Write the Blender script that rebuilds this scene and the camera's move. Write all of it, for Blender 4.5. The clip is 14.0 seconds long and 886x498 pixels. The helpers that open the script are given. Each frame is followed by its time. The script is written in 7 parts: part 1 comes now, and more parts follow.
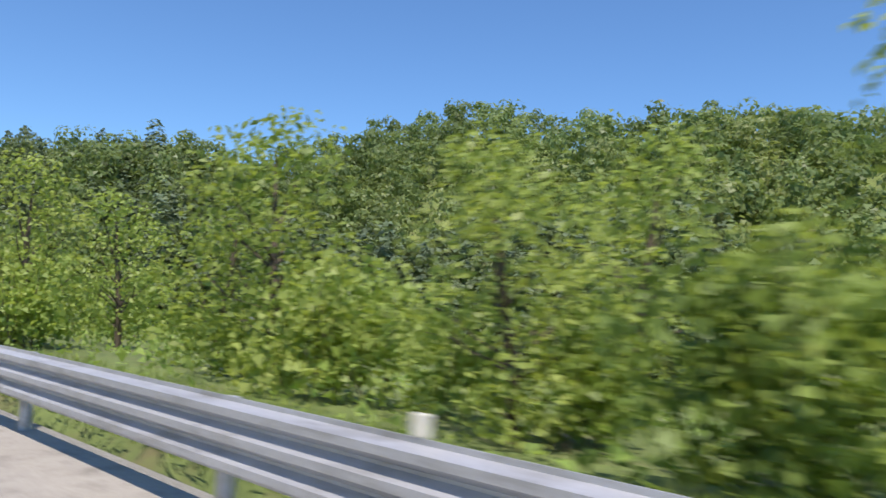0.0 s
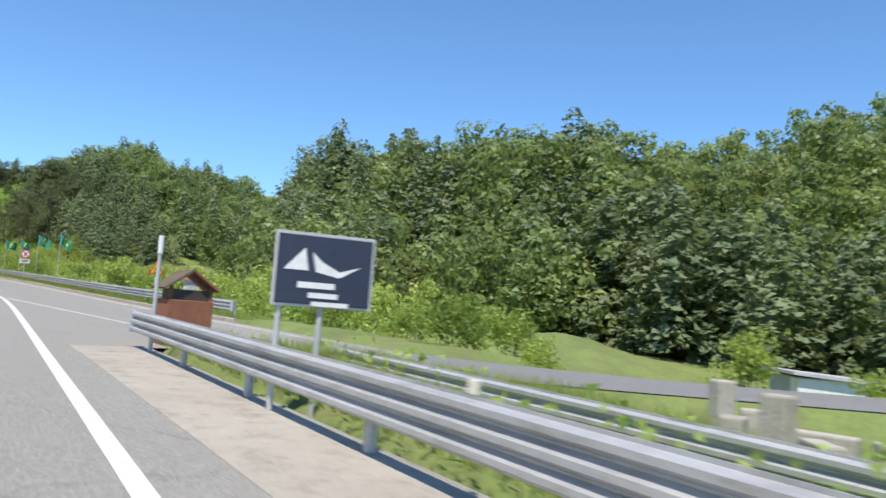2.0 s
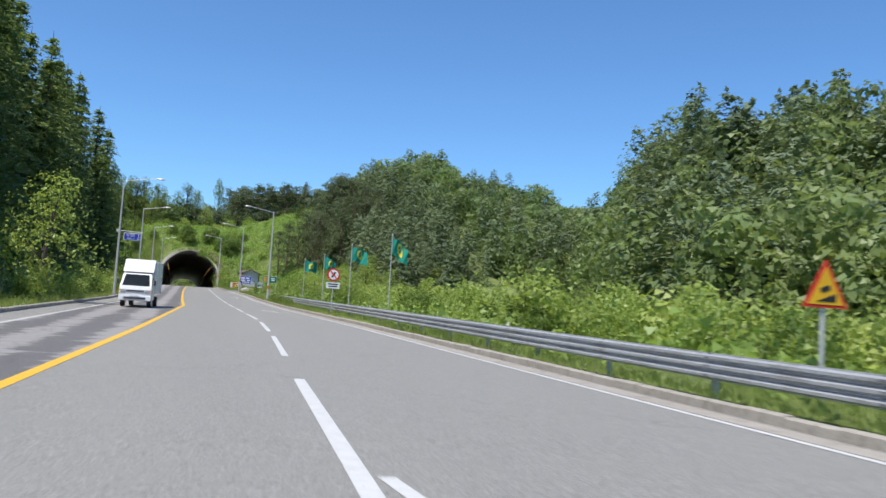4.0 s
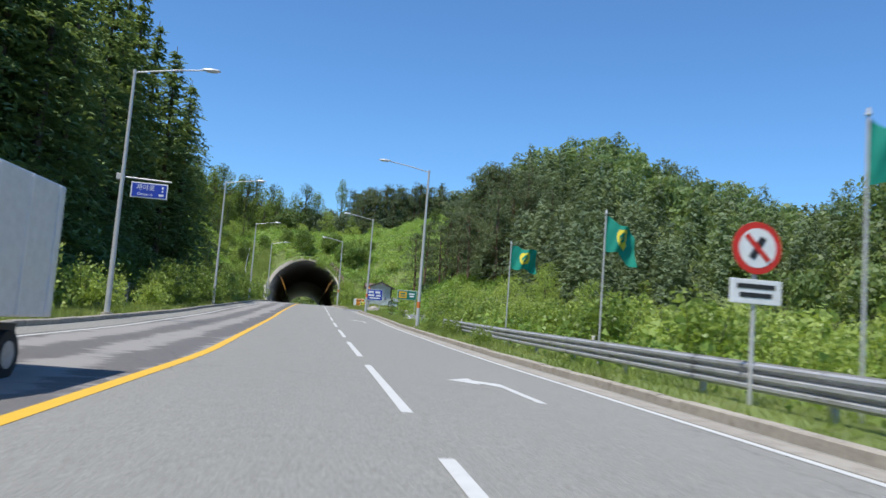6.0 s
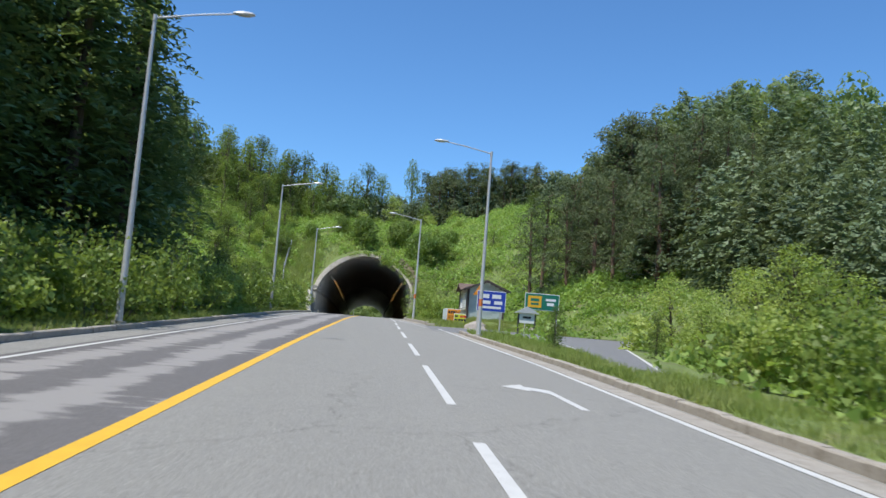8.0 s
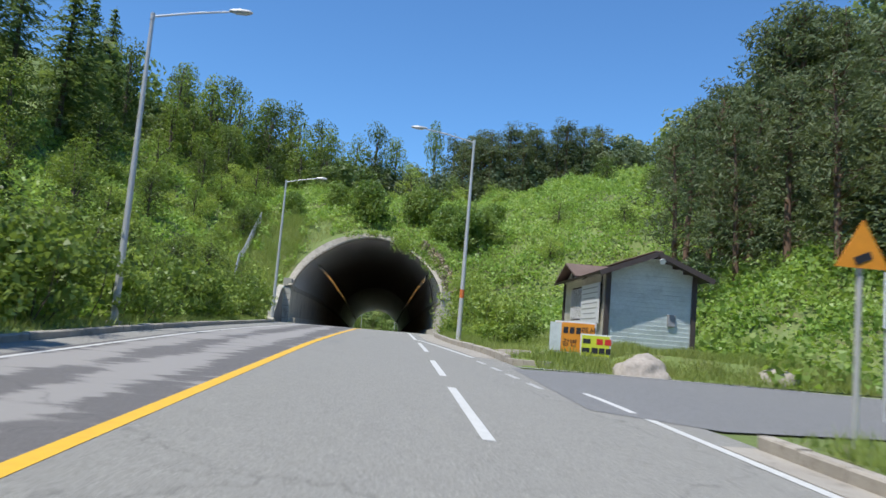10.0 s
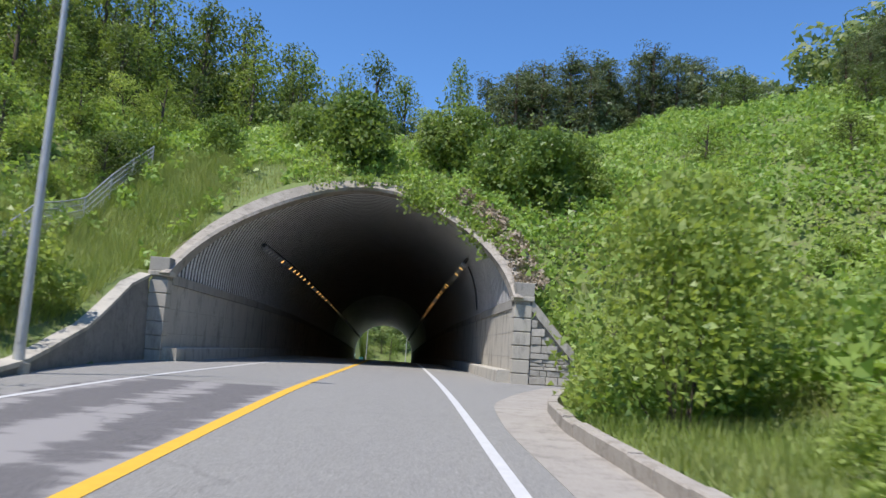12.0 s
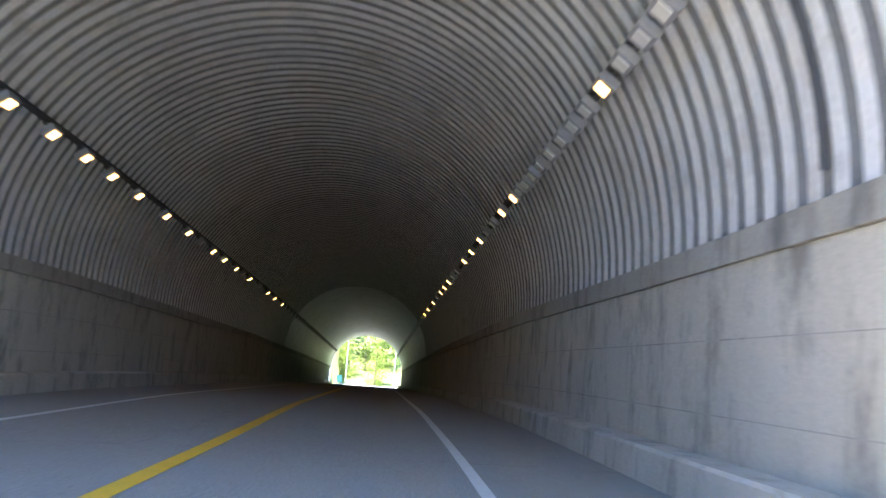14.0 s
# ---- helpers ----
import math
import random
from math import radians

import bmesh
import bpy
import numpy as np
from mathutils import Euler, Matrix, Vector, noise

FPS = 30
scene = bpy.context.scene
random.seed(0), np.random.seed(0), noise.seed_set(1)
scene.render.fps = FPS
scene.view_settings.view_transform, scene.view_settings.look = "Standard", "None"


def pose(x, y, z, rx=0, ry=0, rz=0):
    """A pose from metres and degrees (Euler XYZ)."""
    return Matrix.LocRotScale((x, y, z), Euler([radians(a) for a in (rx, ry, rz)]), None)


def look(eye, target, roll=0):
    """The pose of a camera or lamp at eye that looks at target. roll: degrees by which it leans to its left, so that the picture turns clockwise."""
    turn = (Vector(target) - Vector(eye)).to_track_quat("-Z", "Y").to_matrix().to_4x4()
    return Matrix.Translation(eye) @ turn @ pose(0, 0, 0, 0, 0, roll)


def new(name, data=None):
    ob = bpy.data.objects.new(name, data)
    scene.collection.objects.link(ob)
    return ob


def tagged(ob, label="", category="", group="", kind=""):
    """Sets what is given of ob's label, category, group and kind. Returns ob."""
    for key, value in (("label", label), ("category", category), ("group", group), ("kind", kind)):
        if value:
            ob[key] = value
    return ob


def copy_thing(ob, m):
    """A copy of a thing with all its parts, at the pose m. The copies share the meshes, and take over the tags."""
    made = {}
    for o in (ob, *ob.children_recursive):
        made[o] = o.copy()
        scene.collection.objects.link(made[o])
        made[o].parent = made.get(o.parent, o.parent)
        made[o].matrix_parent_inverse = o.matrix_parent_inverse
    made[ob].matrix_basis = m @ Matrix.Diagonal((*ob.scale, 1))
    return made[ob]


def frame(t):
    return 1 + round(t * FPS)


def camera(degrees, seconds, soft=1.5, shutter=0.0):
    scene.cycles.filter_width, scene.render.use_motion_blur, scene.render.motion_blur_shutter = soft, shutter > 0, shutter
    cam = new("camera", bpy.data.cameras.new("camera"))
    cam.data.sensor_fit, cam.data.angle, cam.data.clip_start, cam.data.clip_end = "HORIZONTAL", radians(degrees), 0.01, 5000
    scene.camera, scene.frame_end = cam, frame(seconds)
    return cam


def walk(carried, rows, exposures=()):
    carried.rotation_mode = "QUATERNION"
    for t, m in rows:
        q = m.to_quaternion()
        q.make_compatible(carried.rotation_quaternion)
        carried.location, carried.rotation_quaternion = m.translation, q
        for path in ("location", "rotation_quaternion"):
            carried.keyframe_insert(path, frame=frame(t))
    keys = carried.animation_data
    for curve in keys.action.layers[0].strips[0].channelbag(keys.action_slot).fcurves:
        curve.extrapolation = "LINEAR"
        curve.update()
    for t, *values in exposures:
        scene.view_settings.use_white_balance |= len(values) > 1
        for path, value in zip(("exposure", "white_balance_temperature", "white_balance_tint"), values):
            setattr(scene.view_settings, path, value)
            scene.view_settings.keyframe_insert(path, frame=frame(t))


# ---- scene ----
# The way of the camera: seconds, x, y, z, yaw, pitch, roll
cam = camera(58.4, 14.0, soft=1.5, shutter=0.18)
PATH = [
    (0.0, -9.800, -266.300, -3.510, -55.91, 4.06, 2.00),
    (0.5, -8.250, -257.000, -3.435, -53.31, 4.22, 2.60),
    (1.0, -6.850, -247.700, -3.340, -48.21, 4.62, 3.41),
    (1.5, -5.550, -238.300, -3.260, -42.37, 4.95, 4.30),
    (2.0, -4.330, -228.900, -3.150, -36.15, 4.55, 4.40),
    (2.5, -3.050, -219.500, -3.120, -30.64, 4.63, 4.65),
    (3.0, -1.908, -210.093, -2.996, -25.64, 4.58, 4.02),
    (3.5, -0.949, -200.663, -2.850, -21.23, 4.58, 3.63),
    (4.0, -0.026, -190.830, -2.654, -17.63, 4.64, 3.37),
    (6.5, 2.279, -137.846, -1.981, -7.32, 5.72, 4.66),
    (7.0, 2.295, -127.044, -1.700, -5.88, 5.75, 4.76),
    (7.5, 2.226, -116.152, -1.391, -4.83, 5.84, 4.76),
    (8.0, 2.173, -105.148, -1.130, -4.22, 5.94, 4.51),
    (10.5, 2.238, -56.969, 0.294, -3.05, 6.36, 4.68),
    (11.0, 2.216, -47.371, 0.632, -2.97, 6.52, 4.26),
    (11.5, 2.151, -38.225, 0.957, -2.95, 6.63, 4.06),
    (12.0, 2.270, -28.794, 1.100, -2.46, 7.10, 3.85),
    (12.5, 2.330, -20.000, 1.195, -2.83, 7.40, 3.95),
    (13.0, 2.390, -10.400, 1.270, -2.83, 7.70, 4.20),
    (13.5, 2.370, -1.700, 1.245, -3.05, 8.13, 3.90),
    (14.0, 2.380, 7.650, 1.265, -3.14, 8.22, 4.25),
]
EXPOSURES = [(0.0, 0.15, 6850, 16), (1.0, 0.3, 7050, 13), (3.0, 0.35, 6900, 11), (4.2, 0.12, 6600, 11), (6.3, 0.12, 6450, 9), (10.3, 0.15, 6400, 9), (12.0, 0.18, 6350, 15), (12.5, 0.42, 6250, 18), (13.0, 0.76, 6250, 19), (13.5, 1.15, 6400, 16), (14.0, 3.4, 6600, 17)]
walk(cam, [(t, pose(x, y, z, 90 + pitch, 0, yaw) @ pose(0, 0, 0, 0, 0, roll)) for t, x, y, z, yaw, pitch, roll in PATH], EXPOSURES)

# ---- world and sun ----
TO_SUN = Vector((-0.36, -0.34, 1.0)).normalized()
world = bpy.data.worlds.new("sky")
scene.world = world
world.use_nodes = True
wn = world.node_tree.nodes
sky = wn.new("ShaderNodeTexSky")
sky.sky_type = "NISHITA"
sky.sun_disc = False
sky.sun_elevation = math.asin(TO_SUN.z)
sky.sun_rotation = math.atan2(TO_SUN.x, TO_SUN.y)
sky.altitude = 300
sky.air_density, sky.dust_density, sky.ozone_density = 1.0, 0.2, 4.0
wn["Background"].inputs[1].default_value = 0.135
tone = wn.new("ShaderNodeMix")
tone.data_type, tone.blend_type = "RGBA", "MULTIPLY"
tone.inputs[0].default_value = 1.0
tone.inputs[7].default_value = (0.67, 0.975, 1.21, 1)
world.node_tree.links.new(sky.outputs[0], tone.inputs[6])
world.node_tree.links.new(tone.outputs[2], wn["Background"].inputs[0])
sun_data = bpy.data.lights.new("sun", "SUN")
sun_data.energy, sun_data.angle, sun_data.color = 4.8, radians(0.55), (1.0, 0.955, 0.88)
sun = new("sun", sun_data)
sun.matrix_world = look((0, 0, 80), Vector((0, 0, 80)) - TO_SUN)


# ---- materials ----
def node_mat(name):
    m = bpy.data.materials.new(name)
    m.use_nodes = True
    nt = m.node_tree
    return m, nt, nt.nodes["Principled BSDF"]


def ramp(nt, fac, stops):
    r = nt.nodes.new("ShaderNodeValToRGB")
    while len(r.color_ramp.elements) < len(stops):
        r.color_ramp.elements.new(0.5)
    for e, (p, c) in zip(r.color_ramp.elements, stops):
        e.position, e.color = p, (*c, 1)
    nt.links.new(fac, r.inputs[0])
    return r.outputs[0]


def noise_tex(nt, scale, detail=4, rough=0.6, stretch=None, coord="Object"):
    tc = nt.nodes.new("ShaderNodeTexCoord")
    n = nt.nodes.new("ShaderNodeTexNoise")
    n.inputs["Scale"].default_value, n.inputs["Detail"].default_value, n.inputs["Roughness"].default_value = scale, detail, rough
    src = tc.outputs[coord]
    if stretch:
        mp = nt.nodes.new("ShaderNodeMapping")
        mp.inputs["Scale"].default_value = stretch
        nt.links.new(src, mp.inputs[0])
        src = mp.outputs[0]
    nt.links.new(src, n.inputs["Vector"])
    return n.outputs["Fac"]


def mix(nt, fac, a, b, mode="MIX"):
    m = nt.nodes.new("ShaderNodeMix")
    m.data_type, m.blend_type = "RGBA", mode
    for sock, v in ((m.inputs[0], fac), (m.inputs[6], a), (m.inputs[7], b)):
        if isinstance(v, bpy.types.NodeSocket):
            nt.links.new(v, sock)
        elif isinstance(v, (int, float)):
            sock.default_value = v
        else:
            sock.default_value = (*v, 1)
    return m.outputs[2]


def bump(nt, b, height, strength, dist=0.02):
    n = nt.nodes.new("ShaderNodeBump")
    n.inputs["Strength"].default_value, n.inputs["Distance"].default_value = strength, dist
    nt.links.new(height, n.inputs["Height"])
    nt.links.new(n.outputs[0], b.inputs["Normal"])


def surface(name, dark, light, grain=30, stain=0.6, rough=0.8, metal=0.0, relief=0.3, dirt=None, stretch=None, vary=0.0):
    """A weathered solid: stains at a large scale, grain at a small one."""
    m, nt, b = node_mat(name)
    big = noise_tex(nt, stain, 5, 0.65, stretch)
    col = ramp(nt, big, [(0.3, dark), (0.7, light)])
    fine = noise_tex(nt, grain, 3, 0.7)
    col = mix(nt, 0.35, col, ramp(nt, fine, [(0.25, [c * 0.55 for c in dark]), (0.75, [min(1, c * 1.2) for c in light])]))
    if dirt:
        spots = noise_tex(nt, stain * 3.1, 6, 0.75, stretch)
        col = mix(nt, ramp(nt, spots, [(0.5, (0, 0, 0)), (0.68, (0.8, 0.8, 0.8))]), col, dirt)
    if vary:
        oi = nt.nodes.new("ShaderNodeObjectInfo")
        col = mix(nt, vary, col, ramp(nt, oi.outputs["Random"], [(0, [c * 0.6 for c in dark]), (1, [min(1, c * 1.25) for c in light])]))
    nt.links.new(col, b.inputs["Base Color"])
    b.inputs["Roughness"].default_value, b.inputs["Metallic"].default_value = rough, metal
    if relief:
        bump(nt, b, fine, relief)
    return m


def paint(name, col, rough=0.45, wear=None, metal=0.0):
    """Smooth paint with slight unevenness and optional worn spots."""
    m, nt, b = node_mat(name)
    n = noise_tex(nt, 7, 5, 0.7)
    c = ramp(nt, n, [(0.3, [v * 0.82 for v in col]), (0.7, col)])
    if wear:
        n2 = noise_tex(nt, 14, 6, 0.8)
        c = mix(nt, ramp(nt, n2, [(0.56, (0, 0, 0)), (0.66, (0.9, 0.9, 0.9))]), c, wear)
    nt.links.new(c, b.inputs["Base Color"])
    b.inputs["Roughness"].default_value, b.inputs["Metallic"].default_value = rough, metal
    return m


def foliage(name, dark, light, shine=0.45, tint=None, patch=0.12, through_light=0.42, trees=False):
    """Leaves: each leaf differs a little, whole plants and patches differ more, and light comes through them."""
    m, nt, b = node_mat(name)
    geo = nt.nodes.new("ShaderNodeNewGeometry")
    oi = nt.nodes.new("ShaderNodeObjectInfo")
    lo = [p * 0.6 + q * 0.4 for p, q in zip(dark, light)] if trees else dark
    hi = [p * 0.25 + q * 0.75 for p, q in zip(dark, light)] if trees else light
    c = ramp(nt, geo.outputs["Random Per Island"], [(0.0, lo), (1.0, hi)])
    big = noise_tex(nt, patch, 3, 0.6, coord="Object")
    other = tint or (light[0] * 1.25, light[1] * 1.05, light[2] * 0.9)
    c = mix(nt, ramp(nt, big, [(0.42, (0, 0, 0)), (0.62, (0.6, 0.6, 0.6))]), c, other)
    c = mix(nt, 0.3, c, ramp(nt, oi.outputs["Random"], [(0.0, [v * 0.6 for v in dark]), (0.6, light), (1.0, other)]))
    if trees:
        # each tree of a wood has a green of its own
        at = nt.nodes.new("ShaderNodeAttribute")
        at.attribute_name = "tree"
        c = mix(nt, 0.62, c, ramp(nt, at.outputs["Fac"], [(0.0, [v * 0.6 for v in dark]), (0.45, [(p + q) / 2 for p, q in zip(dark, light)]), (0.8, light), (1.0, other)]))
    nt.links.new(c, b.inputs["Base Color"])
    b.inputs["Roughness"].default_value = shine
    b.inputs["Specular IOR Level"].default_value = 0.35
    tr = nt.nodes.new("ShaderNodeBsdfTranslucent")
    nt.links.new(mix(nt, 0.5, c, (light[0] * 1.6, light[1] * 1.5, light[2] * 0.6)), tr.inputs[0])
    ms = nt.nodes.new("ShaderNodeMixShader")
    ms.inputs[0].default_value = through_light
    out = nt.nodes["Material Output"]
    nt.links.new(b.outputs[0], ms.inputs[1])
    nt.links.new(tr.outputs[0], ms.inputs[2])
    nt.links.new(ms.outputs[0], out.inputs[0])
    return m


def asphalt_mat(name, dark, light, streak=None):
    m, nt, b = node_mat(name)
    big = noise_tex(nt, 0.35, 6, 0.65, (1.0, 0.12, 1.0))
    c = ramp(nt, big, [(0.3, dark), (0.7, light)])
    mottle = noise_tex(nt, 4.5, 6, 0.8)
    c = mix(nt, 0.4, c, ramp(nt, mottle, [(0.34, [v * 0.72 for v in dark]), (0.66, [v * 1.18 for v in light])]))
    stones = noise_tex(nt, 30, 4, 0.9)
    c = mix(nt, 0.62, c, ramp(nt, stones, [(0.34, [v * 0.4 for v in dark]), (0.52, light), (0.68, [v * 1.9 for v in light])]))
    if streak:
        # two pale wheel tracks with feathered, broken edges
        tcs = nt.nodes.new("ShaderNodeTexCoord")
        sx = nt.nodes.new("ShaderNodeSeparateXYZ")
        nt.links.new(tcs.outputs["Object"], sx.inputs[0])
        wave = nt.nodes.new("ShaderNodeMath")
        wave.operation = "MULTIPLY_ADD"
        wave.inputs[1].default_value, wave.inputs[2].default_value = 3.35, 6.4
        nt.links.new(sx.outputs[0], wave.inputs[0])
        cs = nt.nodes.new("ShaderNodeMath")
        cs.operation = "COSINE"
        nt.links.new(wave.outputs[0], cs.inputs[0])
        jag = noise_tex(nt, 1.0, 8, 0.74, (0.5, 1.9, 1.0))
        broad = noise_tex(nt, 0.2, 3, 0.5, (0.8, 0.8, 1.0))
        add = nt.nodes.new("ShaderNodeMath")
        add.operation = "MULTIPLY_ADD"
        add.inputs[1].default_value = 0.15
        nt.links.new(cs.outputs[0], add.inputs[0])
        nt.links.new(jag, add.inputs[2])
        add2 = nt.nodes.new("ShaderNodeMath")
        add2.operation = "MULTIPLY_ADD"
        add2.inputs[1].default_value = 0.55
        nt.links.new(broad, add2.inputs[0])
        nt.links.new(add.outputs[0], add2.inputs[2])
        c = mix(nt, ramp(nt, add2.outputs[0], [(0.75, (0, 0, 0)), (0.83, (1, 1, 1))]), c, mix(nt, 0.2, streak, c))
    cr = nt.nodes.new("ShaderNodeTexVoronoi")
    cr.feature = "DISTANCE_TO_EDGE"
    cr.inputs["Scale"].default_value = 0.09
    tc = nt.nodes.new("ShaderNodeTexCoord")
    wob = nt.nodes.new("ShaderNodeVectorMath")
    wob.operation = "ADD"
    n = nt.nodes.new("ShaderNodeTexNoise")
    n.inputs["Scale"].default_value = 1.6
    nt.links.new(tc.outputs["Object"], n.inputs["Vector"])
    nt.links.new(tc.outputs["Object"], wob.inputs[0])
    nt.links.new(n.outputs["Color"], wob.inputs[1])
    nt.links.new(wob.outputs[0], cr.inputs["Vector"])
    c = mix(nt, ramp(nt, cr.outputs["Distance"], [(0.0, (0.3, 0.3, 0.3)), (0.0025, (0, 0, 0))]), c, (0.03, 0.03, 0.03))
    nt.links.new(c, b.inputs["Base Color"])
    b.inputs["Roughness"].default_value = 0.82
    bump(nt, b, stones, 0.7, 0.012)
    return m


ASPHALT = asphalt_mat("asphalt", (0.2, 0.195, 0.178), (0.272, 0.265, 0.242))
ASPHALT_OLD = asphalt_mat("patched asphalt", (0.105, 0.1, 0.098), (0.15, 0.142, 0.138), (0.32, 0.305, 0.29))
ASPHALT_SIDE = asphalt_mat("side road asphalt", (0.15, 0.15, 0.15), (0.2, 0.2, 0.2))
LINE_WHITE = paint("white road paint", (0.6, 0.6, 0.58), 0.7, wear=(0.36, 0.355, 0.34))
LINE_WORN = paint("worn white road paint", (0.47, 0.465, 0.45), 0.75, wear=(0.3, 0.295, 0.28))
LINE_YELLOW = paint("yellow road paint", (0.78, 0.46, 0.04), 0.65, wear=(0.5, 0.33, 0.08))
CONCRETE = surface("concrete", (0.4, 0.372, 0.31), (0.53, 0.497, 0.42), 25, 0.5, 0.9, dirt=(0.17, 0.16, 0.14), stretch=(1, 1, 0.35))
CONCRETE_DARK = surface("stained concrete", (0.26, 0.245, 0.215), (0.4, 0.38, 0.335), 25, 0.45, 0.9, dirt=(0.1, 0.1, 0.095), stretch=(1, 1, 0.3))
KERB = surface("kerb concrete", (0.3, 0.27, 0.23), (0.44, 0.4, 0.34), 30, 1.2, 0.9, dirt=(0.2, 0.17, 0.13))
GUTTER = surface("gutter concrete", (0.3, 0.27, 0.23), (0.4, 0.37, 0.32), 30, 0.7, 0.9, dirt=(0.2, 0.18, 0.15))
STONE = surface("split stone", (0.3, 0.285, 0.25), (0.45, 0.43, 0.38), 18, 1.5, 0.9, relief=0.7, dirt=(0.16, 0.16, 0.13), vary=0.25)
STEEL = surface("galvanised steel", (0.45, 0.46, 0.475), (0.6, 0.605, 0.62), 20, 1.5, 0.52, 0.5, relief=0.06, dirt=(0.3, 0.29, 0.27), stretch=(1, 0.2, 1))
LINER = surface("corrugated steel liner", (0.62, 0.62, 0.615), (0.76, 0.76, 0.745), 14, 0.35, 0.6, 0.0, relief=0.08, dirt=(0.42, 0.4, 0.37))
RIM = surface("mossy rim concrete", (0.25, 0.225, 0.185), (0.43, 0.39, 0.325), 22, 0.8, 0.95, relief=0.6, dirt=(0.12, 0.11, 0.085))
POLE_PAINT = paint("grey pole paint", (0.56, 0.57, 0.58), 0.42, wear=(0.4, 0.38, 0.36), metal=0.25)
DARK_STEEL = paint("dark steel", (0.05, 0.05, 0.052), 0.6)
LAMP_GREY = paint("lamp housing", (0.3, 0.3, 0.31), 0.5)
GROUND = surface("grassy soil", (0.09, 0.125, 0.035), (0.19, 0.25, 0.07), 6, 0.25, 0.95, relief=0.8, dirt=(0.14, 0.115, 0.06))
BARE = surface("bare ground", (0.24, 0.21, 0.17), (0.36, 0.32, 0.26), 12, 0.6, 0.95, relief=0.6, dirt=(0.13, 0.15, 0.06))
ROCK = surface("boulder rock", (0.32, 0.28, 0.24), (0.46, 0.41, 0.36), 8, 0.9, 0.9, relief=0.9, dirt=(0.22, 0.2, 0.17))
BARK = surface("bark", (0.07, 0.055, 0.04), (0.16, 0.125, 0.09), 16, 2.0, 0.95, relief=0.9, stretch=(3, 3, 0.5))
PINE_BARK = surface("pine bark", (0.11, 0.065, 0.045), (0.22, 0.14, 0.095), 14, 2.0, 0.95, relief=0.9, stretch=(3, 3, 0.5))
LEAF = foliage("broad leaves", (0.085, 0.145, 0.03), (0.22, 0.315, 0.075))
LEAF_LIGHT = foliage("light green leaves", (0.16, 0.25, 0.05), (0.38, 0.49, 0.13), patch=0.2, tint=(0.46, 0.49, 0.14))
LEAF_DARK = foliage("dark leaves", (0.05, 0.085, 0.026), (0.125, 0.185, 0.05), tint=(0.14, 0.18, 0.055))
NEEDLE = foliage("fir needles", (0.075, 0.12, 0.055), (0.2, 0.285, 0.11), 0.55, tint=(0.25, 0.32, 0.11), through_light=0.3)
PINE_NEEDLE = foliage("pine needles", (0.07, 0.1, 0.05), (0.155, 0.2, 0.09), 0.55, tint=(0.17, 0.19, 0.09), through_light=0.3)
WOOD_LEAF = foliage("wooded hill leaves", (0.09, 0.145, 0.055), (0.24, 0.33, 0.125), tint=(0.31, 0.34, 0.13), patch=0.09, trees=True)
WOOD_PINE = foliage("wooded hill needles", (0.085, 0.13, 0.08), (0.22, 0.285, 0.155), tint=(0.22, 0.25, 0.14), patch=0.1, through_light=0.3, trees=True)
VINE = foliage("vine leaves", (0.07, 0.14, 0.03), (0.34, 0.5, 0.12), patch=0.22, tint=(0.4, 0.46, 0.14))
GRASS = foliage("grass", (0.15, 0.22, 0.045), (0.32, 0.4, 0.11), 0.55, patch=0.25, tint=(0.36, 0.37, 0.15))
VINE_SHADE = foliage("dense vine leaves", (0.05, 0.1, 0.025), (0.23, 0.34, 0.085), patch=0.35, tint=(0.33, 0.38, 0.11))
DRY = foliage("dry stems", (0.19, 0.17, 0.13), (0.36, 0.32, 0.25), 0.7, patch=0.4, through_light=0.1)


# ---- building helpers ----
def mesh_ob(name, bm_or_data, material, smooth=False):
    me = bpy.data.meshes.new(name)
    if isinstance(bm_or_data, bmesh.types.BMesh):
        bm_or_data.normal_update()
        bm_or_data.to_mesh(me)
        bm_or_data.free()
    else:
        v, f = bm_or_data
        v = np.asarray(v, dtype=np.float32)
        if isinstance(f, np.ndarray):
            k = f.shape[1]
            me.vertices.add(len(v))
            me.vertices.foreach_set("co", v.ravel())
            me.loops.add(f.size)
            me.loops.foreach_set("vertex_index", f.astype(np.int32).ravel())
            me.polygons.add(len(f))
            me.polygons.foreach_set("loop_start", np.arange(0, f.size, k, dtype=np.int32))
            me.update(calc_edges=True)
            me.validate()
        else:
            me.from_pydata(v.tolist(), [], f)
    if smooth:
        me.polygons.foreach_set("use_smooth", [True] * len(me.polygons))
    me.materials.append(material)
    return new(name, me)


def part(name, bm, material, parent, label="", smooth=False):
    """One mesh object under a thing or under a part."""
    ob = mesh_ob(name, bm, material, smooth)
    ob.parent = parent
    return tagged(ob, label)


def thing(name, at, label, category, group="", turn=0):
    """An Empty at a thing's base, which its parts hang on."""
    ob = new(name)
    ob.empty_display_size = 0.2
    ob.matrix_world = pose(*at, 0, 0, turn)
    return tagged(ob, label, category, group)


def add_box(bm, size, at=(0, 0, 0), turn=(0, 0, 0), bevel=0.0):
    r = bmesh.ops.create_cube(bm, size=1, matrix=pose(*at, *turn) @ Matrix.Diagonal((*size, 1)))
    if bevel:
        edges = list({e for v in r["verts"] for e in v.link_edges})
        bmesh.ops.bevel(bm, geom=edges, offset=bevel, segments=2, affect="EDGES", profile=0.6)
    return bm


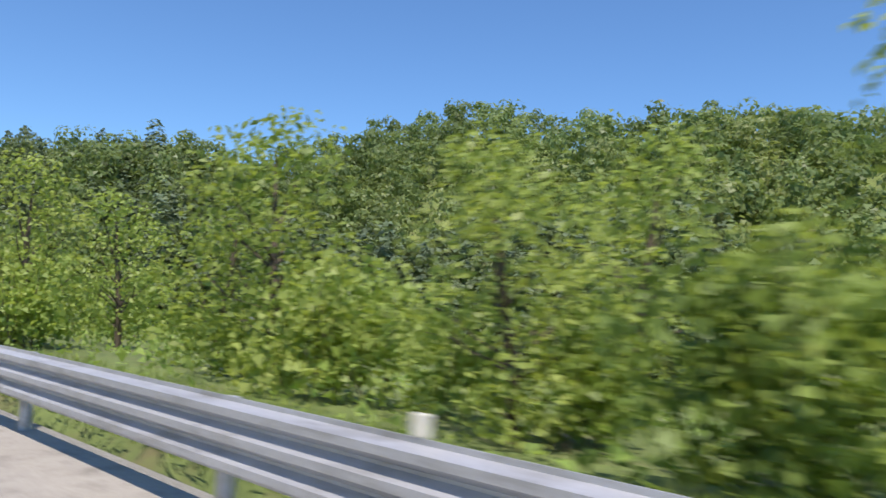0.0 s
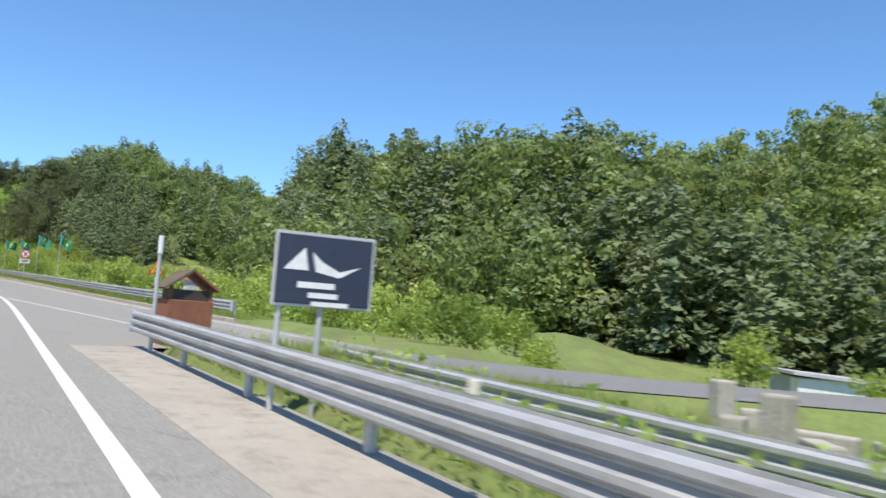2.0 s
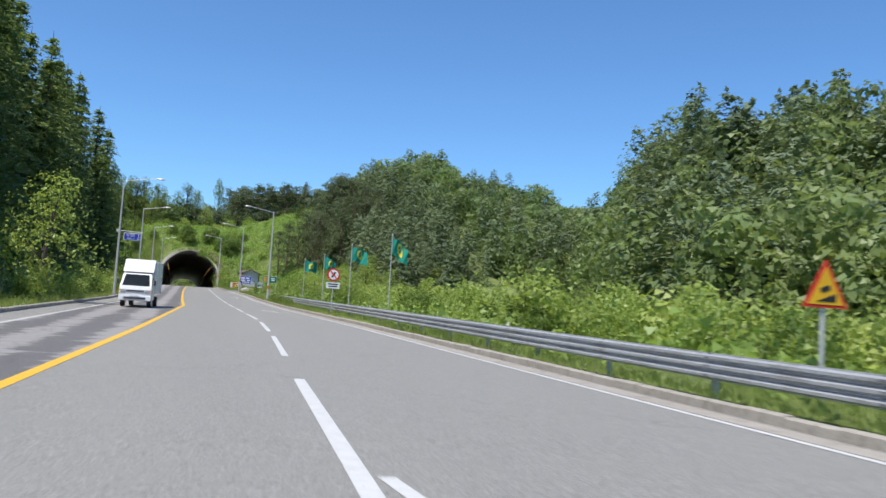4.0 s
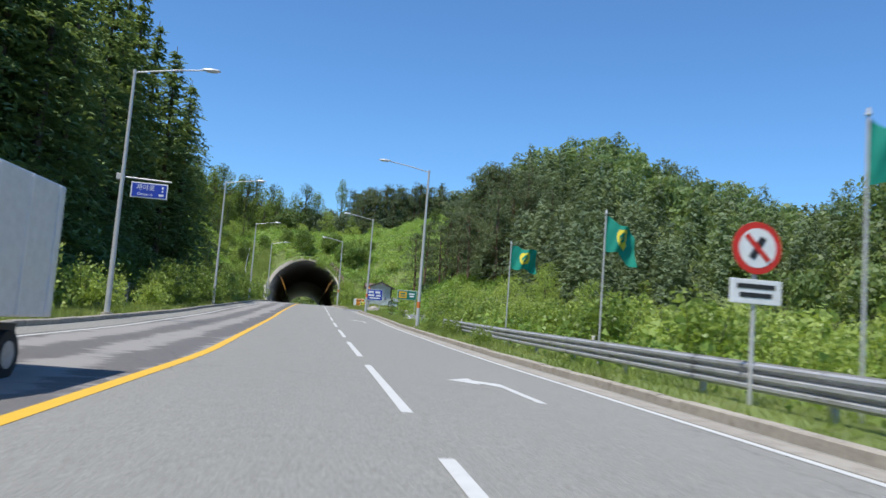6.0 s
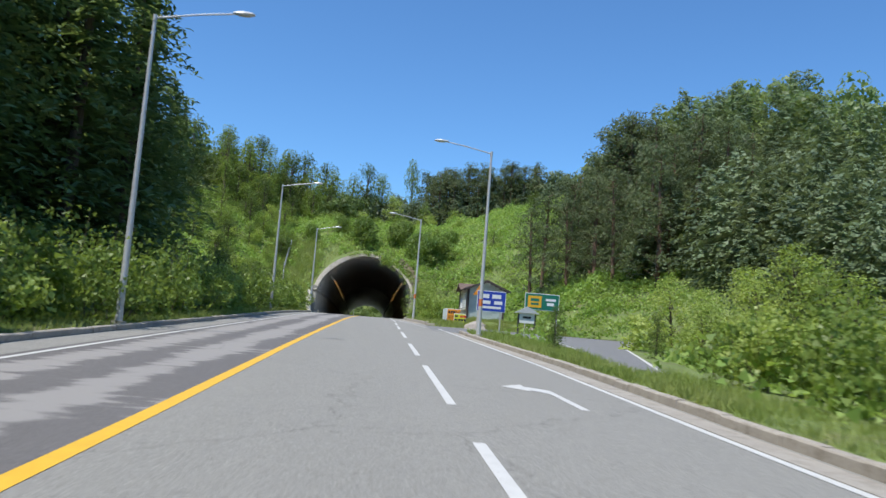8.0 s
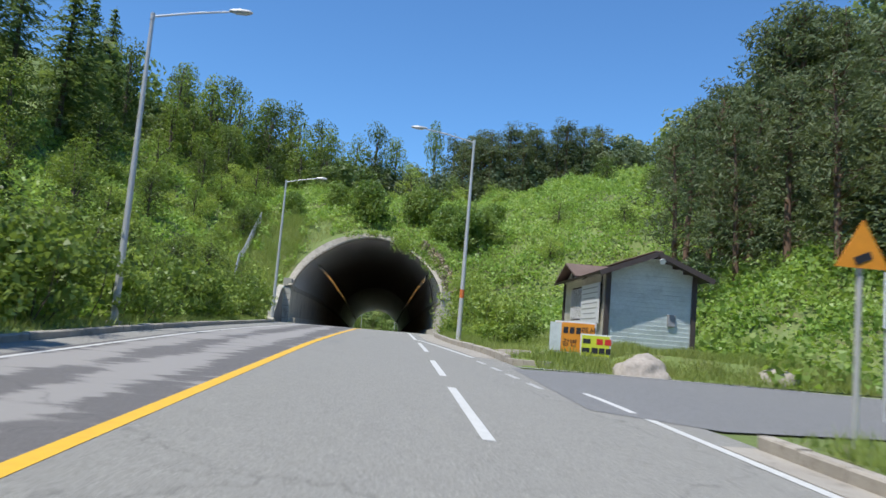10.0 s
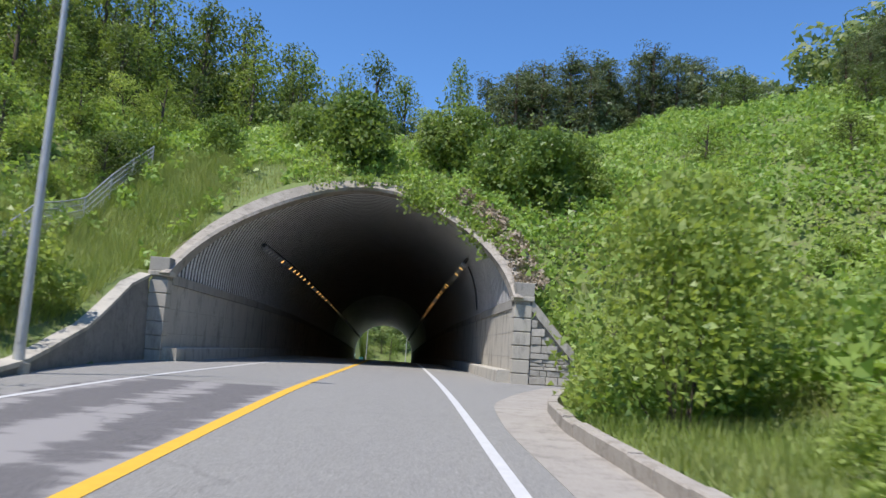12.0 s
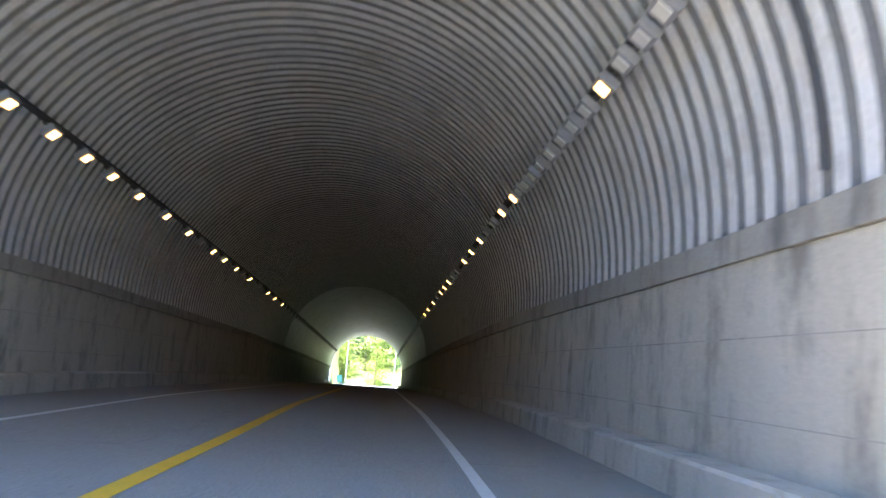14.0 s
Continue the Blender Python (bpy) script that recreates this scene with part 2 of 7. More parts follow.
def box(size, at=(0, 0, 0), turn=(0, 0, 0), bevel=0.0):
    return add_box(bmesh.new(), size, at, turn, bevel)


def add_tube(bm, a, b, r0, r1=None, n=12, caps=True):
    a, b = Vector(a), Vector(b)
    m = Matrix.Translation((a + b) / 2) @ (b - a).to_track_quat("Z", "Y").to_matrix().to_4x4()
    bmesh.ops.create_cone(bm, cap_ends=caps, segments=n, radius1=r0, radius2=r0 if r1 is None else r1, depth=(b - a).length, matrix=m)
    return bm


def tube(a, b, r0, r1=None, n=12):
    return add_tube(bmesh.new(), a, b, r0, r1, n)


def prism(outline, depth, axis="y"):
    """A flat outline in (x, z) made thick along y."""
    bm = bmesh.new()
    a = [bm.verts.new((x, 0, z)) for x, z in outline]
    b = [bm.verts.new((x, depth, z)) for x, z in outline]
    n = len(a)
    bm.faces.new(a)
    bm.faces.new(b[::-1])
    for i in range(n):
        bm.faces.new((a[i], b[i], b[(i + 1) % n], a[(i + 1) % n]))
    bmesh.ops.recalc_face_normals(bm, faces=bm.faces)
    return bm


def sweep(path, profile, closed=True):
    """Carry a profile of (across, up) along level points; across points to the right of the way."""
    path = [Vector(p) for p in path]
    v, f, n = [], [], len(profile)
    for i, p in enumerate(path):
        d = path[min(i + 1, len(path) - 1)] - path[max(i - 1, 0)]
        right = Vector((d.y, -d.x, 0)).normalized()
        v += [tuple(p + right * a + Vector((0, 0, b))) for a, b in profile]
    for i in range(len(path) - 1):
        for j in range(n if closed else n - 1):
            k = (j + 1) % n
            f.append((i * n + j, i * n + k, (i + 1) * n + k, (i + 1) * n + j))
    if closed:
        f.append(tuple(range(n))[::-1])
        f.append(tuple(range((len(path) - 1) * n, len(path) * n)))
    bm = bmesh.new()
    vs = [bm.verts.new(q) for q in v]
    for q in f:
        bm.faces.new([vs[i] for i in q])
    bmesh.ops.recalc_face_normals(bm, faces=bm.faces)
    return bm


# ---- plan of the road ----
def table(pairs, blur=7):
    ys = np.arange(-460, 421, 1.0)
    vals = np.interp(ys, [p[0] for p in pairs], [p[1] for p in pairs])
    k = np.hanning(2 * blur + 3)
    pad = np.pad(vals, blur + 1, mode="edge")
    vals = np.convolve(pad, k / k.sum(), mode="valid")
    return lambda y: np.interp(y, ys, vals)


road_z = table([(-460, -6.1), (-330, -5.5), (-266, -5.05), (-210, -4.5), (-177, -4.0), (-119, -2.97), (-96, -2.45), (-57, -1.2), (-39.5, -0.62), (-28, -0.36), (-11, -0.03), (0, 0), (30, -0.12), (60, -0.75), (100, -1.95), (155, -3.8), (420, -11)], 6)
white_x = table([(-460, -60), (-330, -23), (-290, -13.6), (-266, -8.9), (-256, -7.1), (-246, -5.4), (-238, -4.25), (-223, -2.5), (-207, -0.72), (-194, 0.67), (-186, 1.4), (-176, 2.03), (-163, 2.88), (-151, 3.45), (-100, 3.5), (20, 3.5), (155, 1.6), (420, -2)], 4)
yellow_x = table([(-460, -64.2), (-330, -27.2), (-290, -17.8), (-266, -13.1), (-238, -8.4), (-207, -4.95), (-186, -2.85), (-163, -1.55), (-140, -0.6), (-130, -0.2), (-118, -0.38), (-100, -0.52), (-80, -0.62), (-63, -0.6), (-40, -0.42), (-28, -0.32), (-12, -0.15), (0, 0), (20, 0), (155, -1.9), (420, -5.5)], 4)
rail_x = table([(-460, -58), (-330, -20.9), (-290, -11.5), (-265, -6.75), (-256, -5.0), (-246, -3.35), (-238, -2.15), (-225, -0.45), (-210, 0.95)], 4)
edge_r = table([(-209, 8.6), (-190, 7.85), (-165, 7.85), (-150, 7.9), (-127, 7.45), (-80, 7.3), (-62, 6.75), (-50, 6.4), (-40, 4.9), (-31, 4.05), (-27, 3.55), (20, 3.5)], 2)
kerb_r = table([(-209, 9.4), (-190, 8.6), (-150, 8.6), (-127, 8.2), (-80, 8.0), (-62, 7.3), (-55, 7.2), (-43, 5.9), (-36, 5.7), (-30, 5.15), (-25, 4.98), (-16, 4.95), (-12, 5.35), (-7.6, 6.5), (-3.5, 7.85), (-0.8, 8.9), (0.4, 8.9), (3, 6.3), (20, 6.3), (155, 4.4), (420, 0)], 1)
edge_l = table([(-460, -68), (-330, -31), (-290, -21.6), (-266, -16.9), (-238, -12.2), (-207, -8.8), (-186, -6.7), (-163, -5.5), (-120, -4.4), (-85, -4.75), (-30, -4.3), (0, -3.5), (20, -3.5), (155, -5.4), (420, -9)], 5)
kerb_l = table([(-460, -69.4), (-330, -32.4), (-290, -23), (-266, -18.3), (-238, -13.6), (-207, -10.2), (-186, -8.1), (-163, -7.0), (-120, -5.9), (-85, -6.15), (-30, -5.6), (-16, -5.5), (-12.5, -5.65), (-9, -6.2), (-6, -6.5), (-1, -6.8), (0.6, -6.8), (3, -6.3), (20, -6.3), (155, -8.2), (420, -12)], 1)
side_r = table([(-460, 330), (-330, 190), (-240, 62), (-230, 40), (-222, 24), (-215, 13.5), (-209, 9.4)], 2)
side_l = table([(-460, 315), (-330, 178), (-240, 52), (-230, 31), (-222, 16), (-215, 6.5), (-209, 2.6)], 2)
MOUTH_END = 155.0
HALF = 6.3
SPRING = 3.1
RISE = 5.9
LEAN = 2.0  # metres that the cut of the mouth runs back for each metre of height


def axis_x(y):
    return np.interp(y, [20, 155], [0, -1.9])


def smooth_step(a, b, v):
    t = np.clip((v - a) / (b - a), 0, 1)
    return t * t * (3 - 2 * t)


def wing_top(y):
    """Height of the long wing wall beside the oncoming lane."""
    return np.interp(y, [-12.8, -11, -9, -8, -5.8, -1.2, 0.3], [0.12, 0.24, 0.52, 0.72, 1.12, 2.86, 3.08])


def land(x, y):
    """Height of the ground at a place (arrays)."""
    x, y = np.asarray(x, float), np.asarray(y, float)
    z0 = road_z(y)
    right = np.where(y < -209, rail_x(y) + 0.45, kerb_r(y) + 0.4)
    dr, dl = x - right, kerb_l(y) - 0.4 - x
    wob = 0.5 * np.sin(x * 0.21 + y * 0.13) + 0.35 * np.sin(x * 0.47 - y * 0.31 + 1.3) + 0.25 * np.sin(y * 0.6 + x * 0.9)
    # right: verge, a lower field, then hills
    near = smooth_step(-70, -25, y)
    field = 0.15 - 0.9 * smooth_step(1.5, 14, dr) * (1 - near)
    field = field - 3.2 * smooth_step(2, 30, x - np.where(y < -209, rail_x(y) + 9, 9.4)) * (1 - smooth_step(-215, -185, y))
    house = smooth_step(2.0, 3.6, dr) * (1 - smooth_step(9.5, 14, dr)) * smooth_step(-46, -41, y) * (1 - smooth_step(-33, -28, y))
    slope = np.maximum(0, dr - 2.5 - 9.5 * (1 - smooth_step(-34, -22, y))) * (0.30 + 0.22 * smooth_step(-30, 5, y)) * near
    slope = 24 * (1 - np.exp(-slope / 24))
    hill = 31.0 * np.exp(-(((x - 53.5) / 25) ** 2 + ((y - 8) / np.where(y < 8, 50, 44)) ** 2)) * smooth_step(14, 40, x)
    slope = (slope ** 4 + hill ** 4 + 1e-6) ** 0.25
    wood = 18.5 * smooth_step(32, 70, x + 0.12 * (y + 110)) * smooth_step(2, 16, x - 0.5 * (y + 190)) * smooth_step(-200, -150, y) * (1 - smooth_step(-60, -15, y))
    ridge = (32.0 - 6.0 * smooth_step(-232, -262, y) + 6.0 * smooth_step(-215, -175, y)) * smooth_step(52, 135, x - 0.25 * (y + 200)) * (1 - smooth_step(-120, -70, y + 0.25 * (x - 90)))
    rz = z0 + field + 0.55 * house + np.maximum(slope, 0) + np.maximum(wood, ridge) + wob * smooth_step(3, 20, dr)
    # left: verge, then a bank
    steep = 0.16 + 0.5 * smooth_step(-62, -22, y)
    bank = np.maximum(0, dl - 3.0) * steep
    bank = 34 * (1 - np.exp(-bank / 34))
    lz = z0 + 0.15 + bank + 12 * smooth_step(40, 120, dl) + wob * smooth_step(4, 20, dl)
    lz = np.where((y > -12.8) & (dl > 0.05), np.maximum(lz, wing_top(y) - 0.1 + 0.3 * np.clip(dl, 0, 3) + np.maximum(0, dl - 3) * 0.5), lz)
    z = np.where(dr > 0, rz, np.where(dl > 0, lz, z0 - 0.5))
    z = np.where((y < -207) & (y > -224) & (x > side_l(y) - 0.3) & (x < side_r(y) + 0.3), z0 - 0.12, z)
    z = np.where((y > -56) & (y < -42.0) & (x > 4) & (x < 26), np.minimum(z, z0 - 0.12), z)
    z = np.where((y > -83) & (y < -42.0) & (np.abs(x - np.interp(y, [-83, -67, -53], [10.6, 13.0, 16.5])) < np.interp(y, [-83, -67, -53], [1.1, 1.9, 4.5])), np.minimum(z, z0 - 0.12), z)
    # the hill over the tunnel
    yy = np.clip(y - 0.3, 0, 999)
    ax = np.abs(x - axis_x(y))
    plane = np.where(yy < 14, SPRING + 0.05 + yy / LEAN, SPRING + 7.05 + 12 * (1 - np.exp(-np.maximum(yy - 14, 0) * 0.42 / 12)))
    plane = plane + 18 * (1 - np.exp(-0.42 * np.maximum(0, x - 12) / 18)) + 14 * (1 - np.exp(-0.4 * np.maximum(0, -x - 13) / 14))
    plane = plane + wob * 0.5 * smooth_step(9, 20, yy)
    plane = z0 + 10.2 + (plane - z0 - 10.2) * (1 - smooth_step(118, 150, yy))
    side = np.where(x > 0, rz, lz)
    low = np.where(ax < 6.95, plane, np.maximum(np.interp(ax, [6.9, 9.2, 60], [3.3, 0.4, 0.3]), np.where((ax > 9.2) | (x < -7.3), side, -9)))
    rise = np.where(ax < 6.95, 1.0, smooth_step(0, 6.5, yy))
    hillz = low + (np.maximum(plane, low) - low) * rise
    z = z + 26 * smooth_step(178, 250, y)
    return np.where((y > 0.5) & (y < MOUTH_END), hillz, z)


# ---- ground sheet ----
def ground_sheet():
    xs = np.unique(np.concatenate([np.arange(-30, 40, 1.0), [-6.95, 6.95, -6.3, 6.3], np.arange(40, 130, 4), np.arange(130, 320, 15), np.arange(-80, -30, 4), np.arange(-300, -80, 15), [-1500, -900, -500, 450, 700, 1100, 1600]]))
    ys = np.unique(np.concatenate([np.arange(-300, -60, 2.0), np.arange(-60, 60, 1.0), [0.45, 0.55, 154.7, 155.3], np.arange(60, 260, 5), np.arange(-460, -300, 10), [-1500, -900, -600, 350, 500, 800, 1300]]))
    gx, gy = np.meshgrid(xs, ys)
    gz = land(np.clip(gx, -290, 310), np.clip(gy, -450, 410))
    n = len(xs)
    idx = np.arange(len(ys) - 1)[:, None] * n + np.arange(n - 1)[None, :]
    f = np.stack([idx, idx + 1, idx + n + 1, idx + n], -1).reshape(-1, 4)
    cx = (gx[:-1, :-1] + gx[1:, 1:]).ravel() / 2
    cy = (gy[:-1, :-1] + gy[1:, 1:]).ravel() / 2
    ax = np.abs(cx - axis_x(cy))
    mouth = ((cy > 0.45) & (cy < 0.55) & (ax < 6.9)) | ((np.abs(cy - 155) < 0.31) & (ax < 6.9))
    # over the tunnel the front edge of the sheet follows the sloping rim
    front = SPRING + (cy - 0.35) / LEAN
    opening = (cy > 0.5) & (cy < 13.5) & (ax < 6.9) & (front < SPRING - 0.05 + np.sqrt(np.maximum(0, 6.85 ** 2 - np.minimum(ax, 6.85) ** 2)) * RISE / 6.3)
    keep = ~(mouth | opening)
    v = np.stack([gx.ravel(), gy.ravel(), gz.ravel()], -1)
    ob = mesh_ob("ground", (v, f[keep]), GROUND, True)
    tagged(ob, "grassy soil of verges, fields and wooded hills", "ground", kind="structure")


ground_sheet()


# ---- road ----
def ribbon(name, left, right, y0, y1, lift, material, label, step=2.0, parent=None):
    ys = np.arange(y0, y1 + step * 0.5, step)
    a = np.stack([left(ys), ys, road_z(ys) + lift], -1)
    b = np.stack([right(ys), ys, road_z(ys) + lift], -1)
    m = (a + b) / 2
    v = np.stack([a, m, b], 1).reshape(-1, 3)
    i = np.arange(len(ys) - 1)[:, None] * 3 + np.arange(2)[None, :]
    f = np.stack([i, i + 1, i + 4, i + 3], -1).reshape(-1, 4)
    ob = mesh_ob(name, (v, f), material)
    if parent:
        ob.parent = parent
        return tagged(ob, label)
    return tagged(ob, label, "road", kind="structure")


right_bound = lambda y: np.where(y < -209, rail_x(y) + 0.4, kerb_r(y) + 0.05)
road = ribbon("road", yellow_x, right_bound, -440, 186, 0.0, ASPHALT, "worn grey asphalt carriageway with painted lane lines", 1.0)
ribbon("road_tunnel_lane", lambda y: edge_l(y) - 0.3, yellow_x, -10, 186, 0.0, ASPHALT, "plain grey asphalt lane running into the tunnel")
ribbon("road_oncoming_lane", lambda y: edge_l(y) - 0.3, yellow_x, -440, -10, 0.0, ASPHALT_OLD, "dark patched asphalt lane with pale worn streaks")
ribbon("road_shoulder", lambda y: kerb_l(y) - 0.05, lambda y: edge_l(y) - 0.3, -440, 186, 0.0, ASPHALT, "grey asphalt shoulder beside the kerb")
ribbon("side_road", side_l, side_r, -223, -209, 0.0, ASPHALT_SIDE, "grey asphalt slip road joining the main road")


def line(name, centre, y0, y1, width, material, label, lift=0.006):
    w = width / 2
    return ribbon(name, lambda y: centre(y) - w, lambda y: centre(y) + w, y0, y1, lift, material, label, min(1.0, (y1 - y0) / 3), road)


line("centre_line", yellow_x, -440, 185, 0.23, LINE_YELLOW, "solid yellow centre line")
line("edge_line", edge_l, -440, 185, 0.15, LINE_WHITE, "white edge line")
line("edge_line", edge_r, -205, -50, 0.15, LINE_WHITE, "white edge line")
line("edge_line", edge_r, -40.5, -27.5, 0.15, LINE_WHITE, "white edge line")
line("edge_line", white_x, -27.5, 185, 0.16, LINE_WHITE, "white edge line")
line("edge_line", white_x, -440, -176.5, 0.2, LINE_WHITE, "solid white lane line")
line("gore_line", lambda y: np.interp(y, [-207, -184], [3.9, 1.75]), -207, -184, 0.16, LINE_WHITE, "white merging line")
for y0, y1 in ((-171.4, -163.4), (-160.4, -152.8), (-149.4, -141.8), (-138.3, -130.7), (-127.3, -119.2), (-115.7, -108.0), (-103.5, -95.8), (-91.9, -84.0), (-80.0, -72.7), (-68.0, -61.0), (-57.0, -51.0)):
    line("lane_dash", white_x, y0, y1, 0.16, LINE_WHITE, "white lane dash")
line("lane_dash", white_x, -180.3, -176.6, 0.2, LINE_WHITE, "white lane dash")
line("lane_dash", lambda y: y * 0 + 3.54, -39.1, -31.4, 0.16, LINE_WHITE, "white lane dash")
line("lane_dash", lambda y: y * 0 + 3.5, -48.5, -43.5, 0.16, LINE_WHITE, "white lane dash")
for y0, y1 in ((-43.3, -42.1), (-45.5, -44.4), (-47.6, -46.4), (-49.8, -48.6)):
    line("crossing_dash", lambda y: np.interp(y, [-50, -42], [5.5, 4.95]), y0, y1, 0.15, LINE_WORN, "worn short white junction dash")


def turn_arrow(x, y):
    """Right-turn arrow: a stem, a bend and a head, painted on the road."""
    pts = [(-0.075, -2.6), (0.075, -2.6), (0.12, -0.2), (0.45, 0.35), (0.45, 0.02), (1.0, 0.75), (0.45, 1.4), (0.45, 0.95), (-0.02, 0.45)]
    bm = bmesh.new()
    bm.faces.new([bm.verts.new((x - a, y + b, road_z(y + b) + 0.007)) for a, b in pts])
    bmesh.ops.recalc_face_normals(bm, faces=bm.faces)
    bmesh.ops.triangulate(bm, faces=bm.faces)
    part("arrow_marking", bm, LINE_WHITE, road, "white painted turn arrow")


turn_arrow(5.9, -133.6)
turn_arrow(5.9, -88.8)


def band(name, edge, y0, y1, profile, material, label, step=1.0):
    ys = np.arange(y0, y1 + 0.01, step)
    ob = mesh_ob(name, sweep([(float(edge(y)), float(y), float(road_z(y))) for y in ys], profile), material)
    return tagged(ob, label, "kerb", kind="structure")


KERB_PROFILE = [(0.0, -0.3), (0.0, 0.15), (0.025, 0.175), (0.2, 0.175), (0.2, -0.3)]


def kerb_run(name, edge, y0, y1, sign, label, tall=0.0):
    """Kerb stones of one metre each, with narrow joints."""
    root = tagged(new(name), label, "kerb", kind="structure")
    y, rng = y0, random.Random(len(name))
    while y < y1:
        ys = [y + 0.006, y + 0.5, y + 0.994]
        dz = rng.uniform(-0.012, 0.012)
        dx = rng.uniform(-0.012, 0.012)
        prof = [(sign * a + dx, b + dz + (tall if b > 0 else 0)) for a, b in KERB_PROFILE]
        part("kerb_stone", sweep([(float(edge(q)), q, float(road_z(q))) for q in (ys[0], ys[2])], prof), KERB, root)
        y += 1.0
    return root


kerb_run("kerb_left", kerb_l, -160, -13.0, -1, "weathered concrete kerb stones beside the oncoming lane")
kerb_run("kerb_right", kerb_r, -196, -56, 1, "pale concrete kerb stones beside the outer lane")
kerb_run("kerb_tunnel", kerb_r, -41.5, -1.0, 1, "tall pale concrete kerb stones leading to the tunnel", 0.06)
band("gutter", lambda y: edge_r(y) + 0.12, -200, -56, [(0, -0.1), (0, 0.008), (0.5, 0.004), (0.5, -0.1)], GUTTER, "pale concrete gutter strip beside the kerb")
band("gutter", lambda y: np.maximum(edge_r(y) * 0.35 + kerb_r(y) * 0.65, kerb_r(y) - 0.75), -40, -2, [(-0.45, -0.1), (-0.45, 0.006), (0.75, 0.012), (0.75, -0.1)], GUTTER, "pale concrete gutter strip beside the kerb")
band("gutter", lambda y: rail_x(y) - 0.45, -440, -209, [(-0.9, -0.1), (-0.9, 0.006), (0.7, 0.012), (0.7, -0.1)], GUTTER, "pale concrete shoulder strip below the guard rail", 2.0)
# made ground under the slip road and round the access road, so that no edge hangs free
def skirt(name, left, right, y0, y1, lift, drop, spread, material, label):
    ys = np.arange(y0, y1 + 0.5, 2.0)
    z = road_z(ys)
    cols = [(left(ys) - spread, z - drop), (left(ys) - 0.4, z + lift), (right(ys) + 0.4, z + lift), (right(ys) + spread, z - drop)]
    v = np.stack([np.stack([x, ys, zz], -1) for x, zz in cols], 1).reshape(-1, 3)
    i = np.arange(len(ys) - 1)[:, None] * 4 + np.arange(3)[None, :]
    f = np.stack([i, i + 1, i + 5, i + 4], -1).reshape(-1, 4)
    tagged(mesh_ob(name, (v, f), material), label, "ground", kind="structure")


skirt("ground_slip_bank", side_l, side_r, -223, -209, -0.03, 3.0, 7.0, GROUND, "grassy bank carrying the slip road")
bm = bmesh.new()
acc = [(9.2, -83), (9.0, -60), (8.0, -57), (5.2, -55.5), (5.2, -42.2), (7, -41.9), (14, -42.2), (27, -43.5), (27, -50), (18.5, -60), (15.5, -70), (12.5, -83)]
bm.faces.new([bm.verts.new((x, y, float(road_z(y)) - 0.03)) for x, y in acc])
bmesh.ops.recalc_face_normals(bm, faces=bm.faces)
bmesh.ops.triangulate(bm, faces=bm.faces)
tagged(mesh_ob("ground_junction", bm, GROUND), "grassy ground round the access road", "ground", kind="structure")


def painted(points, width, label):
    """A painted line along points in the plan."""
    bm = sweep([(x, y, float(road_z(y)) + 0.012) for x, y in points], [(-width / 2, 0), (-width / 2, 0.004), (width / 2, 0.004), (width / 2, 0)])
    part("edge_line", bm, LINE_WHITE, road, label)


painted([(10.15, -79.5), (10.9, -73), (12.1, -66), (13.0, -57), (12.9, -55)], 0.14, "white edge line of the access road")
painted([(11.4, -80.3), (14.0, -70), (16.4, -60.2), (20.6, -51.8)], 0.14, "white edge line of the access road")
painted([(6.0, -43.55), (8.5, -43.4), (11.5, -43.8), (14, -44.05), (20, -45.3)], 0.15, "white edge line of the access road")
# access road beside the hut
bm = bmesh.new()
acc = [(9.9, -80), (11.9, -66), (12.6, -55.5), (11, -53.8), (7.4, -54.5), (5.7, -53), (5.7, -44.2), (9, -43.4), (14, -43.9), (24, -46), (22, -50), (16.4, -60), (14, -70), (11.6, -81)]
bm.faces.new([bm.verts.new((x, y, float(road_z(y)) + 0.006)) for x, y in acc])
bmesh.ops.recalc_face_normals(bm, faces=bm.faces)
bmesh.ops.triangulate(bm, faces=bm.faces)
tagged(mesh_ob("access_road", bm, ASPHALT_SIDE), "dark asphalt mouth of a narrow access road", "road", kind="structure")


# ---- tunnel ----
def arch_point(a, r=HALF, rise=RISE, base=SPRING):
    """A point of the arch, a from 0 (right springing) over the crown to pi (left springing)."""
    return r * math.cos(a), base + rise * math.sin(a)


def mouth_y(z):
    return max(0.0, (z - SPRING) * LEAN)


def tunnel_liner():
    """Corrugated steel arch, cut at a slope at the mouth."""
    N, pitch = 44, 0.46
    angles = [math.pi * i / N for i in range(N + 1)]
    v, f = [], []
    # wide flats with narrow deep grooves between them
    stations = [(k * pitch + o, d) for k in range(int(80 / pitch)) for o, d in ((0.0, 0.0), (0.26, 0.0), (0.29, 0.09), (0.33, 0.13), (0.39, 0.13), (0.43, 0.085))]
    stations += [(s, 0.04) for s in np.arange(80.0, MOUTH_END + 0.1, 2.0)]
    for s, d in stations:
        for a in angles:
            x, z = arch_point(a, HALF + d, RISE + d)
            y = max(s, mouth_y(z) - 0.02) if s < 14 else s
            v.append((x + float(axis_x(y)), y, z + float(road_z(max(y, 0)))))
    n = N + 1
    for i in range(len(stations) - 1):
        for j in range(N):
            q = (i * n + j, i * n + j + 1, (i + 1) * n + j + 1, (i + 1) * n + j)
            if abs(v[q[0]][1] - v[q[3]][1]) + abs(v[q[1]][1] - v[q[2]][1]) > 1e-4:
                f.append(q)
    return (v, f)


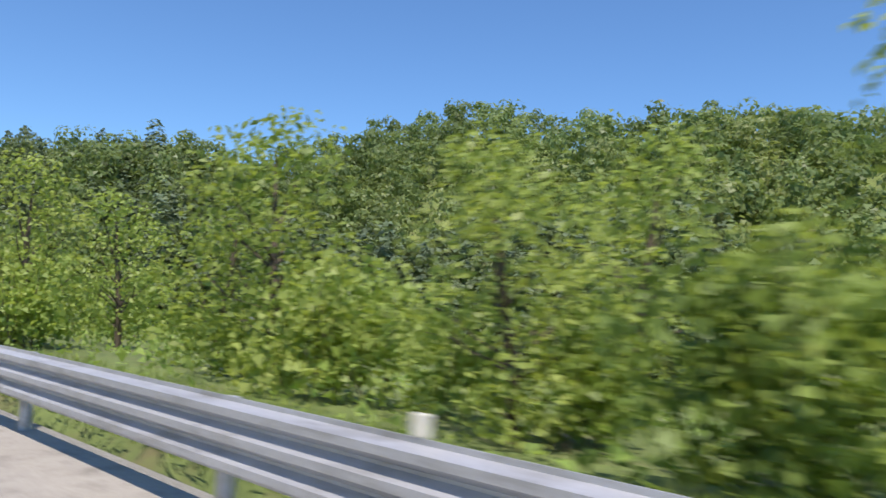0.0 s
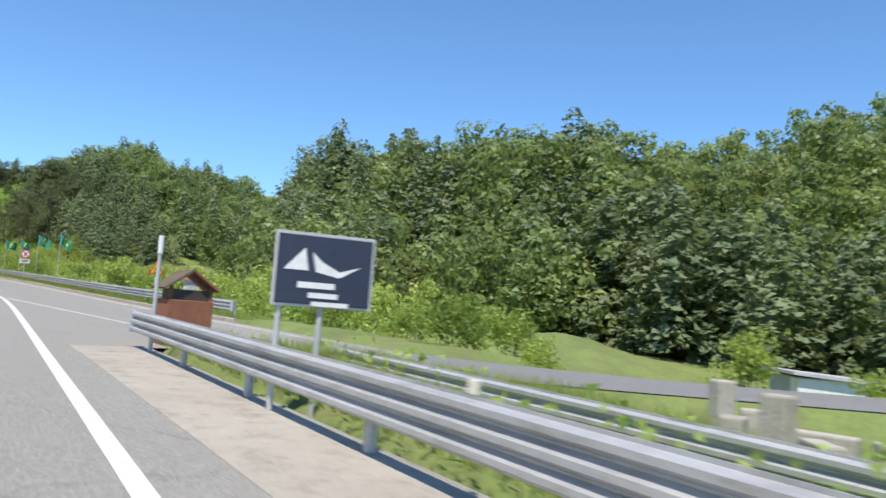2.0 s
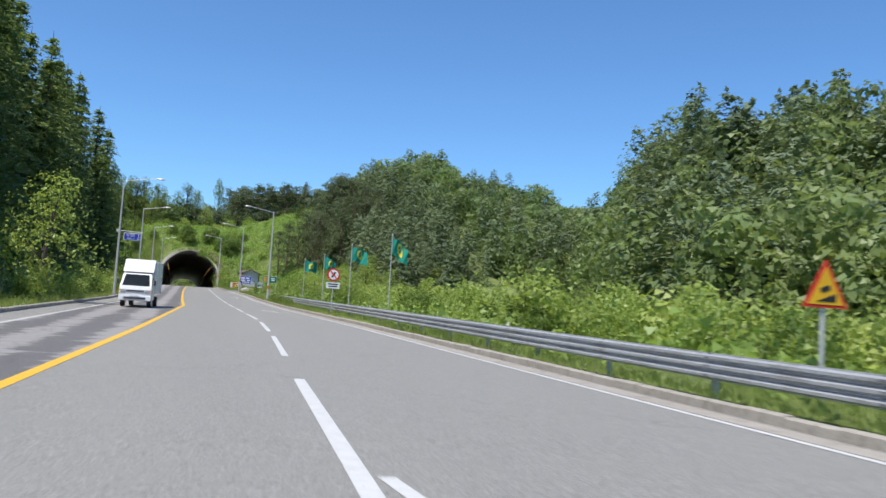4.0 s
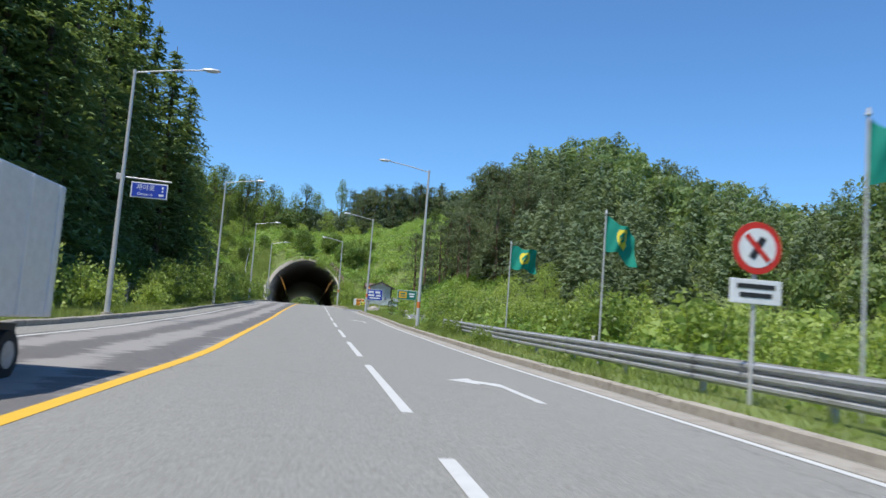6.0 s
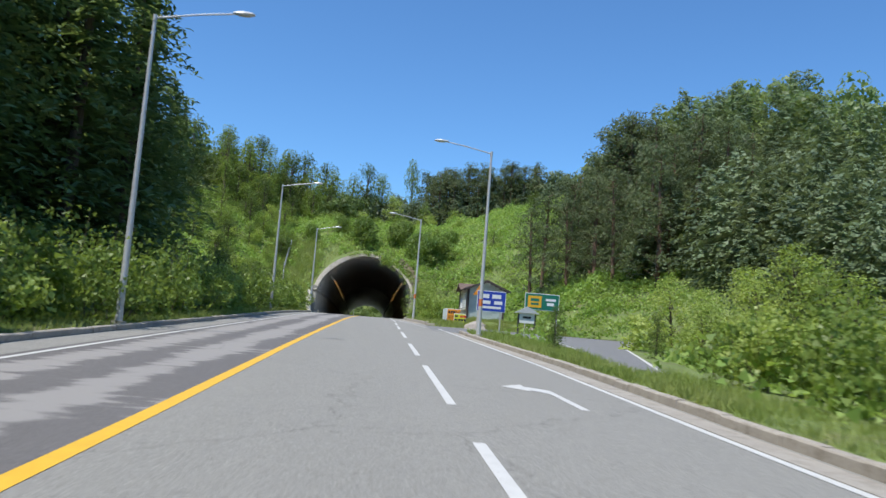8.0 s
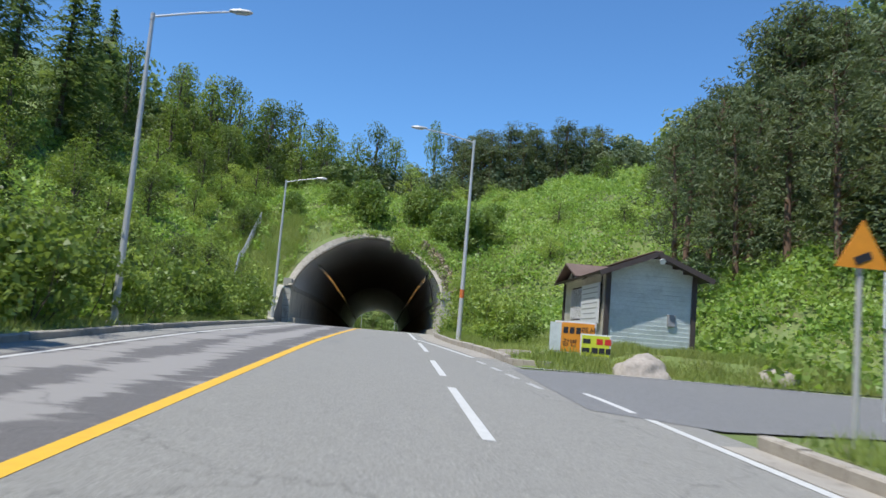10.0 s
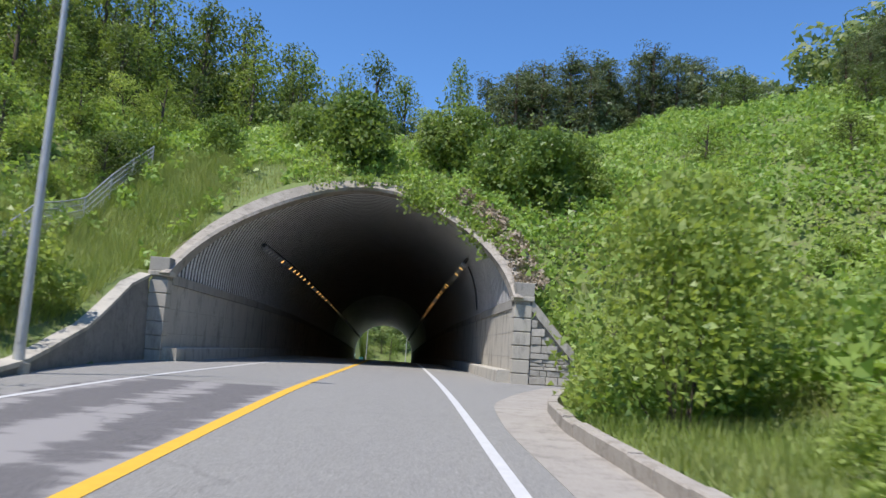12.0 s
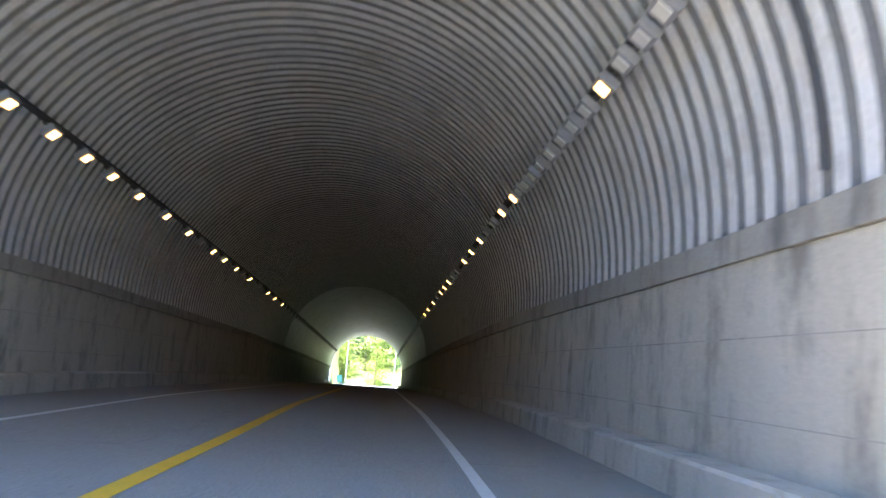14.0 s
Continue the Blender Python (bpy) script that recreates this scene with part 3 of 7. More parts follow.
tunnel = tagged(new("tunnel"), "road tunnel of corrugated steel on concrete side walls", "tunnel", kind="structure")
liner = part("arch_liner", tunnel_liner(), LINER, tunnel, "grey corrugated steel arch liner with shade and grime painted in its grooves")
# shade and grime of every groove, put into the colour of its far flank
GROOVE_SHADE = surface("shade and grime in steel grooves", (0.1, 0.1, 0.098), (0.19, 0.186, 0.18), 20, 0.8, 0.7, relief=0.1)
liner.data.materials.append(GROOVE_SHADE)
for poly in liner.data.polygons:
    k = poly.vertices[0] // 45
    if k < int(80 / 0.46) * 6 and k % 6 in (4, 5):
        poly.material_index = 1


def tunnel_run(name, x_of, profile, material, y0, y1, label, sections=None):
    ys = np.arange(y0, y1 + 0.01, 5.0)
    return part(name, sweep([(x_of * 1.0 + float(axis_x(y)), float(y), float(road_z(y))) for y in ys], profile), material, tunnel, label)


for sign in (-1, 1):
    # side walls in cast lengths with joints, coping beam, and a low kerb wall
    y = 0.62
    while y < MOUTH_END - 6:
        L = 10.0 if y > 1 else 9.4
        ys = [y + 0.01, y + L - 0.01]
        prof = [(sign * 0.0, -0.3), (sign * 0.0, 2.74), (sign * 0.5, 2.74), (sign * 0.5, -0.3)]
        part("side_wall", sweep([(sign * HALF + float(axis_x(q)), q, float(road_z(q))) for q in ys], prof), CONCRETE, tunnel)
        prof = [(-sign * 0.05, 2.75), (-sign * 0.05, SPRING), (sign * 0.5, SPRING), (sign * 0.5, 2.75)]
        part("coping", sweep([(sign * HALF + float(axis_x(q)), q, float(road_z(q))) for q in ys], prof), CONCRETE_DARK, tunnel)
        y += L
    prof = [(-sign * 0.55, -0.2), (-sign * 0.52, 0.42), (-sign * 0.47, 0.46), (0.0, 0.46), (0.0, -0.2)]
    tunnel_run("kerb_wall", sign * (HALF - 0.002), prof, CONCRETE, 0.3, MOUTH_END - 2, "low concrete kerb wall")

WING_STONE = surface("cast stone facing", (0.36, 0.34, 0.29), (0.5, 0.475, 0.41), 18, 1.5, 0.9, relief=0.6, dirt=(0.24, 0.225, 0.19), vary=0.18)
# portal: sloping rim, piers, caps and wing walls of stone
portal = tagged(new("tunnel_portal"), "weathered concrete portal rim with stone wing walls", "portal", kind="structure")


def rim():
    """Concrete collar that follows the sloping cut of the arch."""
    N, v, f = 40, [], []
    for i in range(N + 1):
        a = math.pi * i / N
        sag = -0.04 - 0.2 * math.sin(2 * a) ** 2
        for r, dy in ((sag, -0.1), (sag + 0.14, -0.16), (0.5, 0.16), (0.5, 3.0), (sag, 0.9)):
            x, z = arch_point(a, HALF - 0.07 + r, RISE - 0.07 + r)
            v.append((x, mouth_y(arch_point(a)[1]) + dy - 0.12, z))
    for i in range(N):
        for j in range(5):
            k = (j + 1) % 5
            f.append((i * 5 + j, i * 5 + k, (i + 1) * 5 + k, (i + 1) * 5 + j))
    f += [(0, 1, 2, 3, 4), tuple(N * 5 + j for j in (4, 3, 2, 1, 0))]
    return (v, f)


part("rim", rim(), RIM, portal, "cracked pale concrete arch rim")


def rim_bank():
    """Soil that runs from the collar up to the slope behind it."""
    N, v, f = 48, [], []
    for i in range(N + 1):
        a = math.pi * (0.03 + 0.94 * i / N)
        back = mouth_y(arch_point(a)[1])
        for r, dy in ((0.36, 0.1), (0.5, 0.5), (0.95, 1.4), (1.1, 2.8)):
            x, z = arch_point(a, HALF + r, RISE + r)
            v.append((x + 0.06 * math.sin(17 * a + r * 5), back + dy, z + 0.05 * math.sin(23 * a + r * 9)))
    for i in range(N):
        for j in range(3):
            f.append((i * 4 + j, i * 4 + j + 1, (i + 1) * 4 + j + 1, (i + 1) * 4 + j))
    return (v, f)


tagged(mesh_ob("ground_rim_bank", rim_bank(), GROUND, True), "grassy soil heaped behind the tunnel rim", "ground", kind="structure")
for sign in (-1, 1):
    bm = box((0.56, 0.56, 3.5), (sign * 6.58, 0.33, 1.25), bevel=0.02)
    pier = part("pier", bm, CONCRETE_DARK, portal)
    for k in range(6):
        part("quoin", box((0.64, 0.62, 0.465), (sign * 6.58, 0.31, 0.12 + k * 0.5), (0, 0, 0.6 * ((k * 7) % 3 - 1)), 0.025), CONCRETE, pier)
    bm = box((0.8, 0.74, 0.18), (sign * 6.58, 0.31, 3.08), bevel=0.03)
    part("pier_cap", bm, CONCRETE, portal)
    bm = box((0.72, 0.62, 0.5), (sign * 6.62, 0.34, 3.42), bevel=0.03)
    part("pier_block", bm, CONCRETE_DARK, portal)
    if sign < 0:
        continue
    # wing: backing, sloping cap, split-stone courses
    wing = prism([(sign * 6.9, -0.5), (sign * 9.25, -0.5), (sign * 9.25, 0.1), (sign * 6.9, 2.72)], 0.4)
    bmesh.ops.translate(wing, vec=(0, 0.16, 0), verts=wing.verts)
    w = part("wing_wall", wing, CONCRETE_DARK, portal, "wing wall faced with split stone")
    cap = prism([(sign * 6.9, 2.66), (sign * 9.4, -0.1), (sign * 9.4, 0.32), (sign * 6.9, 3.08)], 0.7)
    bmesh.ops.translate(cap, vec=(0, 0.02, 0), verts=cap.verts)
    part("wing_cap", cap, CONCRETE, portal)
    rng = random.Random(5 + sign)
    z = 0.0
    while z < 2.6:
        hgt = rng.choice((0.13, 0.22, 0.3))
        x = 6.92
        while x < 9.2:
            wid = rng.uniform(0.22, 0.7)
            lim = 2.72 - (x + wid - 6.9) * 1.1
            if z + hgt < lim:
                bm = box((wid - 0.025, 0.12, hgt - 0.025), (sign * (x + wid / 2), 0.13 - rng.uniform(0, 0.05), z + hgt / 2), (rng.uniform(-7, 7), rng.uniform(-2, 2), rng.uniform(-7, 7)), 0.018)
                part("stone", bm, WING_STONE, w)
            x += wid
        z += hgt


WING_CONCRETE = surface("dark stained concrete", (0.15, 0.145, 0.135), (0.27, 0.26, 0.24), 14, 0.9, 0.9, relief=0.3, dirt=(0.09, 0.088, 0.082), vary=0.12)


def long_wing():
    """Wing wall that sinks along the oncoming lane and ends in the kerb, cast in bays."""
    ends = [-12.8, -11.0, -9.0, -7.6, -6.2, -4.8, -3.4, -2.0, 0.02]
    for k, (a, b) in enumerate(zip(ends, ends[1:])):
        v, f = [], []
        ys = np.linspace(a + 0.008, b - 0.008, 4)
        for q in ys:
            x, z, t = float(kerb_l(q)), float(road_z(q)), float(wing_top(q))
            lean = 0.05 * t
            v += [(x, q, z - 0.4), (x - lean, q, t - 0.1), (x - lean - 0.34, q, t - 0.1), (x - 0.42, q, z - 0.4)]
        for i in range(3):
            for j in range(4):
                n = (j + 1) % 4
                f.append((i * 4 + j, i * 4 + n, i * 4 + 4 + n, i * 4 + 4 + j))
        f += [(3, 2, 1, 0), (12, 13, 14, 15)]
        bay = part("wing_bay", (v, f), WING_CONCRETE, portal, "dark stained concrete bay of the wing wall")
        if k < 7:
            mid = (ys[0] + ys[-1]) / 2
            x, t = float(kerb_l(mid)), float(wing_top(mid))
            part("pilaster", box((0.03, 0.1, max(0.15, t - 0.3)), (x - 0.02 - 0.02 * t, a + 0.14, (t - 0.3) / 2), (0, -2.6, 0), 0.006), WING_CONCRETE, bay)
        c = []
        for q in (ys[0], ys[-1]):
            x, t = float(kerb_l(q)) - 0.05 * float(wing_top(q)), float(wing_top(q))
            c += [(x + 0.06, q, t - 0.11), (x + 0.06, q, t), (x - 0.36, q, t + 0.03), (x - 0.4, q, t - 0.11)]
        part("wing_coping", (c, [(0, 1, 5, 4), (1, 2, 6, 5), (2, 3, 7, 6), (3, 0, 4, 7), (3, 2, 1, 0), (4, 5, 6, 7)]), CONCRETE, bay, "pale concrete coping")


long_wing()


def wing_bank():
    """Soil heaped behind the long wing wall."""
    ys, v, f = np.linspace(-12.6, 1.0, 24), [], []
    for q in ys:
        x, t = float(kerb_l(q)), float(wing_top(q))
        for d in (0.35, 0.8, 1.4, 2.2, 3.0):
            v.append((x - d - 0.05 * t, q, t - 0.03 if d < 0.5 else max(float(land(x - d - 0.05 * t, q)) + 0.02, t - 0.03)))
    for i in range(len(ys) - 1):
        for j in range(4):
            a = i * 5 + j
            f.append((a, a + 1, a + 6, a + 5))
    return (v, f)


tagged(mesh_ob("ground_wing_bank", wing_bank(), GROUND, True), "grassy soil heaped behind the wing wall", "ground", kind="structure")

# tunnel lamps: two rows on carriers, some of them lit
LIT, _, bl = node_mat("sodium lamp glass")
bl.inputs["Base Color"].default_value = (0.9, 0.6, 0.2, 1)
bl.inputs["Emission Color"].default_value = (1.0, 0.52, 0.14, 1)
bl.inputs["Emission Strength"].default_value = 1.2
GLASS_OFF = paint("dusty lamp glass", (0.72, 0.71, 0.68), 0.3)


def tunnel_lamp(lit):
    t = thing("tunnel_lamp", (0, 0, 0), "boxed tunnel lamp, glowing amber" if lit else "boxed tunnel lamp, switched off", "lamp", "tunnel lamps")
    part("housing", box((0.34, 0.5, 0.16), (0, 0, 0), bevel=0.02), LAMP_GREY, t)
    part("glass", box((0.22, 0.3, 0.02), (0, 0, -0.088)), LIT if lit else GLASS_OFF, t)
    part("bracket", box((0.1, 0.08, 0.22), (0, 0, 0.19)), DARK_STEEL, t)
    return t


lamp_kinds = [tunnel_lamp(False), tunnel_lamp(True)]
used = [False, False]
# near the mouth most lamps are off and stand close together, further in a lit one hangs every two metres
LIT_LEFT = [19.0, 22.8, 24.9, 26.9, 28.8, 31.2, 34.3, 37.4, 41.9, 44.4, 47.5, 51.7, 59.0, 62.5, 66.8]
OFF_LEFT = [13.4 + 0.95 * k for k in range(6)] + [20.0, 21.2, 39.6, 49.5, 55.5] + [69.0 + 2.4 * k for k in range(34)]
LIT_RIGHT = [15.5, 19.1, 27.3, 29.2, 34.0, 36.5, 38.9, 46.0, 48.5, 51.0, 57.0, 62.0, 66.0]
OFF_RIGHT = [14.3, 16.4, 17.2, 18.1, 20.2, 21.1, 22.0, 23.0, 24.0, 24.9, 25.7, 26.5, 31.0, 32.5, 42.0, 44.0, 54.0] + [69.0 + 2.4 * k for k in range(34)]
for sign, rows in ((-1, (OFF_LEFT, LIT_LEFT)), (1, (OFF_RIGHT, LIT_RIGHT))):
    for lit, places in enumerate(rows):
        for y in places:
            m = pose(sign * 5.3 + float(axis_x(y)), y, 5.72 + float(road_z(y)), 0, sign * 38, 0)
            if used[lit]:
                copy_thing(lamp_kinds[lit], m)
            else:
                lamp_kinds[lit].matrix_basis = m
                used[lit] = True
    tunnel_run("cable_tray", sign * 5.43, [(-0.12, 5.95), (-0.12, 6.01), (0.12, 6.01), (0.12, 5.95)], DARK_STEEL, 13.4, 150, "dark steel cable tray")
bm = bmesh.new()
prev = None
for i in range(9):
    a = 0.03 + 0.42 * i / 8
    x, z = arch_point(a, HALF - 0.1, RISE - 0.1)
    q = (x, 14.5, z)
    if prev:
        add_tube(bm, prev, q, 0.045, n=8)
    prev = q
part("conduit", bm, DARK_STEEL, tunnel, "dark cable conduit down the liner")
# cast joints and rain streaks on the inner walls
for sign in (-1, 1):
    for z in (0.95, 1.85):
        tunnel_run("wall_joint", sign * (HALF - 0.001), [(-sign * 0.004, z), (-sign * 0.004, z + 0.014), (0, z + 0.014), (0, z)], CONCRETE_DARK, 0.7, MOUTH_END - 8, "thin dark joint in the concrete wall")


# ---- guard rails ----
# three-wave beam, seen from the road side
BEAM = [(0.0, 0.5), (0.0, 0.47), (-0.08, 0.44), (-0.08, 0.39), (0.0, 0.34), (0.0, 0.32), (-0.08, 0.27), (-0.08, 0.22), (0.0, 0.17), (0.0, 0.15), (-0.08, 0.1), (-0.08, 0.05), (0.0, 0.02), (0.0, 0.0),
        (0.012, 0.0), (0.012, 0.022), (-0.066, 0.055), (-0.066, 0.095), (0.012, 0.145), (0.012, 0.175), (-0.066, 0.225), (-0.066, 0.265), (0.012, 0.315), (0.012, 0.345), (-0.066, 0.395), (-0.066, 0.435), (0.012, 0.475), (0.012, 0.5)]


REFLECTOR = paint("reflector", (0.75, 0.72, 0.6), 0.3)


def guard_rail(x_of, z_of, y0, y1, label, name="guard_rail", bottom=0.36):
    root = thing(name, (float(x_of(y0)), y0, float(z_of(y0))), label, "guard rail")
    inv = root.matrix_world.inverted()
    y = y0
    while y < y1 - 0.5:
        ye = min(y + 4.0, y1)
        pts = [(float(x_of(q)), q, float(z_of(q)) + bottom) for q in np.linspace(y - 0.06, ye + 0.06, 4)]
        b = part("beam", sweep(pts, BEAM), STEEL, root)
        b.matrix_parent_inverse = inv
        b = part("post", tube((float(x_of(y)) + 0.16, y, float(z_of(y)) - 0.6), (float(x_of(y)) + 0.16, y, float(z_of(y)) + bottom + 0.46), 0.07, n=14), STEEL, root)
        b.matrix_parent_inverse = inv
        b = part("block", box((0.14, 0.12, 0.3), (float(x_of(y)) + 0.08, y, float(z_of(y)) + bottom + 0.25)), STEEL, root)
        b.matrix_parent_inverse = inv
        y += 4.0
    for ye, s in ((y0, -1), (y1, 1)):
        bm = bmesh.new()
        add_tube(bm, (float(x_of(ye)), ye + s * 0.06, float(z_of(ye)) + bottom), (float(x_of(ye)), ye + s * 0.06, float(z_of(ye)) + bottom + 0.5), 0.09, n=12)
        b = part("end_piece", bm, STEEL, root)
        b.matrix_parent_inverse = inv
    y = y0 + 6
    while y < y1:
        bm = box((0.05, 0.1, 0.12), (float(x_of(y)) + 0.02, y, float(z_of(y)) + bottom + 0.56), bevel=0.01)
        b = part("reflector", bm, REFLECTOR, root)
        b.matrix_parent_inverse = inv
        y += 20
    return root


guard_rail(rail_x, road_z, -330, -210, "weathered galvanised three-wave guard rail on round posts")
guard_rail(lambda y: np.interp(y, [-196, -170, -103], [9.5, 9.45, 9.75]), lambda y: road_z(y) + 0.06, -194, -102.5, "galvanised three-wave guard rail with bushes behind it")
guard_rail(lambda y: rail_x(y) + 3.4, lambda y: road_z(y) - 0.35, -234, -214, "galvanised guard rail set back behind the verge")


# ---- street lamps ----
BAND_ORANGE = paint("orange sticker", (0.62, 0.16, 0.03), 0.6, wear=(0.5, 0.45, 0.4))
LAMP_GLASS = paint("lamp lens", (0.62, 0.62, 0.6), 0.25)
WHITE_PAINT = paint("white paint", (0.78, 0.79, 0.8), 0.35)
SIGN_BLUE = paint("blue sign film", (0.016, 0.05, 0.4), 0.45)
SIGN_GREEN = paint("green sign film", (0.01, 0.16, 0.1), 0.45)
SIGN_YELLOW = paint("yellow sign film", (0.75, 0.42, 0.02), 0.45)
SIGN_LIME = paint("lime sign film", (0.62, 0.68, 0.04), 0.5)
SIGN_ORANGE = paint("orange sign film", (0.78, 0.3, 0.02), 0.5)
SIGN_RED = paint("red sign film", (0.6, 0.03, 0.02), 0.45)
INK = paint("black ink", (0.02, 0.02, 0.022), 0.6)
TEAL = paint("teal flag cloth", (0.0, 0.24, 0.17), 0.8)
FLAG_YELLOW = paint("yellow flag emblem", (0.7, 0.6, 0.05), 0.8)


def street_lamp(height, arm, notice):
    """Tapered pole with a flanged base, a rising arm along +x and a flat lamp head."""
    t = thing("street_lamp", (0, 0, 0), "grey tapered street lamp pole with a single arm", "street lamp", "street lamps beside the road")
    part("pole", tube((0, 0, 0.1), (0, 0, height), 0.12, 0.06, 16), POLE_PAINT, t, smooth=False)
    bm = box((0.36, 0.36, 0.03), (0, 0, 0.115))
    add_tube(bm, (0, 0, -0.7), (0, 0, 0.1), 0.25, 0.25, 14)
    part("base_plate", bm, CONCRETE, t)
    bm = bmesh.new()
    pts = [(0, 0, height - 0.04), (arm * 0.5, 0, height + 0.24), (arm - 0.3, 0, height + 0.4)]
    for a, b in zip(pts, pts[1:]):
        add_tube(bm, a, b, 0.035, 0.03, 10)
    add_tube(bm, (0, 0, height - 0.15), (0, 0, height + 0.08), 0.075, 0.075, 12)
    part("arm", bm, POLE_PAINT, t)
    bm = bmesh.new()
    rings = [(0.0, 0.05, 0.05), (0.12, 0.1, 0.075), (0.4, 0.16, 0.1), (0.68, 0.13, 0.075), (0.78, 0.05, 0.03)]
    prev = None
    for x, w, h in rings:
        r = [bm.verts.new((arm - 0.35 + x, w * math.cos(k * math.pi / 4), height + 0.43 + h * max(-0.5, math.sin(k * math.pi / 4)))) for k in range(8)]
        if prev:
            for k in range(8):
                bm.faces.new((prev[k], prev[(k + 1) % 8], r[(k + 1) % 8], r[k]))
        else:
            bm.faces.new(r[::-1])
        prev = r
    bm.faces.new(prev)
    bmesh.ops.recalc_face_normals(bm, faces=bm.faces)
    head = part("lamp_head", bm, POLE_PAINT, t)
    part("lens", box((0.4, 0.2, 0.03), (arm + 0.05, 0, height + 0.375), bevel=0.01), LAMP_GLASS, head)
    part("door", box((0.1, 0.02, 0.4), (0, -0.118, 0.75)), POLE_PAINT, t)
    if notice:
        part("sticker", tube((0, 0, notice - 0.2), (0, 0, notice + 0.2), 0.113, 0.111, 16), BAND_ORANGE, t, "faded orange notice wrapped round the pole")
    return t


def ground_at(x, y):
    return float(land(np.array([x]), np.array([y]))[0])


# x, y, height, arm, height of the notice (0: none), turn
for x, y, tall, arm, notice, turn in ((-6.3, -113.9, 10.4, 3.1, 0, 0), (-6.5, -77.6, 10.75, 3.0, 0, 0), (-6.5, -40.6, 10.2, 2.8, 0, 0), (-5.95, -11.1, 9.7, 2.4, 0, 0),
                                      (8.72, -98.1, 10.2, 2.9, 1.5, 180), (7.65, -62.0, 10.2, 2.8, 1.85, 180), (5.48, -28.6, 9.75, 2.7, 2.3, 180)):
    street_lamp(tall, arm, notice).matrix_basis = pose(x, y, float(road_z(y)) + 0.12, 0, 0, turn)


# ---- road-name sign on the first lamp ----
def lettering(body, size, at, parent, material, name="lettering", turn=(90, 0, 0)):
    cu = bpy.data.curves.new(name, "FONT")
    cu.body, cu.size, cu.extrude, cu.align_x, cu.align_y = body, size, 0.002, "CENTER", "CENTER"
    tmp = bpy.data.objects.new(name, cu)
    me = bpy.data.meshes.new_from_object(tmp)
    bpy.data.objects.remove(tmp)
    me.materials.append(material)
    ob = new(name, me)
    ob.parent = parent
    ob.matrix_basis = pose(*at, *turn)
    return ob


def bars(parent, rows, y, material, name="text_bar"):
    """Unreadable writing: bars of (x, z, width, height)."""
    for x, z, w, h in rows:
        part(name, box((w, 0.006, h), (x, y, z)), material, parent)


z0 = float(road_z(-114))
t = thing("road_name_sign", (-6.3, -113.85, z0 + 5.55), "blue road-name sign with white lettering on a bracket arm", "road sign")
part("bracket_arm", tube((-0.1, 0, 0.42), (2.0, 0, 0.36), 0.035, n=10), POLE_PAINT, t)
part("clamp", box((0.3, 0.3, 0.28), (-0.12, 0.12, 0.42), bevel=0.03), POLE_PAINT, t)
plate = part("plate", box((1.5, 0.03, 0.66), (1.12, 0, -0.08), bevel=0.01), WHITE_PAINT, t)
part("face", box((1.4, 0.01, 0.56), (1.12, -0.022, -0.08)), SIGN_BLUE, plate)
lettering("계야로", 0.28, (0.96, -0.031, 0.02), plate, WHITE_PAINT)
lettering("Gaeya-ro", 0.17, (0.96, -0.031, -0.24), plate, WHITE_PAINT)
bars(plate, [(1.66, 0.07, 0.07, 0.1), (1.66, -0.08, 0.05, 0.09), (1.62, -0.24, 0.2, 0.09)], -0.03, WHITE_PAINT)


# ---- warning sign, round sign ----
def post_sign(name, at, post_h, label):
    t = thing(name, at, label, "road sign")
    part("post", tube((0, 0.04, -0.6), (0, 0.04, post_h), 0.038, n=12), POLE_PAINT, t)
    return t


def triangle(r, depth, at=(0, 0, 0)):
    bm = prism([(r * math.sin(a) + at[0], r * math.cos(a) + at[2]) for a in (0, 2 * math.pi / 3, 4 * math.pi / 3)], depth)
    bmesh.ops.translate(bm, vec=(0, at[1], 0), verts=bm.verts)
    return bm


zt = float(road_z(-180.2))
t = post_sign("warning_sign", (10.05, -180.2, zt - 0.1), 2.3, "yellow triangular warning sign with red border on a grey post")
p = part("plate", triangle(0.54, 0.02, (0, -0.03, 2.23)), SIGN_RED, t)
part("panel", triangle(0.42, 0.008, (0, -0.039, 2.22)), SIGN_YELLOW, p)
part("symbol", prism([(-0.2, 2.06), (0.2, 2.06), (0.2, 2.2)], 0.006), INK, p, "black slope symbol").location.y = -0.046
part("symbol", box((0.2, 0.006, 0.09), (-0.02, -0.043, 2.27), (0, -20, 0)), INK, p, "black vehicle symbol")

zt = float(road_z(-136.2))
t = post_sign("round_sign", (9.5, -136.2, zt - 0.1), 3.4, "round red-rimmed road sign above a white plate")
p = part("disc", tube((0, -0.03, 2.95), (0, -0.01, 2.95), 0.45, n=36), SIGN_RED, t)
part("panel", tube((0, -0.036, 2.95), (0, -0.031, 2.95), 0.34, n=36), WHITE_PAINT, p)
part("symbol", box((0.12, 0.006, 0.42), (0, -0.04, 2.95), (0, 30, 0)), INK, p)
part("symbol", box((0.6, 0.006, 0.09), (0, -0.042, 2.95), (0, 45, 0)), SIGN_RED, p)
q = part("lower_plate", box((0.95, 0.02, 0.42), (0, -0.02, 2.2), bevel=0.01), WHITE_PAINT, t)
bars(q, [(0, 2.29, 0.7, 0.08), (0, 2.14, 0.6, 0.08)], -0.034, INK)


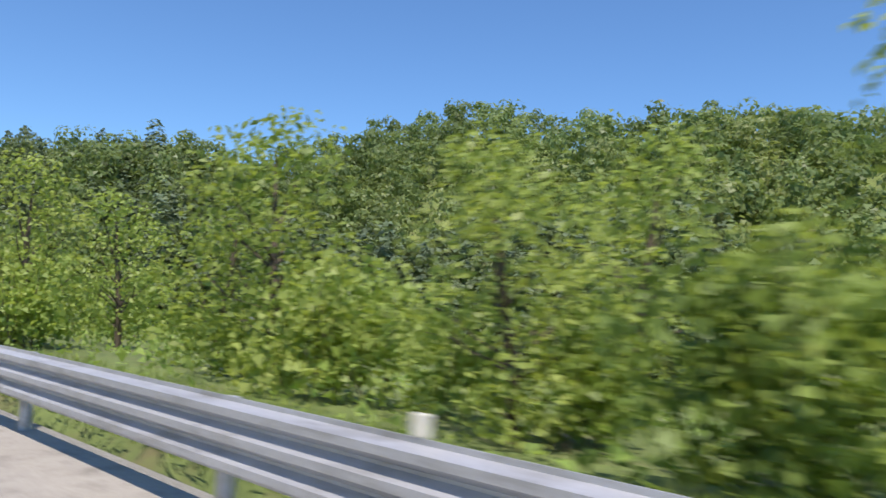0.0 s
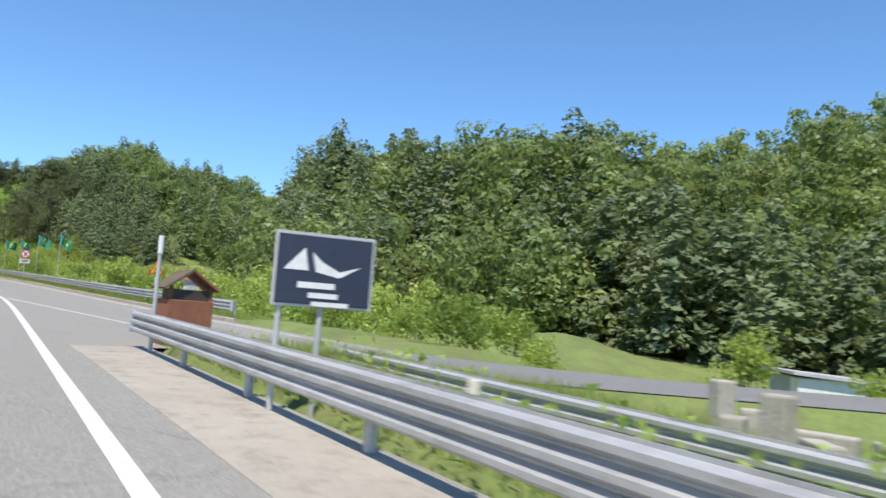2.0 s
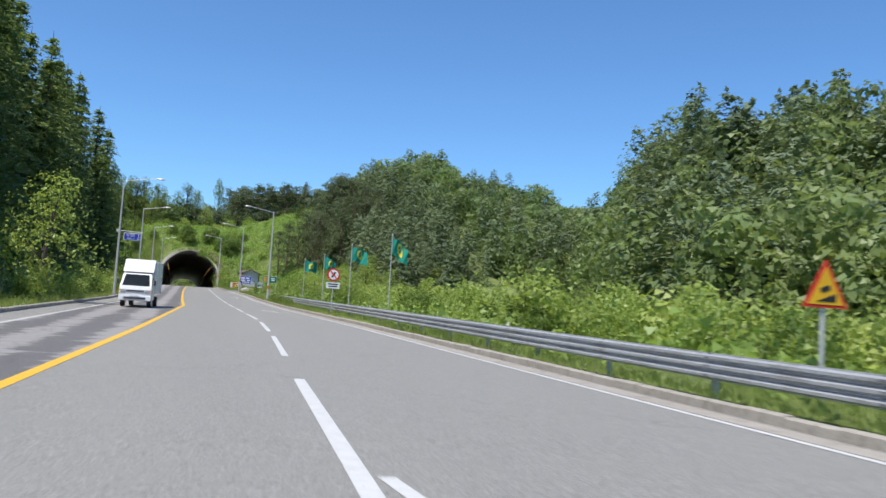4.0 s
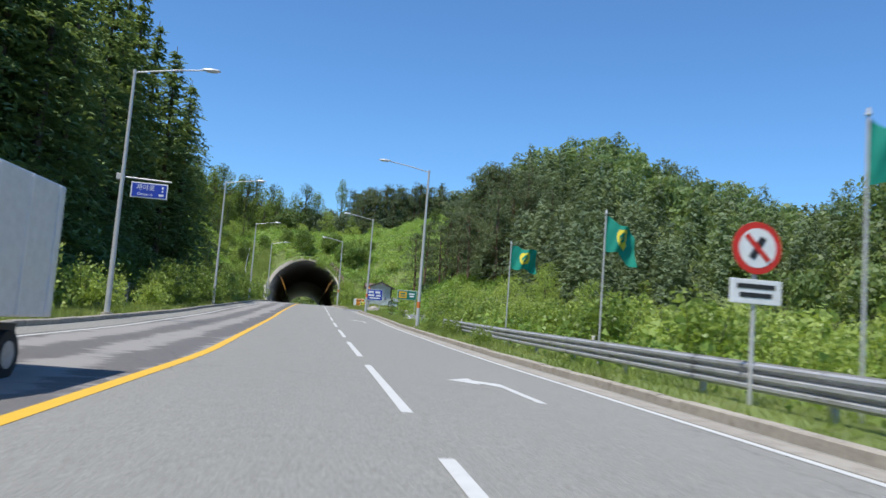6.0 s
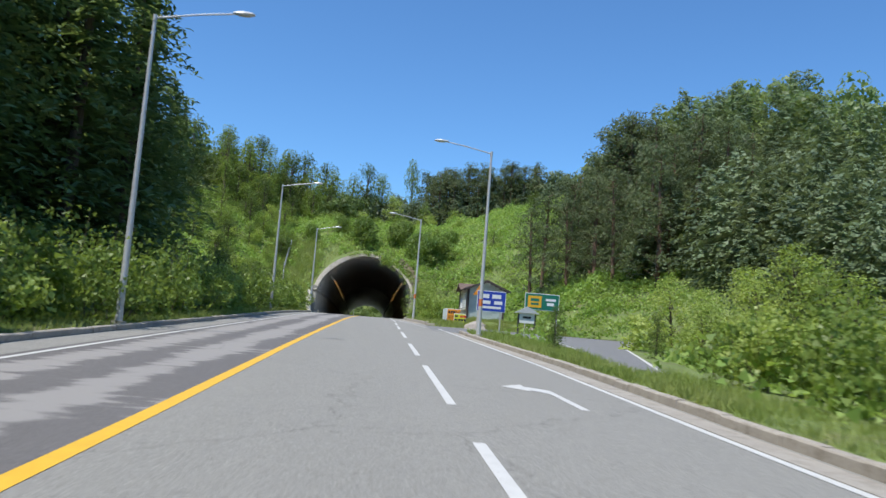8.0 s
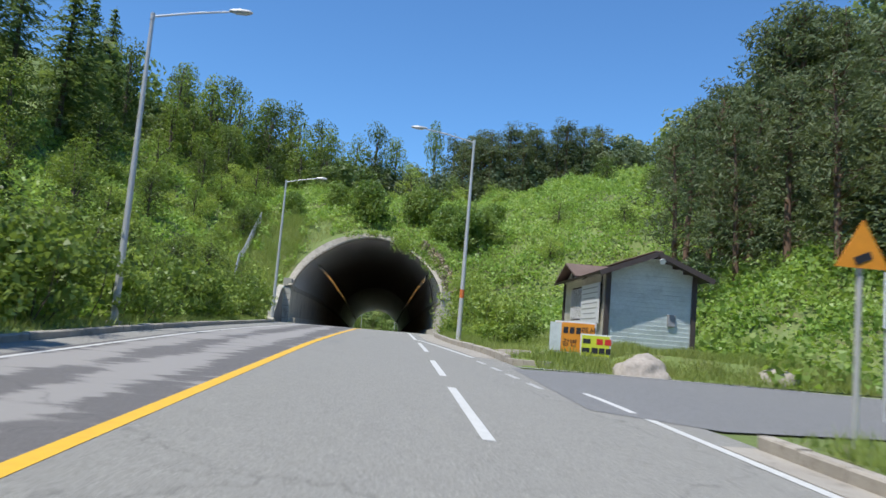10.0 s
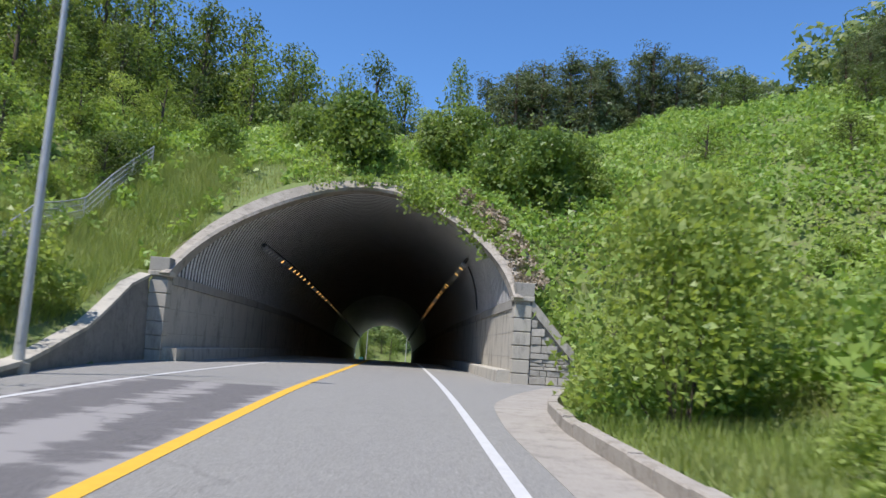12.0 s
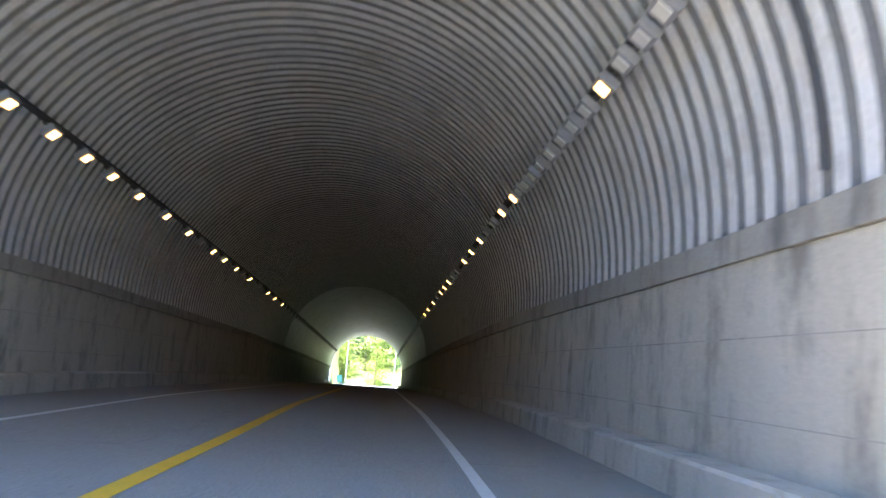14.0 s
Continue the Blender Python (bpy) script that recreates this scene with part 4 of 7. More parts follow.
# ---- flags behind the rail ----
def flag(at, sway, droop, seed):
    t = thing("flag", at, "teal village flag with a yellow emblem on a slim pole", "flag", "flags behind the guard rail")
    part("pole", tube((0, 0, -0.8), (0, 0, 6.0), 0.035, 0.025, 10), POLE_PAINT, t)
    part("finial", tube((0, 0, 6.0), (0, 0, 6.12), 0.05, 0.02, 8), POLE_PAINT, t)
    nx, nz, W, Hh = 30, 22, 1.25, 0.95
    v, f, em = [], [], []
    for i in range(nx + 1):
        u = i / nx
        for j in range(nz + 1):
            w = j / nz
            x = sway * W * u * (1 - 0.45 * droop)
            yv = (0.17 * math.sin(u * 7 + w * 2.2 + seed) + 0.05 * math.sin(u * 17 + w * 6)) * u ** 0.6
            zz = 5.9 - Hh * w * (1 - 0.25 * u * (1 - w)) - droop * 0.9 * u ** 1.5 + 0.06 * math.sin(u * 9 + w * 3 + seed)
            v.append((x + 0.03, yv, zz))
    for i in range(nx):
        for j in range(nz):
            a = i * (nz + 1) + j
            f.append((a, a + 1, a + nz + 2, a + nz + 1))
            q = ((i - 15) / 6.0) ** 2 + ((j - 10) / 7.0) ** 2
            if q < 1 and (q > 0.42 or (i + j) % 5 == 0):
                em.append(f[-1])
    cloth = part("cloth", (v, f), TEAL, t, smooth=True)
    front = [(x, yv - 0.012, z) for x, yv, z in v]
    part("emblem", (front, em), FLAG_YELLOW, cloth)
    return t


for k, y in enumerate((-115.2, -126.6, -137.8, -149.0)):
    flag((10.35, y, (-4.35, -4.5, -4.4, -4.6)[k]), 1, (0.15, 0.55, 0.35, 0.7, 0.9)[k], k)


# ---- boards beside the junction ----
def board(name, at, w, h, zc, posts, face, label, turn=0, frame_mat=None):
    t = thing(name, at, label, "sign board", turn=turn)
    for px in posts:
        part("post", tube((px, 0.05, -0.6), (px, 0.05, zc + h / 2), 0.04, n=10), POLE_PAINT, t)
    p = part("panel", box((w, 0.04, h), (0, 0, zc), bevel=0.008), frame_mat or WHITE_PAINT, t)
    part("face", box((w - 0.08, 0.01, h - 0.08), (0, -0.024, zc)), face, p)
    return t, p


t, p = board("blue_sign", (8.85, -57.6, ground_at(8.9, -57.6)), 1.75, 1.25, 1.95, (-0.6, 0.6), SIGN_BLUE, "blue direction board with rows of white writing")
bars(p, [(-0.45, 2.25, 0.6, 0.24), (0.3, 2.25, 0.55, 0.24), (-0.4, 1.88, 0.7, 0.2), (0.42, 1.88, 0.5, 0.2), (0, 1.58, 1.2, 0.14)], -0.033, WHITE_PAINT)
t, p = board("green_sign", (13.3, -51.0, ground_at(13.3, -51)), 2.4, 1.15, 2.55, (-1.1, 1.1), SIGN_GREEN, "green direction board with a yellow panel", 0)
part("panel_yellow", box((0.95, 0.008, 0.8), (-0.52, -0.036, 2.55)), SIGN_YELLOW, p)
bars(p, [(-0.5, 2.68, 0.6, 0.2), (-0.5, 2.4, 0.55, 0.14)], -0.043, SIGN_GREEN)
bars(p, [(0.6, 2.72, 0.7, 0.16), (0.6, 2.42, 0.5, 0.2)], -0.036, WHITE_PAINT)
t = post_sign("orange_warning_sign", (8.2, -56.6, ground_at(8.2, -56.6)), 2.5, "small orange triangular warning sign on a post")
part("plate", triangle(0.42, 0.02, (0, -0.03, 2.5)), SIGN_ORANGE, t)
part("symbol", box((0.24, 0.006, 0.1), (0, -0.036, 2.42), (0, -25, 0)), INK, t)
t = thing("notice_house", (11.0, -58.0, ground_at(11.0, -58)), "small roofed white notice board on two dark legs", "notice board")
for px in (-0.5, 0.5):
    part("leg", box((0.1, 0.1, 1.7), (px, 0, 0.55)), DARK_STEEL, t)
part("panel", box((0.95, 0.06, 0.6), (0, -0.02, 1.15), bevel=0.01), WHITE_PAINT, t)
bars(t, [(0, 1.2, 0.5, 0.12)], -0.055, INK)
part("roof", prism([(-0.75, 1.45), (0.75, 1.45), (0, 1.85)], 0.4), POLE_PAINT, t).location.y = -0.2


# ---- hut with clapboard walls ----
SIDING = surface("painted clapboard", (0.5, 0.47, 0.4), (0.66, 0.63, 0.55), 25, 0.9, 0.75, relief=0.15, dirt=(0.34, 0.3, 0.23), vary=0.1)
SIDING_BLUE = surface("pale blue clapboard", (0.5, 0.56, 0.55), (0.66, 0.71, 0.69), 25, 0.9, 0.75, relief=0.15, dirt=(0.42, 0.46, 0.44), vary=0.06)
SHINGLE = surface("brown roof shingle", (0.1, 0.065, 0.05), (0.18, 0.125, 0.1), 20, 1.2, 0.9, relief=0.5, dirt=(0.07, 0.06, 0.05), vary=0.3)
TRIM = paint("dark brown trim", (0.06, 0.045, 0.04), 0.6)
PANE, _, bp = node_mat("dark window glass")
bp.inputs["Base Color"].default_value = (0.03, 0.035, 0.04, 1)
bp.inputs["Roughness"].default_value = 0.08


def hut():
    x0, x1, y0, y1, base, eave = 9.35, 12.3, -40.3, -33.8, 0.12, 2.62
    xm, ridge = (x0 + x1) / 2, 3.22
    h = tagged(new("hut"), "small clapboard hut with a brown shingle roof", "hut")
    bm = box((x1 - x0 - 0.08, y1 - y0 - 0.08, eave - base + 0.9), (xm, (y0 + y1) / 2, (base + eave) / 2 - 0.45))
    wall = part("wall", bm, SIDING, h)
    gable = prism([(x0 + 0.05, eave - 0.05), (x1 - 0.05, eave - 0.05), (xm, ridge - 0.06)], y1 - y0 - 0.1)
    bmesh.ops.translate(gable, vec=(0, y0 + 0.05, 0), verts=gable.verts)
    part("gable", gable, SIDING_BLUE, h)
    k, z = 0, base
    while z < ridge - 0.15:
        # boards of the gable end
        half = (x1 - x0) / 2 if z < eave - 0.1 else (x1 - x0) / 2 * (ridge - z - 0.12) / (ridge - eave)
        part("board", box((2 * half, 0.03, 0.165), (xm, y0 + 0.012, z + 0.085), (9, 0, 0)), SIDING_BLUE, wall)
        if z < eave - 0.12:
            for a, b in (((y0, -36.9), (-35.2, y1)) if 0.95 < z + 0.08 < 2.25 else ((y0, y1),)):
                part("board", box((0.03, b - a, 0.165), (x0 + 0.012, (a + b) / 2, z + 0.085), (0, -9, 0)), SIDING, wall)
        z += 0.15
    for x, y in ((x0, y0), (x0, y1), (x1, y0)):
        part("corner_post", box((0.16, 0.16, eave - base), (x, y, (base + eave) / 2)), TRIM, h)
    # window with bars in the road-side wall
    w = part("window", box((0.05, 1.7, 1.3), (x0 + 0.0, -36.05, 1.62)), TRIM, h, "barred window with a dark frame")
    part("pane", box((0.03, 0.74, 1.1), (x0 - 0.03, -36.45, 1.64)), PANE, w)
    part("pane", box((0.03, 0.74, 1.1), (x0 - 0.03, -35.65, 1.64)), PANE, w)
    for i in range(9):
        part("bar", tube((x0 - 0.07, -36.8 + i * 0.19, 1.05), (x0 - 0.07, -36.8 + i * 0.19, 2.2), 0.018, n=6), WHITE_PAINT, w)
    part("sill", box((0.14, 1.85, 0.06), (x0 - 0.04, -36.05, 0.95)), WHITE_PAINT, w)
    n = part("notice_panel", box((0.04, 2.5, 1.4), (x0 - 0.12, -38.45, 1.55)), WHITE_PAINT, h, "white notice panel with faded writing")
    for i in range(7):
        part("text_bar", box((0.006, 2.1 - 0.4 * (i % 3 == 2), 0.03), (x0 - 0.144, -38.45, 2.1 - i * 0.18)), LAMP_GREY, n)
    w2 = part("window", box((0.05, 0.75, 0.45), (x0 + 0.0, -39.2, 2.4)), TRIM, h, "small high window with a dark frame")
    part("pane", box((0.03, 0.62, 0.34), (x0 - 0.03, -39.2, 2.4)), SIDING, w2)
    # roof: two slopes of shingle courses, and a cross gable over the window
    for s in (-1, 1):
        L = math.hypot((x1 - x0) / 2 + 0.4, (ridge - eave) * 1.22)
        ang = math.degrees(math.atan2((ridge - eave), (x1 - x0) / 2))
        cx = xm + s * ((x1 - x0) / 4 + 0.2)
        zc = ridge - abs(cx - xm) * math.tan(radians(ang)) + 0.03
        r = part("roof", box((L, y1 - y0 + 1.2, 0.06), (cx, (y0 + y1) / 2, zc), (0, s * ang, 0)), TRIM, h)
        rows = 9
        for i in range(rows):
            u = (i + 0.5) / rows
            px = xm + s * u * ((x1 - x0) / 2 + 0.42)
            pz = ridge + 0.075 - u * ((x1 - x0) / 2 + 0.42) * math.tan(radians(ang))
            for j in range(8):
                part("shingle", box((L / rows + 0.05, (y1 - y0 + 1.2) / 8 - 0.01, 0.02), (px, y0 - 0.6 + (j + 0.5) * (y1 - y0 + 1.2) / 8, pz), (0, s * (ang - 2.5), 0)), SHINGLE, r)
    part("ridge_cap", box((0.3, y1 - y0 + 1.24, 0.05), (xm, (y0 + y1) / 2, ridge + 0.1), bevel=0.02), SHINGLE, h)
    for s in (-1, 1):
        a = (xm, y0 - 0.61, ridge + 0.02)
        b = (xm + s * ((x1 - x0) / 2 + 0.45), y0 - 0.61, eave - 0.16)
        d = Vector(b) - Vector(a)
        part("bargeboard", box((d.length, 0.05, 0.17), tuple((Vector(a) + Vector(b)) / 2), (0, math.degrees(math.atan2(-d.z, d.x)), 0)), TRIM, h)
    # cross gable facing the road
    yc, zr = -35.3, 3.15
    cross = prism([(-1.6, eave - 0.1), (1.6, eave - 0.1), (0, zr - 0.08)], 1.6)
    part("cross_gable", cross, SIDING, h).matrix_basis = pose(x0 - 0.05, yc, 0, 0, 0, -90)
    for s in (-1, 1):
        d = math.hypot(1.85, zr - eave + 0.1)
        part("cross_roof", box((2.3, d, 0.07), (x0 + 0.75, yc + s * 0.9, (zr + eave) / 2 + 0.03), (-s * math.degrees(math.atan2(zr - eave + 0.08, 1.8)), 0, 0)), SHINGLE, h)
    part("vent", tube((x0 - 0.1, yc, 2.72), (x0 - 0.04, yc, 2.72), 0.16, n=20), TRIM, h)
    part("floodlight", tube((xm + 0.1, y0 - 0.74, 2.98), (xm + 0.1, y0 - 0.62, 3.04), 0.1, 0.06, 14), WHITE_PAINT, h)
    part("meter_box", box((0.26, 0.12, 0.4), (11.55, y0 - 0.03, 1.1), bevel=0.015), LAMP_GREY, h)


hut()
zb = ground_at(8.6, -41.6)
t, p = board("orange_board", (8.08, -41.4, zb + 0.1), 1.3, 1.0, 0.62, (-0.4, 0.4), SIGN_ORANGE, "faded orange advertising board with dark writing", -8)
part("picture", box((0.36, 0.008, 0.9), (-0.62, -0.036, 0.62)), SIDING_BLUE, p)
bars(p, [(-0.3 + i * 0.2, 0.84, 0.15, 0.2) for i in range(3)] + [(0.28 + i * 0.2, 0.44, 0.15, 0.2) for i in range(2)], -0.033, INK)
lettering("펜션", 0.26, (0.42, -0.036, 0.84), p, INK)
lettering("강변", 0.26, (-0.16, -0.036, 0.44), p, INK)
t, p = board("lime_board", (8.6, -42.0, zb + 0.08), 0.95, 0.72, 0.42, (-0.3, 0.3), SIGN_LIME, "lime-yellow advertising board with red and black writing", -4)
bars(p, [(0.12 + i * 0.26, 0.56, 0.2, 0.18) for i in range(2)], -0.033, SIGN_RED)
bars(p, [(-0.28, 0.56, 0.24, 0.14), (-0.3, 0.28, 0.24, 0.14), (-0.02, 0.28, 0.2, 0.18), (0.2, 0.28, 0.18, 0.18), (0.4, 0.28, 0.16, 0.18)], -0.033, INK)


def boulder(at, size, seed, label):
    bm = bmesh.new()
    bmesh.ops.create_icosphere(bm, subdivisions=4, radius=1)
    for v in bm.verts:
        n = v.co.normalized()
        d = 1 + 0.22 * noise.noise(n * 1.3 + Vector((seed, 0, 0))) + 0.09 * noise.noise(n * 3.7 + Vector((0, seed, 0))) + 0.035 * noise.noise(n * 9)
        v.co = Vector((n.x * size[0], n.y * size[1], max(n.z, -0.35) * size[2])) * d
    ob = mesh_ob("boulder", bm, ROCK, True)
    ob.matrix_world = pose(*at, 0, 0, seed * 40)
    tagged(ob, label, "boulder")


boulder((9.95, -42.7, ground_at(9.95, -42.7) + 0.0), (1.25, 0.78, 0.74), 1, "pale rounded boulder in the grass by the hut")
boulder((14.2, -42.3, ground_at(14.2, -42.3)), (0.9, 0.7, 0.6), 4, "low grey boulder beside the access road")


# ---- dark board and small red shelter by the end of the rail ----
t, p = board("dark_board", (0.62, -219.5, float(road_z(-219.3))), 1.35, 0.98, 1.86, (-0.55, 0.0), INK, "dark navy advertising board with white shapes on a post", -14, POLE_PAINT)
NAVY = paint("navy print", (0.03, 0.04, 0.075), 0.5)
part("print", box((1.24, 0.008, 0.88), (0, -0.033, 1.86)), NAVY, p)
part("white_shape", prism([(-0.55, 1.85), (-0.28, 2.15), (-0.22, 1.85)], 0.006), WHITE_PAINT, p).location.y = -0.045
part("white_shape", prism([(-0.18, 2.1), (-0.05, 1.98), (0.2, 1.86), (0.5, 1.95), (0.2, 1.78), (-0.12, 1.84)], 0.006), WHITE_PAINT, p).location.y = -0.045
bars(p, [(-0.1, 1.66, 0.5, 0.08), (0.0, 1.53, 0.4, 0.07), (0.1, 1.42, 0.5, 0.06)], -0.042, WHITE_PAINT)
BRICK = surface("red brick", (0.2, 0.07, 0.045), (0.33, 0.13, 0.08), 30, 2, 0.9, dirt=(0.16, 0.1, 0.07))
zt = float(road_z(-209))
t = thing("brick_shelter", (2.4, -208.8, zt + 0.52), "small red-brown roofed shelter behind the end of the rail", "shelter")
part("body", box((1.15, 0.9, 1.3), (0, 0, -0.03), bevel=0.02), BRICK, t)
part("opening", box((1.0, 0.7, 0.26), (0, -0.05, 0.75)), TRIM, t)
for px in (-0.5, 0.5):
    part("post", box((0.08, 0.08, 0.4), (px, -0.38, 0.78)), BRICK, t)
part("roof_board", box((0.85, 1.1, 0.05), (-0.36, 0, 1.13), (0, -35, 0)), BARK, t)
part("roof_board", box((0.85, 1.1, 0.05), (0.33, 0, 1.13), (0, 35, 0)), BRICK, t)
t = thing("marker_post", (1.0, -211.0, zt), "slim grey marker post beside the shelter", "post")
part("shaft", tube((0, 0, -0.4), (0, 0, 2.15), 0.045, n=12), POLE_PAINT, t)
part("cap", tube((0, 0, 2.15), (0, 0, 2.55), 0.06, n=12), WHITE_PAINT, t)


# ---- white delivery truck in the oncoming lane ----
TRUCK_WHITE = paint("white truck paint", (0.8, 0.81, 0.82), 0.22)
RUBBER = paint("tyre rubber", (0.025, 0.025, 0.026), 0.8)
HEAD = paint("headlamp glass", (0.55, 0.56, 0.58), 0.1, metal=0.4)
AMBER = paint("amber lens", (0.7, 0.25, 0.02), 0.2)


def truck(at):
    """Forward-control light truck with a box body; its front looks along -y."""
    t = thing("delivery_truck", at, "white light truck with a box body and dark windscreen", "truck")
    W = 1.8
    def shell(sections, mat, name, label=""):
        bm = bmesh.new()
        a = [bm.verts.new((-W / 2 + dx, y, z)) for y, z, dx in sections]
        b = [bm.verts.new((W / 2 - dx, y, z)) for y, z, dx in sections]
        bm.faces.new(a)
        bm.faces.new(b[::-1])
        for i in range(len(a)):
            j = (i + 1) % len(a)
            bm.faces.new((a[i], a[j], b[j], b[i]))
        bmesh.ops.recalc_face_normals(bm, faces=bm.faces)
        bmesh.ops.bevel(bm, geom=bm.edges, offset=0.035, segments=2, affect="EDGES")
        return part(name, bm, mat, t, label)
    cab = shell([(-2.6, 0.42, 0), (-2.66, 0.85, 0), (-2.55, 1.18, 0.0), (-2.05, 1.95, 0.1), (-1.3, 2.05, 0.1), (-1.0, 2.0, 0.06), (-1.0, 0.42, 0)], TRUCK_WHITE, "cab")
    ws = bmesh.new()
    ws.faces.new([ws.verts.new(c) for c in ((-0.76, -2.535, 1.24), (0.76, -2.535, 1.24), (0.66, -2.1, 1.9), (-0.66, -2.1, 1.9))])
    bmesh.ops.solidify(ws, geom=ws.faces, thickness=0.02)
    part("windscreen", ws, PANE, cab, "dark windscreen")
    for s in (-1, 1):
        part("side_window", box((0.02, 0.75, 0.5), (s * (W / 2 - 0.035), -1.65, 1.5), (0, s * 7, 0)), PANE, cab)
        part("headlamp", box((0.3, 0.08, 0.2), (s * 0.68, -2.64, 0.9), bevel=0.03), HEAD, cab)
        part("indicator", box((0.1, 0.07, 0.2), (s * 0.86, -2.6, 0.9), bevel=0.02), AMBER, cab)
        part("mirror", box((0.14, 0.1, 0.3), (s * 1.02, -2.35, 1.45), bevel=0.03), DARK_STEEL, cab)
        part("wiper", box((0.55, 0.015, 0.02), (s * 0.3 - 0.1, -2.54, 1.28), (0, s * 8, 0)), DARK_STEEL, cab)
    part("bumper", box((W, 0.16, 0.3), (0, -2.64, 0.5), bevel=0.04), TRUCK_WHITE, cab)
    part("grille", box((1.0, 0.03, 0.1), (0, -2.675, 0.93), bevel=0.01), DARK_STEEL, cab)
    part("air_intake", box((1.2, 0.03, 0.12), (0, -2.73, 0.5)), DARK_STEEL, cab)
    part("number_plate", box((0.5, 0.015, 0.12), (0, -2.735, 0.66)), WHITE_PAINT, cab)
    cargo = part("cargo_box", box((W + 0.06, 3.3, 1.95), (0, 0.75, 1.82), bevel=0.03), TRUCK_WHITE, t)
    for k in range(4):
        part("rib", box((W + 0.1, 0.05, 1.9), (0, -0.7 + k * 0.95, 1.82)), WHITE_PAINT, cargo)
    bm = prism([(-1.9, 2.06), (-0.92, 2.06), (-0.92, 2.84), (-1.1, 2.84)], W - 0.1)
    fair = part("wind_deflector", bm, TRUCK_WHITE, t)
    fair.matrix_basis = pose(W / 2 - 0.05, 0, 0, 0, 0, 90)
    part("chassis", box((0.9, 4.8, 0.2), (0, 0.0, 0.62)), DARK_STEEL, t)
    for x, y in ((-0.74, -1.9), (0.74, -1.9), (-0.7, 1.4), (0.7, 1.4)):
        wh = part("wheel", tube((x - 0.11, y, 0.33), (x + 0.11, y, 0.33), 0.33, n=24), RUBBER, t)
        part("rim", tube((x - 0.115, y, 0.33), (x + 0.115, y, 0.33), 0.19, n=18), STEEL, wh)
    return t


tr = truck((-2.75, -138.5, float(road_z(-138.5))))
tr.rotation_euler = (0, 0, radians(-4))


# ---- far huts behind the slip road ----
PINK = surface("pink render", (0.5, 0.3, 0.3), (0.65, 0.42, 0.42), 20, 1, 0.9)
TURQ = surface("turquoise sheet", (0.1, 0.42, 0.42), (0.18, 0.55, 0.53), 20, 1, 0.6)
GREY_SHEET = surface("grey sheet", (0.35, 0.36, 0.38), (0.5, 0.5, 0.52), 20, 1, 0.6)


def shed(at, size, mats, label, turn):
    t = thing("shed", at, label, "shed", turn=turn)
    w, d, h = size
    part("wall", box((w, d, h + 1.2), (0, 0, h / 2 - 0.6)), mats[0], t)
    part("end_wall", box((w * 0.25, d + 0.05, h - 0.1), (-w * 0.38, 0, h / 2)), mats[1], t)
    part("roof", box((w + 0.5, d + 0.6, 0.12), (0, 0, h + 0.06), (3, 0, 0)), GREY_SHEET, t)
    win = part("window", box((w * 0.18, 0.06, h * 0.4), (w * 0.05, -d / 2 - 0.02, h * 0.5)), TRIM, t)
    part("pane", box((w * 0.15, 0.02, h * 0.34), (w * 0.05, -d / 2 - 0.06, h * 0.5)), PANE, win)
    part("door", box((w * 0.12, 0.05, h * 0.75), (w * 0.3, -d / 2 - 0.02, h * 0.38)), GREY_SHEET, t)


shed((33.5, -221.0, -8.1), (7.0, 4.0, 3.0), (PINK, TURQ), "turquoise and pink shed with a flat grey roof", 62)
shed((27.5, -212.0, -7.0), (3.2, 3.0, 2.4), (GREY_SHEET, WHITE_PAINT), "small white and grey sheet-metal shed", 50)


# ---- pale stone blocks of a stone yard behind the set-back rail ----
for k, (x, y, w, h) in enumerate(((6.4, -222.6, 0.35, 0.9), (7.3, -221.3, 0.5, 0.5), (8.0, -222.4, 0.9, 0.4), (8.6, -220.2, 0.3, 1.1), (9.5, -221.6, 1.2, 0.5), (10.3, -219.8, 0.5, 0.8), (11.4, -222.0, 0.7, 0.5))):
    t = tagged(mesh_ob("stone_block", box((w, 0.4, h), (0, 0, h / 2), bevel=0.04), STONE), "pale dressed stone block standing in the grass", "stone block", "stone yard")
    t.matrix_basis = pose(x, y, ground_at(x, y) - 0.05, 0, 0, 25 * k)

# ---- bare earth in front of the hut ----
bx, by = np.meshgrid(np.linspace(5.95, 10.2, 18), np.linspace(-41.6, -35.4, 24))
edge = 1 - ((bx - 8.0) / 2.3) ** 2 - ((by + 38.4) / 3.2) ** 2
bz = land(bx, by) + 0.05 * np.clip(edge * 3, -2.5, 1)
n = bx.shape[1]
i = (np.arange(bx.shape[0] - 1)[:, None] * n + np.arange(n - 1)[None, :])
f = np.stack([i, i + 1, i + n + 1, i + n], -1).reshape(-1, 4)
tagged(mesh_ob("ground_bare_patch", (np.stack([bx.ravel(), by.ravel(), bz.ravel()], -1), f), BARE, True), "trodden bare earth in front of the hut", "ground", kind="structure")


